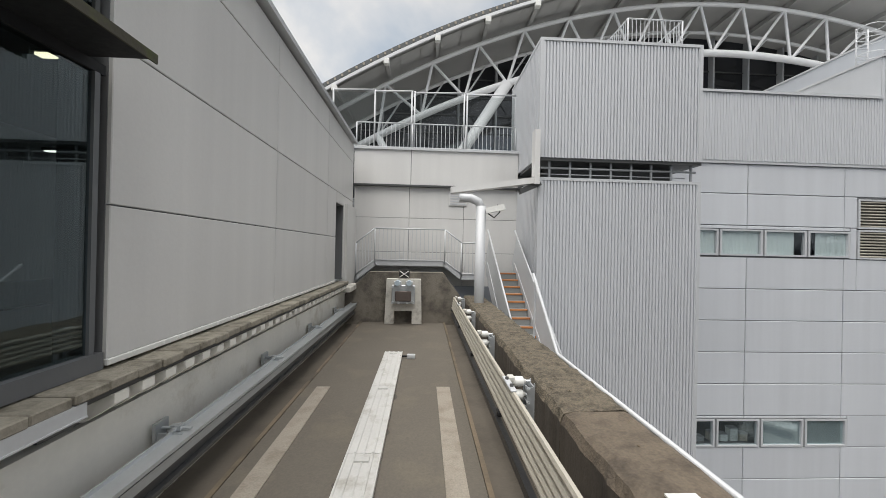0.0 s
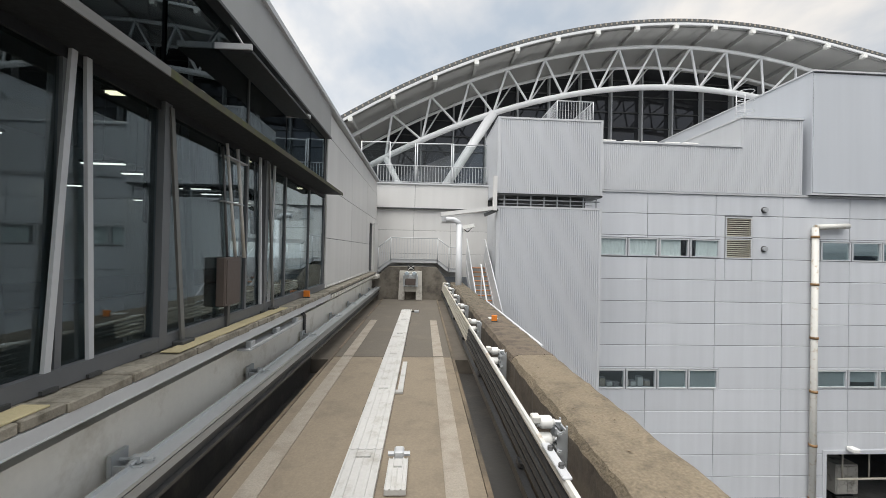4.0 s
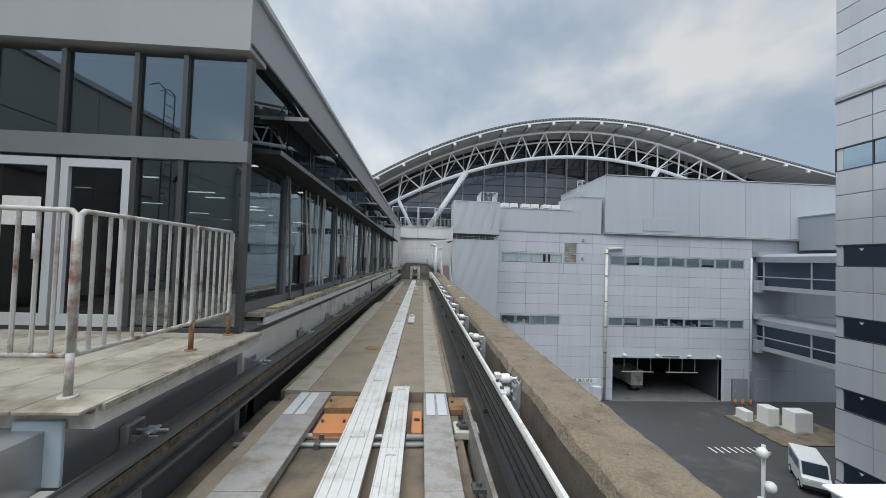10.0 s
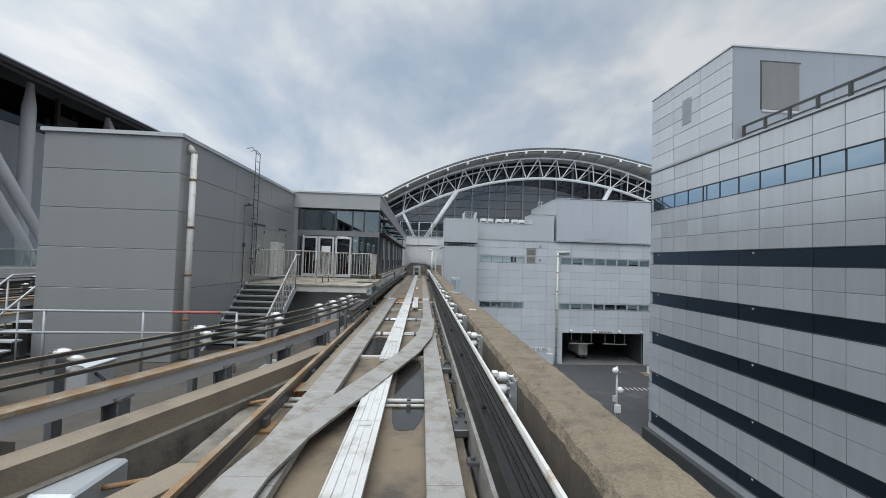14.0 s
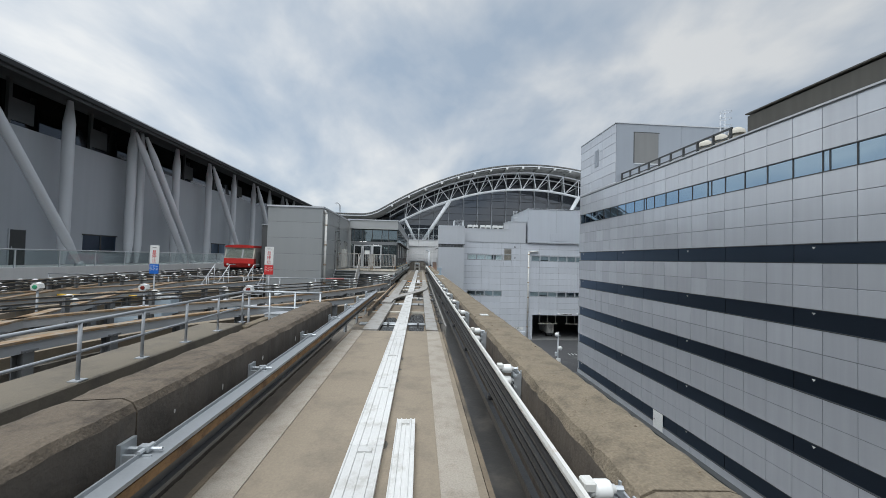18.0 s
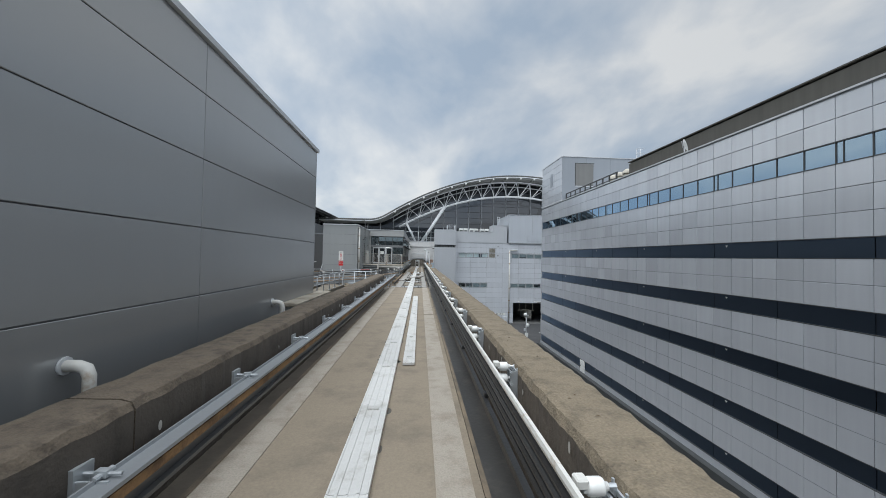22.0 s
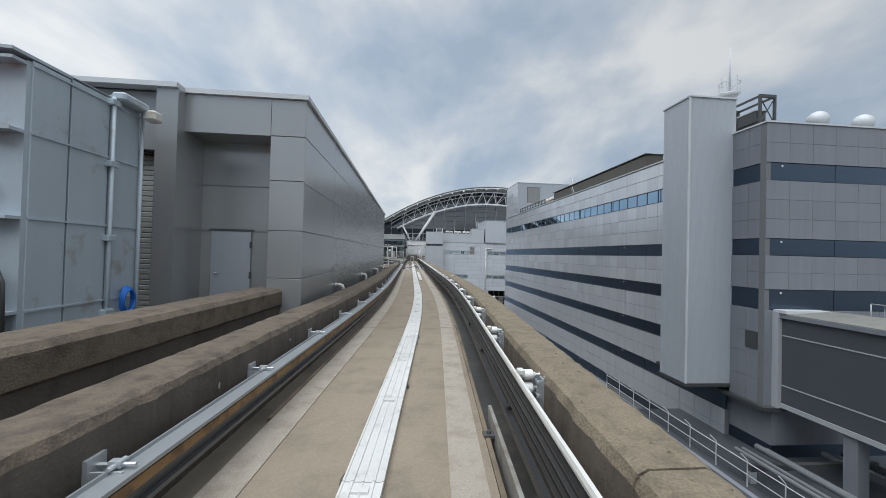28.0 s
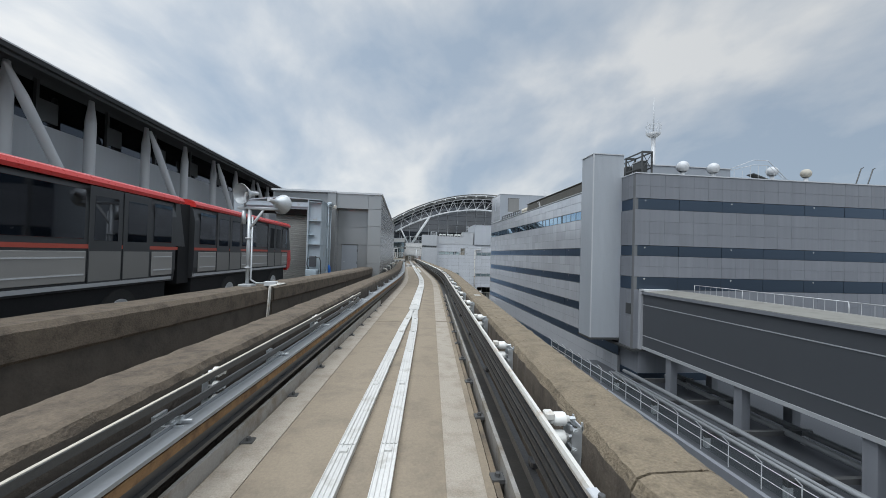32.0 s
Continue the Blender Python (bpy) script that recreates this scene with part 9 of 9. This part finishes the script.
part("slab", Bv(-2.75, -2.3, -58.9, -55.6, 0.75, 0.84, w_=0.01), M_TERR, lp), part("bracket", B(-2.7, -2.4, -58.8, -55.7, 0.3, 0.75), M_STEEL, lp)

# ---- second parapet, red train, lamp post ----
par2 = thing("parapet_depot", "weathered brown concrete parapet of the depot track", "parapet", kind="structure")
def p2(y):
    return -3.75 - 0.075 * (-80.0 - y) - 0.0035 * max(0.0, -84.0 - y) ** 2
for a, b in ((-80.0, -86.4), (-86.45, -92.6), (-92.65, -99), (-99.05, -106), (-106.05, -120)):
    bm = bmesh.new()
    rings = []
    n = int((a - b) / 0.3)
    for i in range(n + 1):
        y = a + (b - a) * i / n
        rings.append([bm.verts.new((p2(y) + x + 0.012 * noise.noise(Vector((x * 5, y * 3, z))), y, z + (0.012 * noise.noise(Vector((x * 7, y * 4, z * 2))) if z > 0.8 else 0))) for x, z in ((-0.02, -1.0), (0.62, -1.0), (0.62, 0.78), (0.66, 0.82), (0.66, 1.09), (0.60, 1.16), (0.04, 1.16), (-0.02, 1.1))])
    for p, q in zip(rings, rings[1:]):
        for j in range(8):
            bm.faces.new((p[j], p[(j + 1) % 8], q[(j + 1) % 8], q[j]))
    bm.faces.new(rings[0]), bm.faces.new(rings[-1][::-1])
    # side faces again in the darker colour, part grime, part painted shade
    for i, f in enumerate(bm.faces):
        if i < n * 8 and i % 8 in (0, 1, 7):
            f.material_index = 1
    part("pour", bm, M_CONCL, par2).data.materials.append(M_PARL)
part("gap_floor", B(-4.5, -1.9, -80.3, -56.0, -1.3, -1.0), M_DECK, par2)
part("gap_floor", B(-9.4, -1.9, -128, -80.3, -1.3, -0.95), M_DECK, par2)
cbx = thing("conduit_box", "small grey box with a bent conduit on the parapet", "box")
part("body", Bv(-3.6, -3.48, -80.2, -80.0, 0.95, 1.12, w_=0.01), M_STEEL, cbx), part("conduit", poly_tube(bmesh.new(), [(-3.5, -80.1, 1.1), (-3.3, -80.2, 1.12), (-3.1, -80.3, 0.95), (-3.0, -80.3, 1.05)], 0.02, 6), M_STEEL, cbx)
sp = thing("spot_bracket", "white short tube fitting on the parapet's inside", "fitting")
part("tube", T((-2.9, -83.6, 0.55), (-2.5, -83.4, 0.6), 0.06), M_CERAM, sp), part("plate", Bv(-3.2, -2.4, -83.7, -83.6, 0.48, 0.53, w_=0.005), M_STEEL, sp)


def rail_car(length, front=True):
    """A people-mover car: dark upper side with glass, silver skirt panels, red roof edge; its side faces +x at x = 0, nose towards +y at y = 0."""
    c = thing("train_car", "parked red-roofed people-mover car with dark glazed sides", "train", "train cars")
    W, Z0, Z1 = 2.5, 1.2, 3.05
    part("body", prism(bmesh.new(), [(-W, Z0), (-0.03, Z0), (0.0, 1.45), (0.0, 2.55), (-0.06, 2.85), (-W + 0.06, 2.85), (-W, 2.5)], "y", -length, -0.35), M_CARDARK, c)
    part("roof_edge", prism(bmesh.new(), [(-0.10, 2.87), (0.005, 2.86), (0.015, 2.92), (-0.03, 2.99), (-0.12, 3.03), (-0.45, 3.07), (-0.45, 2.87)], "y", -length, -0.1), M_RED, c, "glossy red roof edge")
    part("roof", prism(bmesh.new(), [(-0.45, 2.85), (-0.45, 3.06), (-1.2, 3.12), (-W + 0.1, 3.05), (-W + 0.1, 2.85)], "y", -length, -0.1), M_RED, c)
    part("stripe", B(0.0, 0.012, -length, -0.3, 1.85, 1.915), M_CARSTRIPE, c, "thin red waist stripe")
    part("underframe", B(-W + 0.2, -0.10, -length + 0.1, -0.5, 0.75, Z0), M_BLACK, c)
    part("skirt_rail", B(-0.02, 0.02, -length, -0.5, 1.24, 1.30), M_STRUT, c)
    y = -0.45
    pat = [("window", 0.72), ("door", 0.72), ("door", 0.72), ("window", 2.15), ("door", 0.72), ("door", 0.72), ("window", 0.9), ("end", 0.12)]
    tot = sum(n for _, n in pat)
    sc_ = (length - 0.45) / tot
    for kind_, n in pat:
        n *= sc_
        if kind_ == "window":
            part("window", Bv(0.0, 0.012, y - n + 0.1, y - 0.06, 2.0, 2.76, w_=0.004), G_CARWIN, c), part("skirt_panel", Bv(0.0, 0.02, y - n + 0.05, y - 0.03, 1.34, 1.81, w_=0.006), M_CARSILV, c, "satin silver lower panel")
            for z in (1.44, 1.70):
                part("rub_strip", B(0.018, 0.03, y - n + 0.09, y - 0.07, z, z + 0.02), M_STEEL, c)
        elif kind_ == "door":
            dd = part("door", Bv(0.0, 0.016, y - n + 0.015, y - 0.015, 1.30, 2.84, w_=0.004), M_CARDARK, c)
            part("door_window", Bv(0.014, 0.02, y - n + 0.11, y - 0.11, 1.98, 2.7, w_=0.002), G_CARWIN, dd), part("door_panel", B(0.016, 0.019, y - n + 0.03, y - 0.03, 1.33, 1.81), M_CARSILV2, dd)
        y -= n
    if front:
        part("nose", prism(bmesh.new(), [(-0.36, 1.1), (-0.05, 1.2), (0.08, 1.5), (0.02, 1.93), (-0.36, 1.93)], "x", -W, -0.0), M_RED, c, "red sloping nose")
        part("front_frame", prism(bmesh.new(), [(-0.36, 1.93), (0.015, 1.93), (-0.21, 2.85), (-0.36, 2.85)], "x", -W + 0.02, -0.02), M_CARDARK, c, "dark glazed front frame")
        part("pillar", prism(bmesh.new(), [(0.02, 1.93), (0.03, 1.93), (-0.19, 2.83), (-0.21, 2.83)], "x", -W + 0.95, -W + 1.05), M_RED, c)
        part("windscreen", prism(bmesh.new(), [(0.02, 1.97), (0.03, 1.97), (-0.185, 2.79), (-0.195, 2.79)], "x", -W + 0.12, -W + 0.93), G_PALEWIN, c), part("windscreen", prism(bmesh.new(), [(0.02, 1.97), (0.03, 1.97), (-0.185, 2.79), (-0.195, 2.79)], "x", -W + 1.07, -0.12), G_PALEWIN, c)
        for x in (-0.35, -W + 0.35):
            part("headlight", T((x, 0.06, 1.4), (x, 0.12, 1.4), 0.09, n=12), M_CERAM, c)
    for yy in (-1.75, -length + 1.9):
        wh = part("wheel", T((-0.32, yy, 0.72), (-0.06, yy, 0.72), 0.42, n=20), M_TYRE, c)
        part("rim", T((-0.07, yy, 0.72), (-0.04, yy, 0.72), 0.25, n=16), M_STRUT, wh), part("hub", T((-0.05, yy, 0.72), (-0.02, yy, 0.72), 0.1, n=10), M_PIPEW, wh)
    for k in range(4):
        part("equipment_box", Bv(-0.5, -0.12, -length * (0.36 + 0.09 * k) - 0.25, -length * (0.36 + 0.09 * k) + 0.15, 0.6, 1.15, w_=0.02), M_BLACK, c)
    part("gangway", B(-W + 0.25, -0.12, -length - 0.4, -length + 0.02, 1.1, 2.9), M_BLACK, c, "dark ribbed gangway")
    return c


dt = thing("depot_track", "two concrete running beams of the depot track", "track")
for xx in (-6.65, -8.25):
    part("running_beam", B(xx - 0.2, xx + 0.2, -125, -80.4, -0.95, 0.36), M_CONCS, dt)
car = rail_car(7.05)
TURN = Matrix.Rotation(radians(-0.6), 4, "Z")
car.matrix_basis = Matrix.Translation((-6.15, -85.25, 0.06)) @ TURN
car2 = copy_thing(car, Matrix.Translation((-6.22, -92.65, 0.06)) @ TURN)
for o in list(car2.children_recursive):
    if o.name.split(".")[0] in ("nose", "windscreen", "headlight"):
        bpy.data.objects.remove(o)
car3 = copy_thing(car2, Matrix.Translation((-6.29, -100.05, 0.06)) @ TURN)
car4 = copy_thing(car, Matrix.Translation((-13.85, -20.9, -0.32)) @ Matrix.Rotation(math.pi, 4, "Z") @ Matrix.Translation((1.25 * 2, 0, 0)))
for xx in (-14.4, -15.9):
    part("running_beam", B(xx - 0.2, xx + 0.2, -24.5, -8, -0.86, 0.0), M_CONCS, dt)
# cream front frame behind the windscreen paints in the light of its windows
for o in car4.children_recursive:
    if o.name.split(".")[0] in ("front_frame", "body", "pillar"):
        o.data = o.data.copy()
        o.data.materials[0] = M_STONE if o.name.startswith("front") else M_CARSILV if o.name.startswith("body") else M_STRUT
car4["label"] = "red people-mover car standing at the far platform"
er = thing("equipment_room", "dark grey equipment room beside the far platform", "room", kind="structure")
part("wall", B(-13.55, -10.5, -20.2, -10.0, -0.9, 4.6), M_STRUT2, er), part("coping", B(-13.6, -10.45, -20.25, -9.95, 4.6, 4.7), M_STRUT, er)
lpst = thing("flood_light_post", "grey post with two round floodlights", "floodlight")
LX, LY = -4.78, -92.88
part("post", T((LX, LY, 1.1), (LX, LY, 2.85), 0.040, n=10), M_GALV, lpst), part("conduit", poly_tube(bmesh.new(), [(LX + 0.07, LY, 2.7), (LX + 0.07, LY, 1.3), (LX + 0.2, LY, 1.22), (LX + 0.4, LY + 0.1, 1.22)], 0.02, 6), M_GALV, lpst)
part("bracket", Bv(LX - 0.25, LX + 0.62, LY - 0.04, LY + 0.04, 2.85, 2.91, w_=0.01), M_STRUT, lpst), part("junction", Bv(LX + 0.35, LX + 0.6, LY + 0.0, LY + 0.2, 1.16, 1.26, w_=0.01), M_STEEL, lpst)
part("brace", T((LX, LY, 2.4), (LX + 0.3, LY, 2.86), 0.03), M_STEEL, lpst), part("foot", Bv(LX - 0.14, LX + 0.14, LY - 0.14, LY + 0.14, 1.14, 1.2, w_=0.01), M_STRUT, lpst)
for x, z, a, mt in ((LX - 0.1, 3.2, (-0.45, -1, -0.2), M_GALV), (LX + 0.62, 3.02, (0.35, 1, -0.1), M_GALV)):
    v = Vector(a).normalized()
    o_ = Vector((x, LY, z))
    bell = ((-0.22, 0.05), (-0.12, 0.07), (-0.06, 0.11), (0.02, 0.17), (0.12, 0.225))
    bm = bmesh.new()
    for (d0, r0), (d1, r1) in zip(bell, bell[1:]):
        tube(bm, o_ + v * d0, o_ + v * d1, r0, r1, n=22, cap=False)
    tube(bm, o_ - v * 0.225, o_ - v * 0.22, 0.05, n=12), tube(bm, o_ + v * 0.115, o_ + v * 0.13, 0.23, 0.23, n=22, cap=False)
    hd = part("lamp_head", bm, mt, lpst)
    bm = bmesh.new()
    for (d0, r0), (d1, r1) in zip(bell[1:], bell[2:]):
        tube(bm, o_ + v * (d0 + 0.005), o_ + v * (d1 + 0.004), r0 - 0.008, r1 - 0.008, n=22, cap=False)
    tube(bm, o_ - v * 0.118, o_ - v * 0.115, 0.062, n=16)
    part("reflector", bm, M_GALV, hd, "brushed metal reflector"), part("bulb", dome(bmesh.new(), tuple(o_ - v * 0.03), 0.045, n=10, m=5, z0=-0.9), M_CERAM, hd)
    part("yoke", T((x, LY, 2.88), (x, LY, z), 0.025), M_STEEL, hd), part("socket", T(o_ - v * 0.34, o_ - v * 0.2, 0.045, n=12), M_STEEL, hd)
part("driver_box", T((LX - 0.12, LY, 2.52), (LX - 0.12, LY, 2.82), 0.045, n=12), M_GALV, lpst), part("band", T((LX, LY, 2.2), (LX, LY, 2.23), 0.07, n=10), M_STEEL, lpst), part("band", T((LX, LY, 1.55), (LX, LY, 1.58), 0.07, n=10), M_STEEL, lpst)
for dx in (0.0, 0.09):
    part("cable", poly_tube(bmesh.new(), [(LX + 0.55, LY + 0.08, 1.22), (LX + 0.72 + dx, LY + 0.02, 1.22), (p2(LY) + 0.70 + dx * 0.3, LY - 0.02, 1.16), (p2(LY) + 0.71, LY - 0.10 + dx, 0.9), (p2(LY) + 0.69, LY - 0.14 + dx, 0.3), (p2(LY) + 0.69, LY - 0.14 + dx, -0.9)], 0.018, 6), M_PIPEW, lpst)

# ---- on the right parapet and down in the service yard ----
sb = thing("signal_box_post", "pale grey junction head on a post on the parapet", "signal box")
part("post", Bv(2.03, 2.05, -24.93, -24.84, 0.77, 1.32, w_=0.004), M_BLUEBOX, sb), part("post", Bv(2.14, 2.16, -24.93, -24.84, 0.77, 1.32, w_=0.004), M_BLUEBOX, sb), part("post_web", B(2.05, 2.14, -24.87, -24.855, 0.77, 1.31), M_BLUEBOX, sb)
part("foot", Bv(1.9, 2.26, -24.98, -24.66, 0.752, 0.775, w_=0.006), M_BLUEBOX, sb)
for x0, x1 in ((2.03, 1.96), (2.16, 2.23)):
    part("gusset", prism(bmesh.new(), [(x0, 0.775), (x1, 0.775), (x0, 0.93)], "y", -24.89, -24.88), M_BLUEBOX, sb)
part("head", Bv(1.87, 2.21, -24.8, -24.64, 1.13, 1.345, w_=0.012), M_BLUEBOX, sb), part("hood", prism(bmesh.new(), [(-24.635, 1.13), (-24.635, 1.345), (-24.5, 1.345), (-24.56, 1.15)], "x", 1.88, 2.2), M_BLUEBOX, sb)
part("lid", Bv(1.862, 2.218, -24.81, -24.64, 1.345, 1.357, w_=0.004), M_CERAM, sb), part("lid", Bv(1.862, 2.218, -24.636, -24.49, 1.345, 1.357, w_=0.004), M_CERAM, sb)
part("latch", Bv(1.855, 1.872, -24.76, -24.72, 1.25, 1.30, w_=0.008), M_STEEL, sb), part("label", B(1.866, 1.869, -24.74, -24.69, 1.15, 1.18), M_DARK, sb)
for x0, x1 in ((1.9, 2.03), (2.16, 2.2)):
    for z in (1.17, 1.27):
        arm_ = part("clamp_arm", Bv(x0, x1, -24.84, -24.80, z, z + 0.028, w_=0.004), M_BLUEBOX, sb)
        part("bolt", T(((x0 + x1) / 2, -24.86, z + 0.014), ((x0 + x1) / 2, -24.835, z + 0.014), 0.012, n=6), M_STEEL, arm_), part("bolt", T((x0 + 0.02, -24.86, z + 0.014), (x0 + 0.02, -24.835, z + 0.014), 0.01, n=6), M_STEEL, arm_)
part("cable", poly_tube(bmesh.new(), [(2.0, -24.78, 1.13), (2.01, -24.7, 0.95), (1.98, -24.75, 0.8), (1.85, -24.85, 0.79), (1.70, -24.95, 0.78), (1.62, -25.1, 0.7)], 0.022, 6), M_STONE, sb)
cp = thing("camera_pole", "steel pole with two white dome cameras", "camera pole")
part("pole", T((18.35, -7.3, GROUND), (18.35, -7.3, -6.9), 0.09), M_STEEL, cp), part("arm", T((18.0, -7.3, -7.4), (18.7, -7.3, -7.4), 0.05), M_STEEL, cp)
for x, z in ((18.1, -7.2), (18.55, -8.9)):
    part("dome", dome(bmesh.new(), (x, -7.5, z), 0.28, n=12, m=5, z0=-0.9), M_CERAM, cp)
part("box", Bv(18.1, 18.6, -7.6, -7.35, -10.9, -10.2, w_=0.02), M_CERAM, cp), part("box", Bv(17.9, 18.2, -7.6, -7.4, -9.9, -9.4, w_=0.02), M_STEEL, cp)
vanm = thing("delivery_van", "small white delivery van parked in the service yard", "van")
VX, VY = 27.3, -1.4
part("body", prism(bmesh.new(), [(-1.6, 0.35), (1.75, 0.35), (1.75, 0.95), (1.45, 1.1), (1.1, 1.85), (-1.55, 1.9), (-1.62, 1.7)], "x", -0.72, 0.72), M_VAN, vanm)
vanm.matrix_basis = pose(VX, VY, GROUND, 0, 0, 145)
part("windscreen", prism(bmesh.new(), [(1.46, 1.12), (1.49, 1.12), (1.15, 1.8), (1.12, 1.8)], "x", -0.62, 0.62), G_BAND, vanm)
for s in (-1, 1):
    part("side_window", B(0.722 * s - 0.006, 0.722 * s + 0.006, -1.4, 1.0, 1.15, 1.7), G_BAND, vanm), part("lamp", Bv(0.45 * s - 0.14, 0.45 * s + 0.14, 1.73, 1.78, 0.7, 0.88, w_=0.01), M_CERAM, vanm)
    for y in (-1.05, 1.15):
        w_o = part("wheel", T((0.62 * s, y, 0.3), (0.75 * s, y, 0.3), 0.3, n=16), M_TYRE, vanm)
        part("rim", T((0.74 * s, y, 0.3), (0.765 * s, y, 0.3), 0.17, n=12), M_STEEL, w_o)
part("bumper", Bv(-0.7, 0.7, 1.74, 1.82, 0.35, 0.55, w_=0.02), M_BLACK, vanm)
for x, y, w_, h_ in ((33.2, 7.6, 1.1, 1.5), (34.6, 6.2, 1.7, 1.7), (31.8, 8.6, 0.7, 0.8)):
    ub = thing("utility_cabinet", "white utility cabinet on a concrete foot", "cabinet", "yard cabinets")
    part("body", Bv(x - w_ / 2, x + w_ / 2, y - 0.6, y + 0.6, GROUND + 0.2, GROUND + 0.2 + h_, w_=0.03), M_CERAM, ub), part("foot", B(x - w_ / 2 - 0.1, x + w_ / 2 + 0.1, y - 0.7, y + 0.7, GROUND - 0.02, GROUND + 0.2), M_PALECONC, ub), part("door", B(x - w_ / 2 + 0.06, x + w_ / 2 - 0.06, y - 0.62, y - 0.6, GROUND + 0.3, GROUND + 0.1 + h_), M_CERAM, ub)
vg = single("planting_bed", Bv(30.5, 38, 3.5, 9.5, GROUND, GROUND + 0.12, w_=0.05), M_MUD, "bare brown planting bed with a kerb", "ground", kind="structure")
for i in range(9):
    single("parking_line", B(24.0 + 0.55 * i, 24.12 + 0.55 * i, 2.5, 3.4, GROUND, GROUND + 0.012), M_CERAM, "short white painted hatch line on the asphalt", "road marking", "hatch lines")
cn = 0
for x in (34.2, 35.0, 35.9):
    co = thing("traffic_cone", "small orange traffic cone by the service door", "cone", "cones")
    part("body", T((x, 12.3, GROUND + 0.04), (x, 12.3, GROUND + 0.6), 0.16, 0.04, n=12), M_ORPAINT, co), part("foot", B(x - 0.2, x + 0.2, 12.1, 12.5, GROUND, GROUND + 0.04), M_DARK, co)
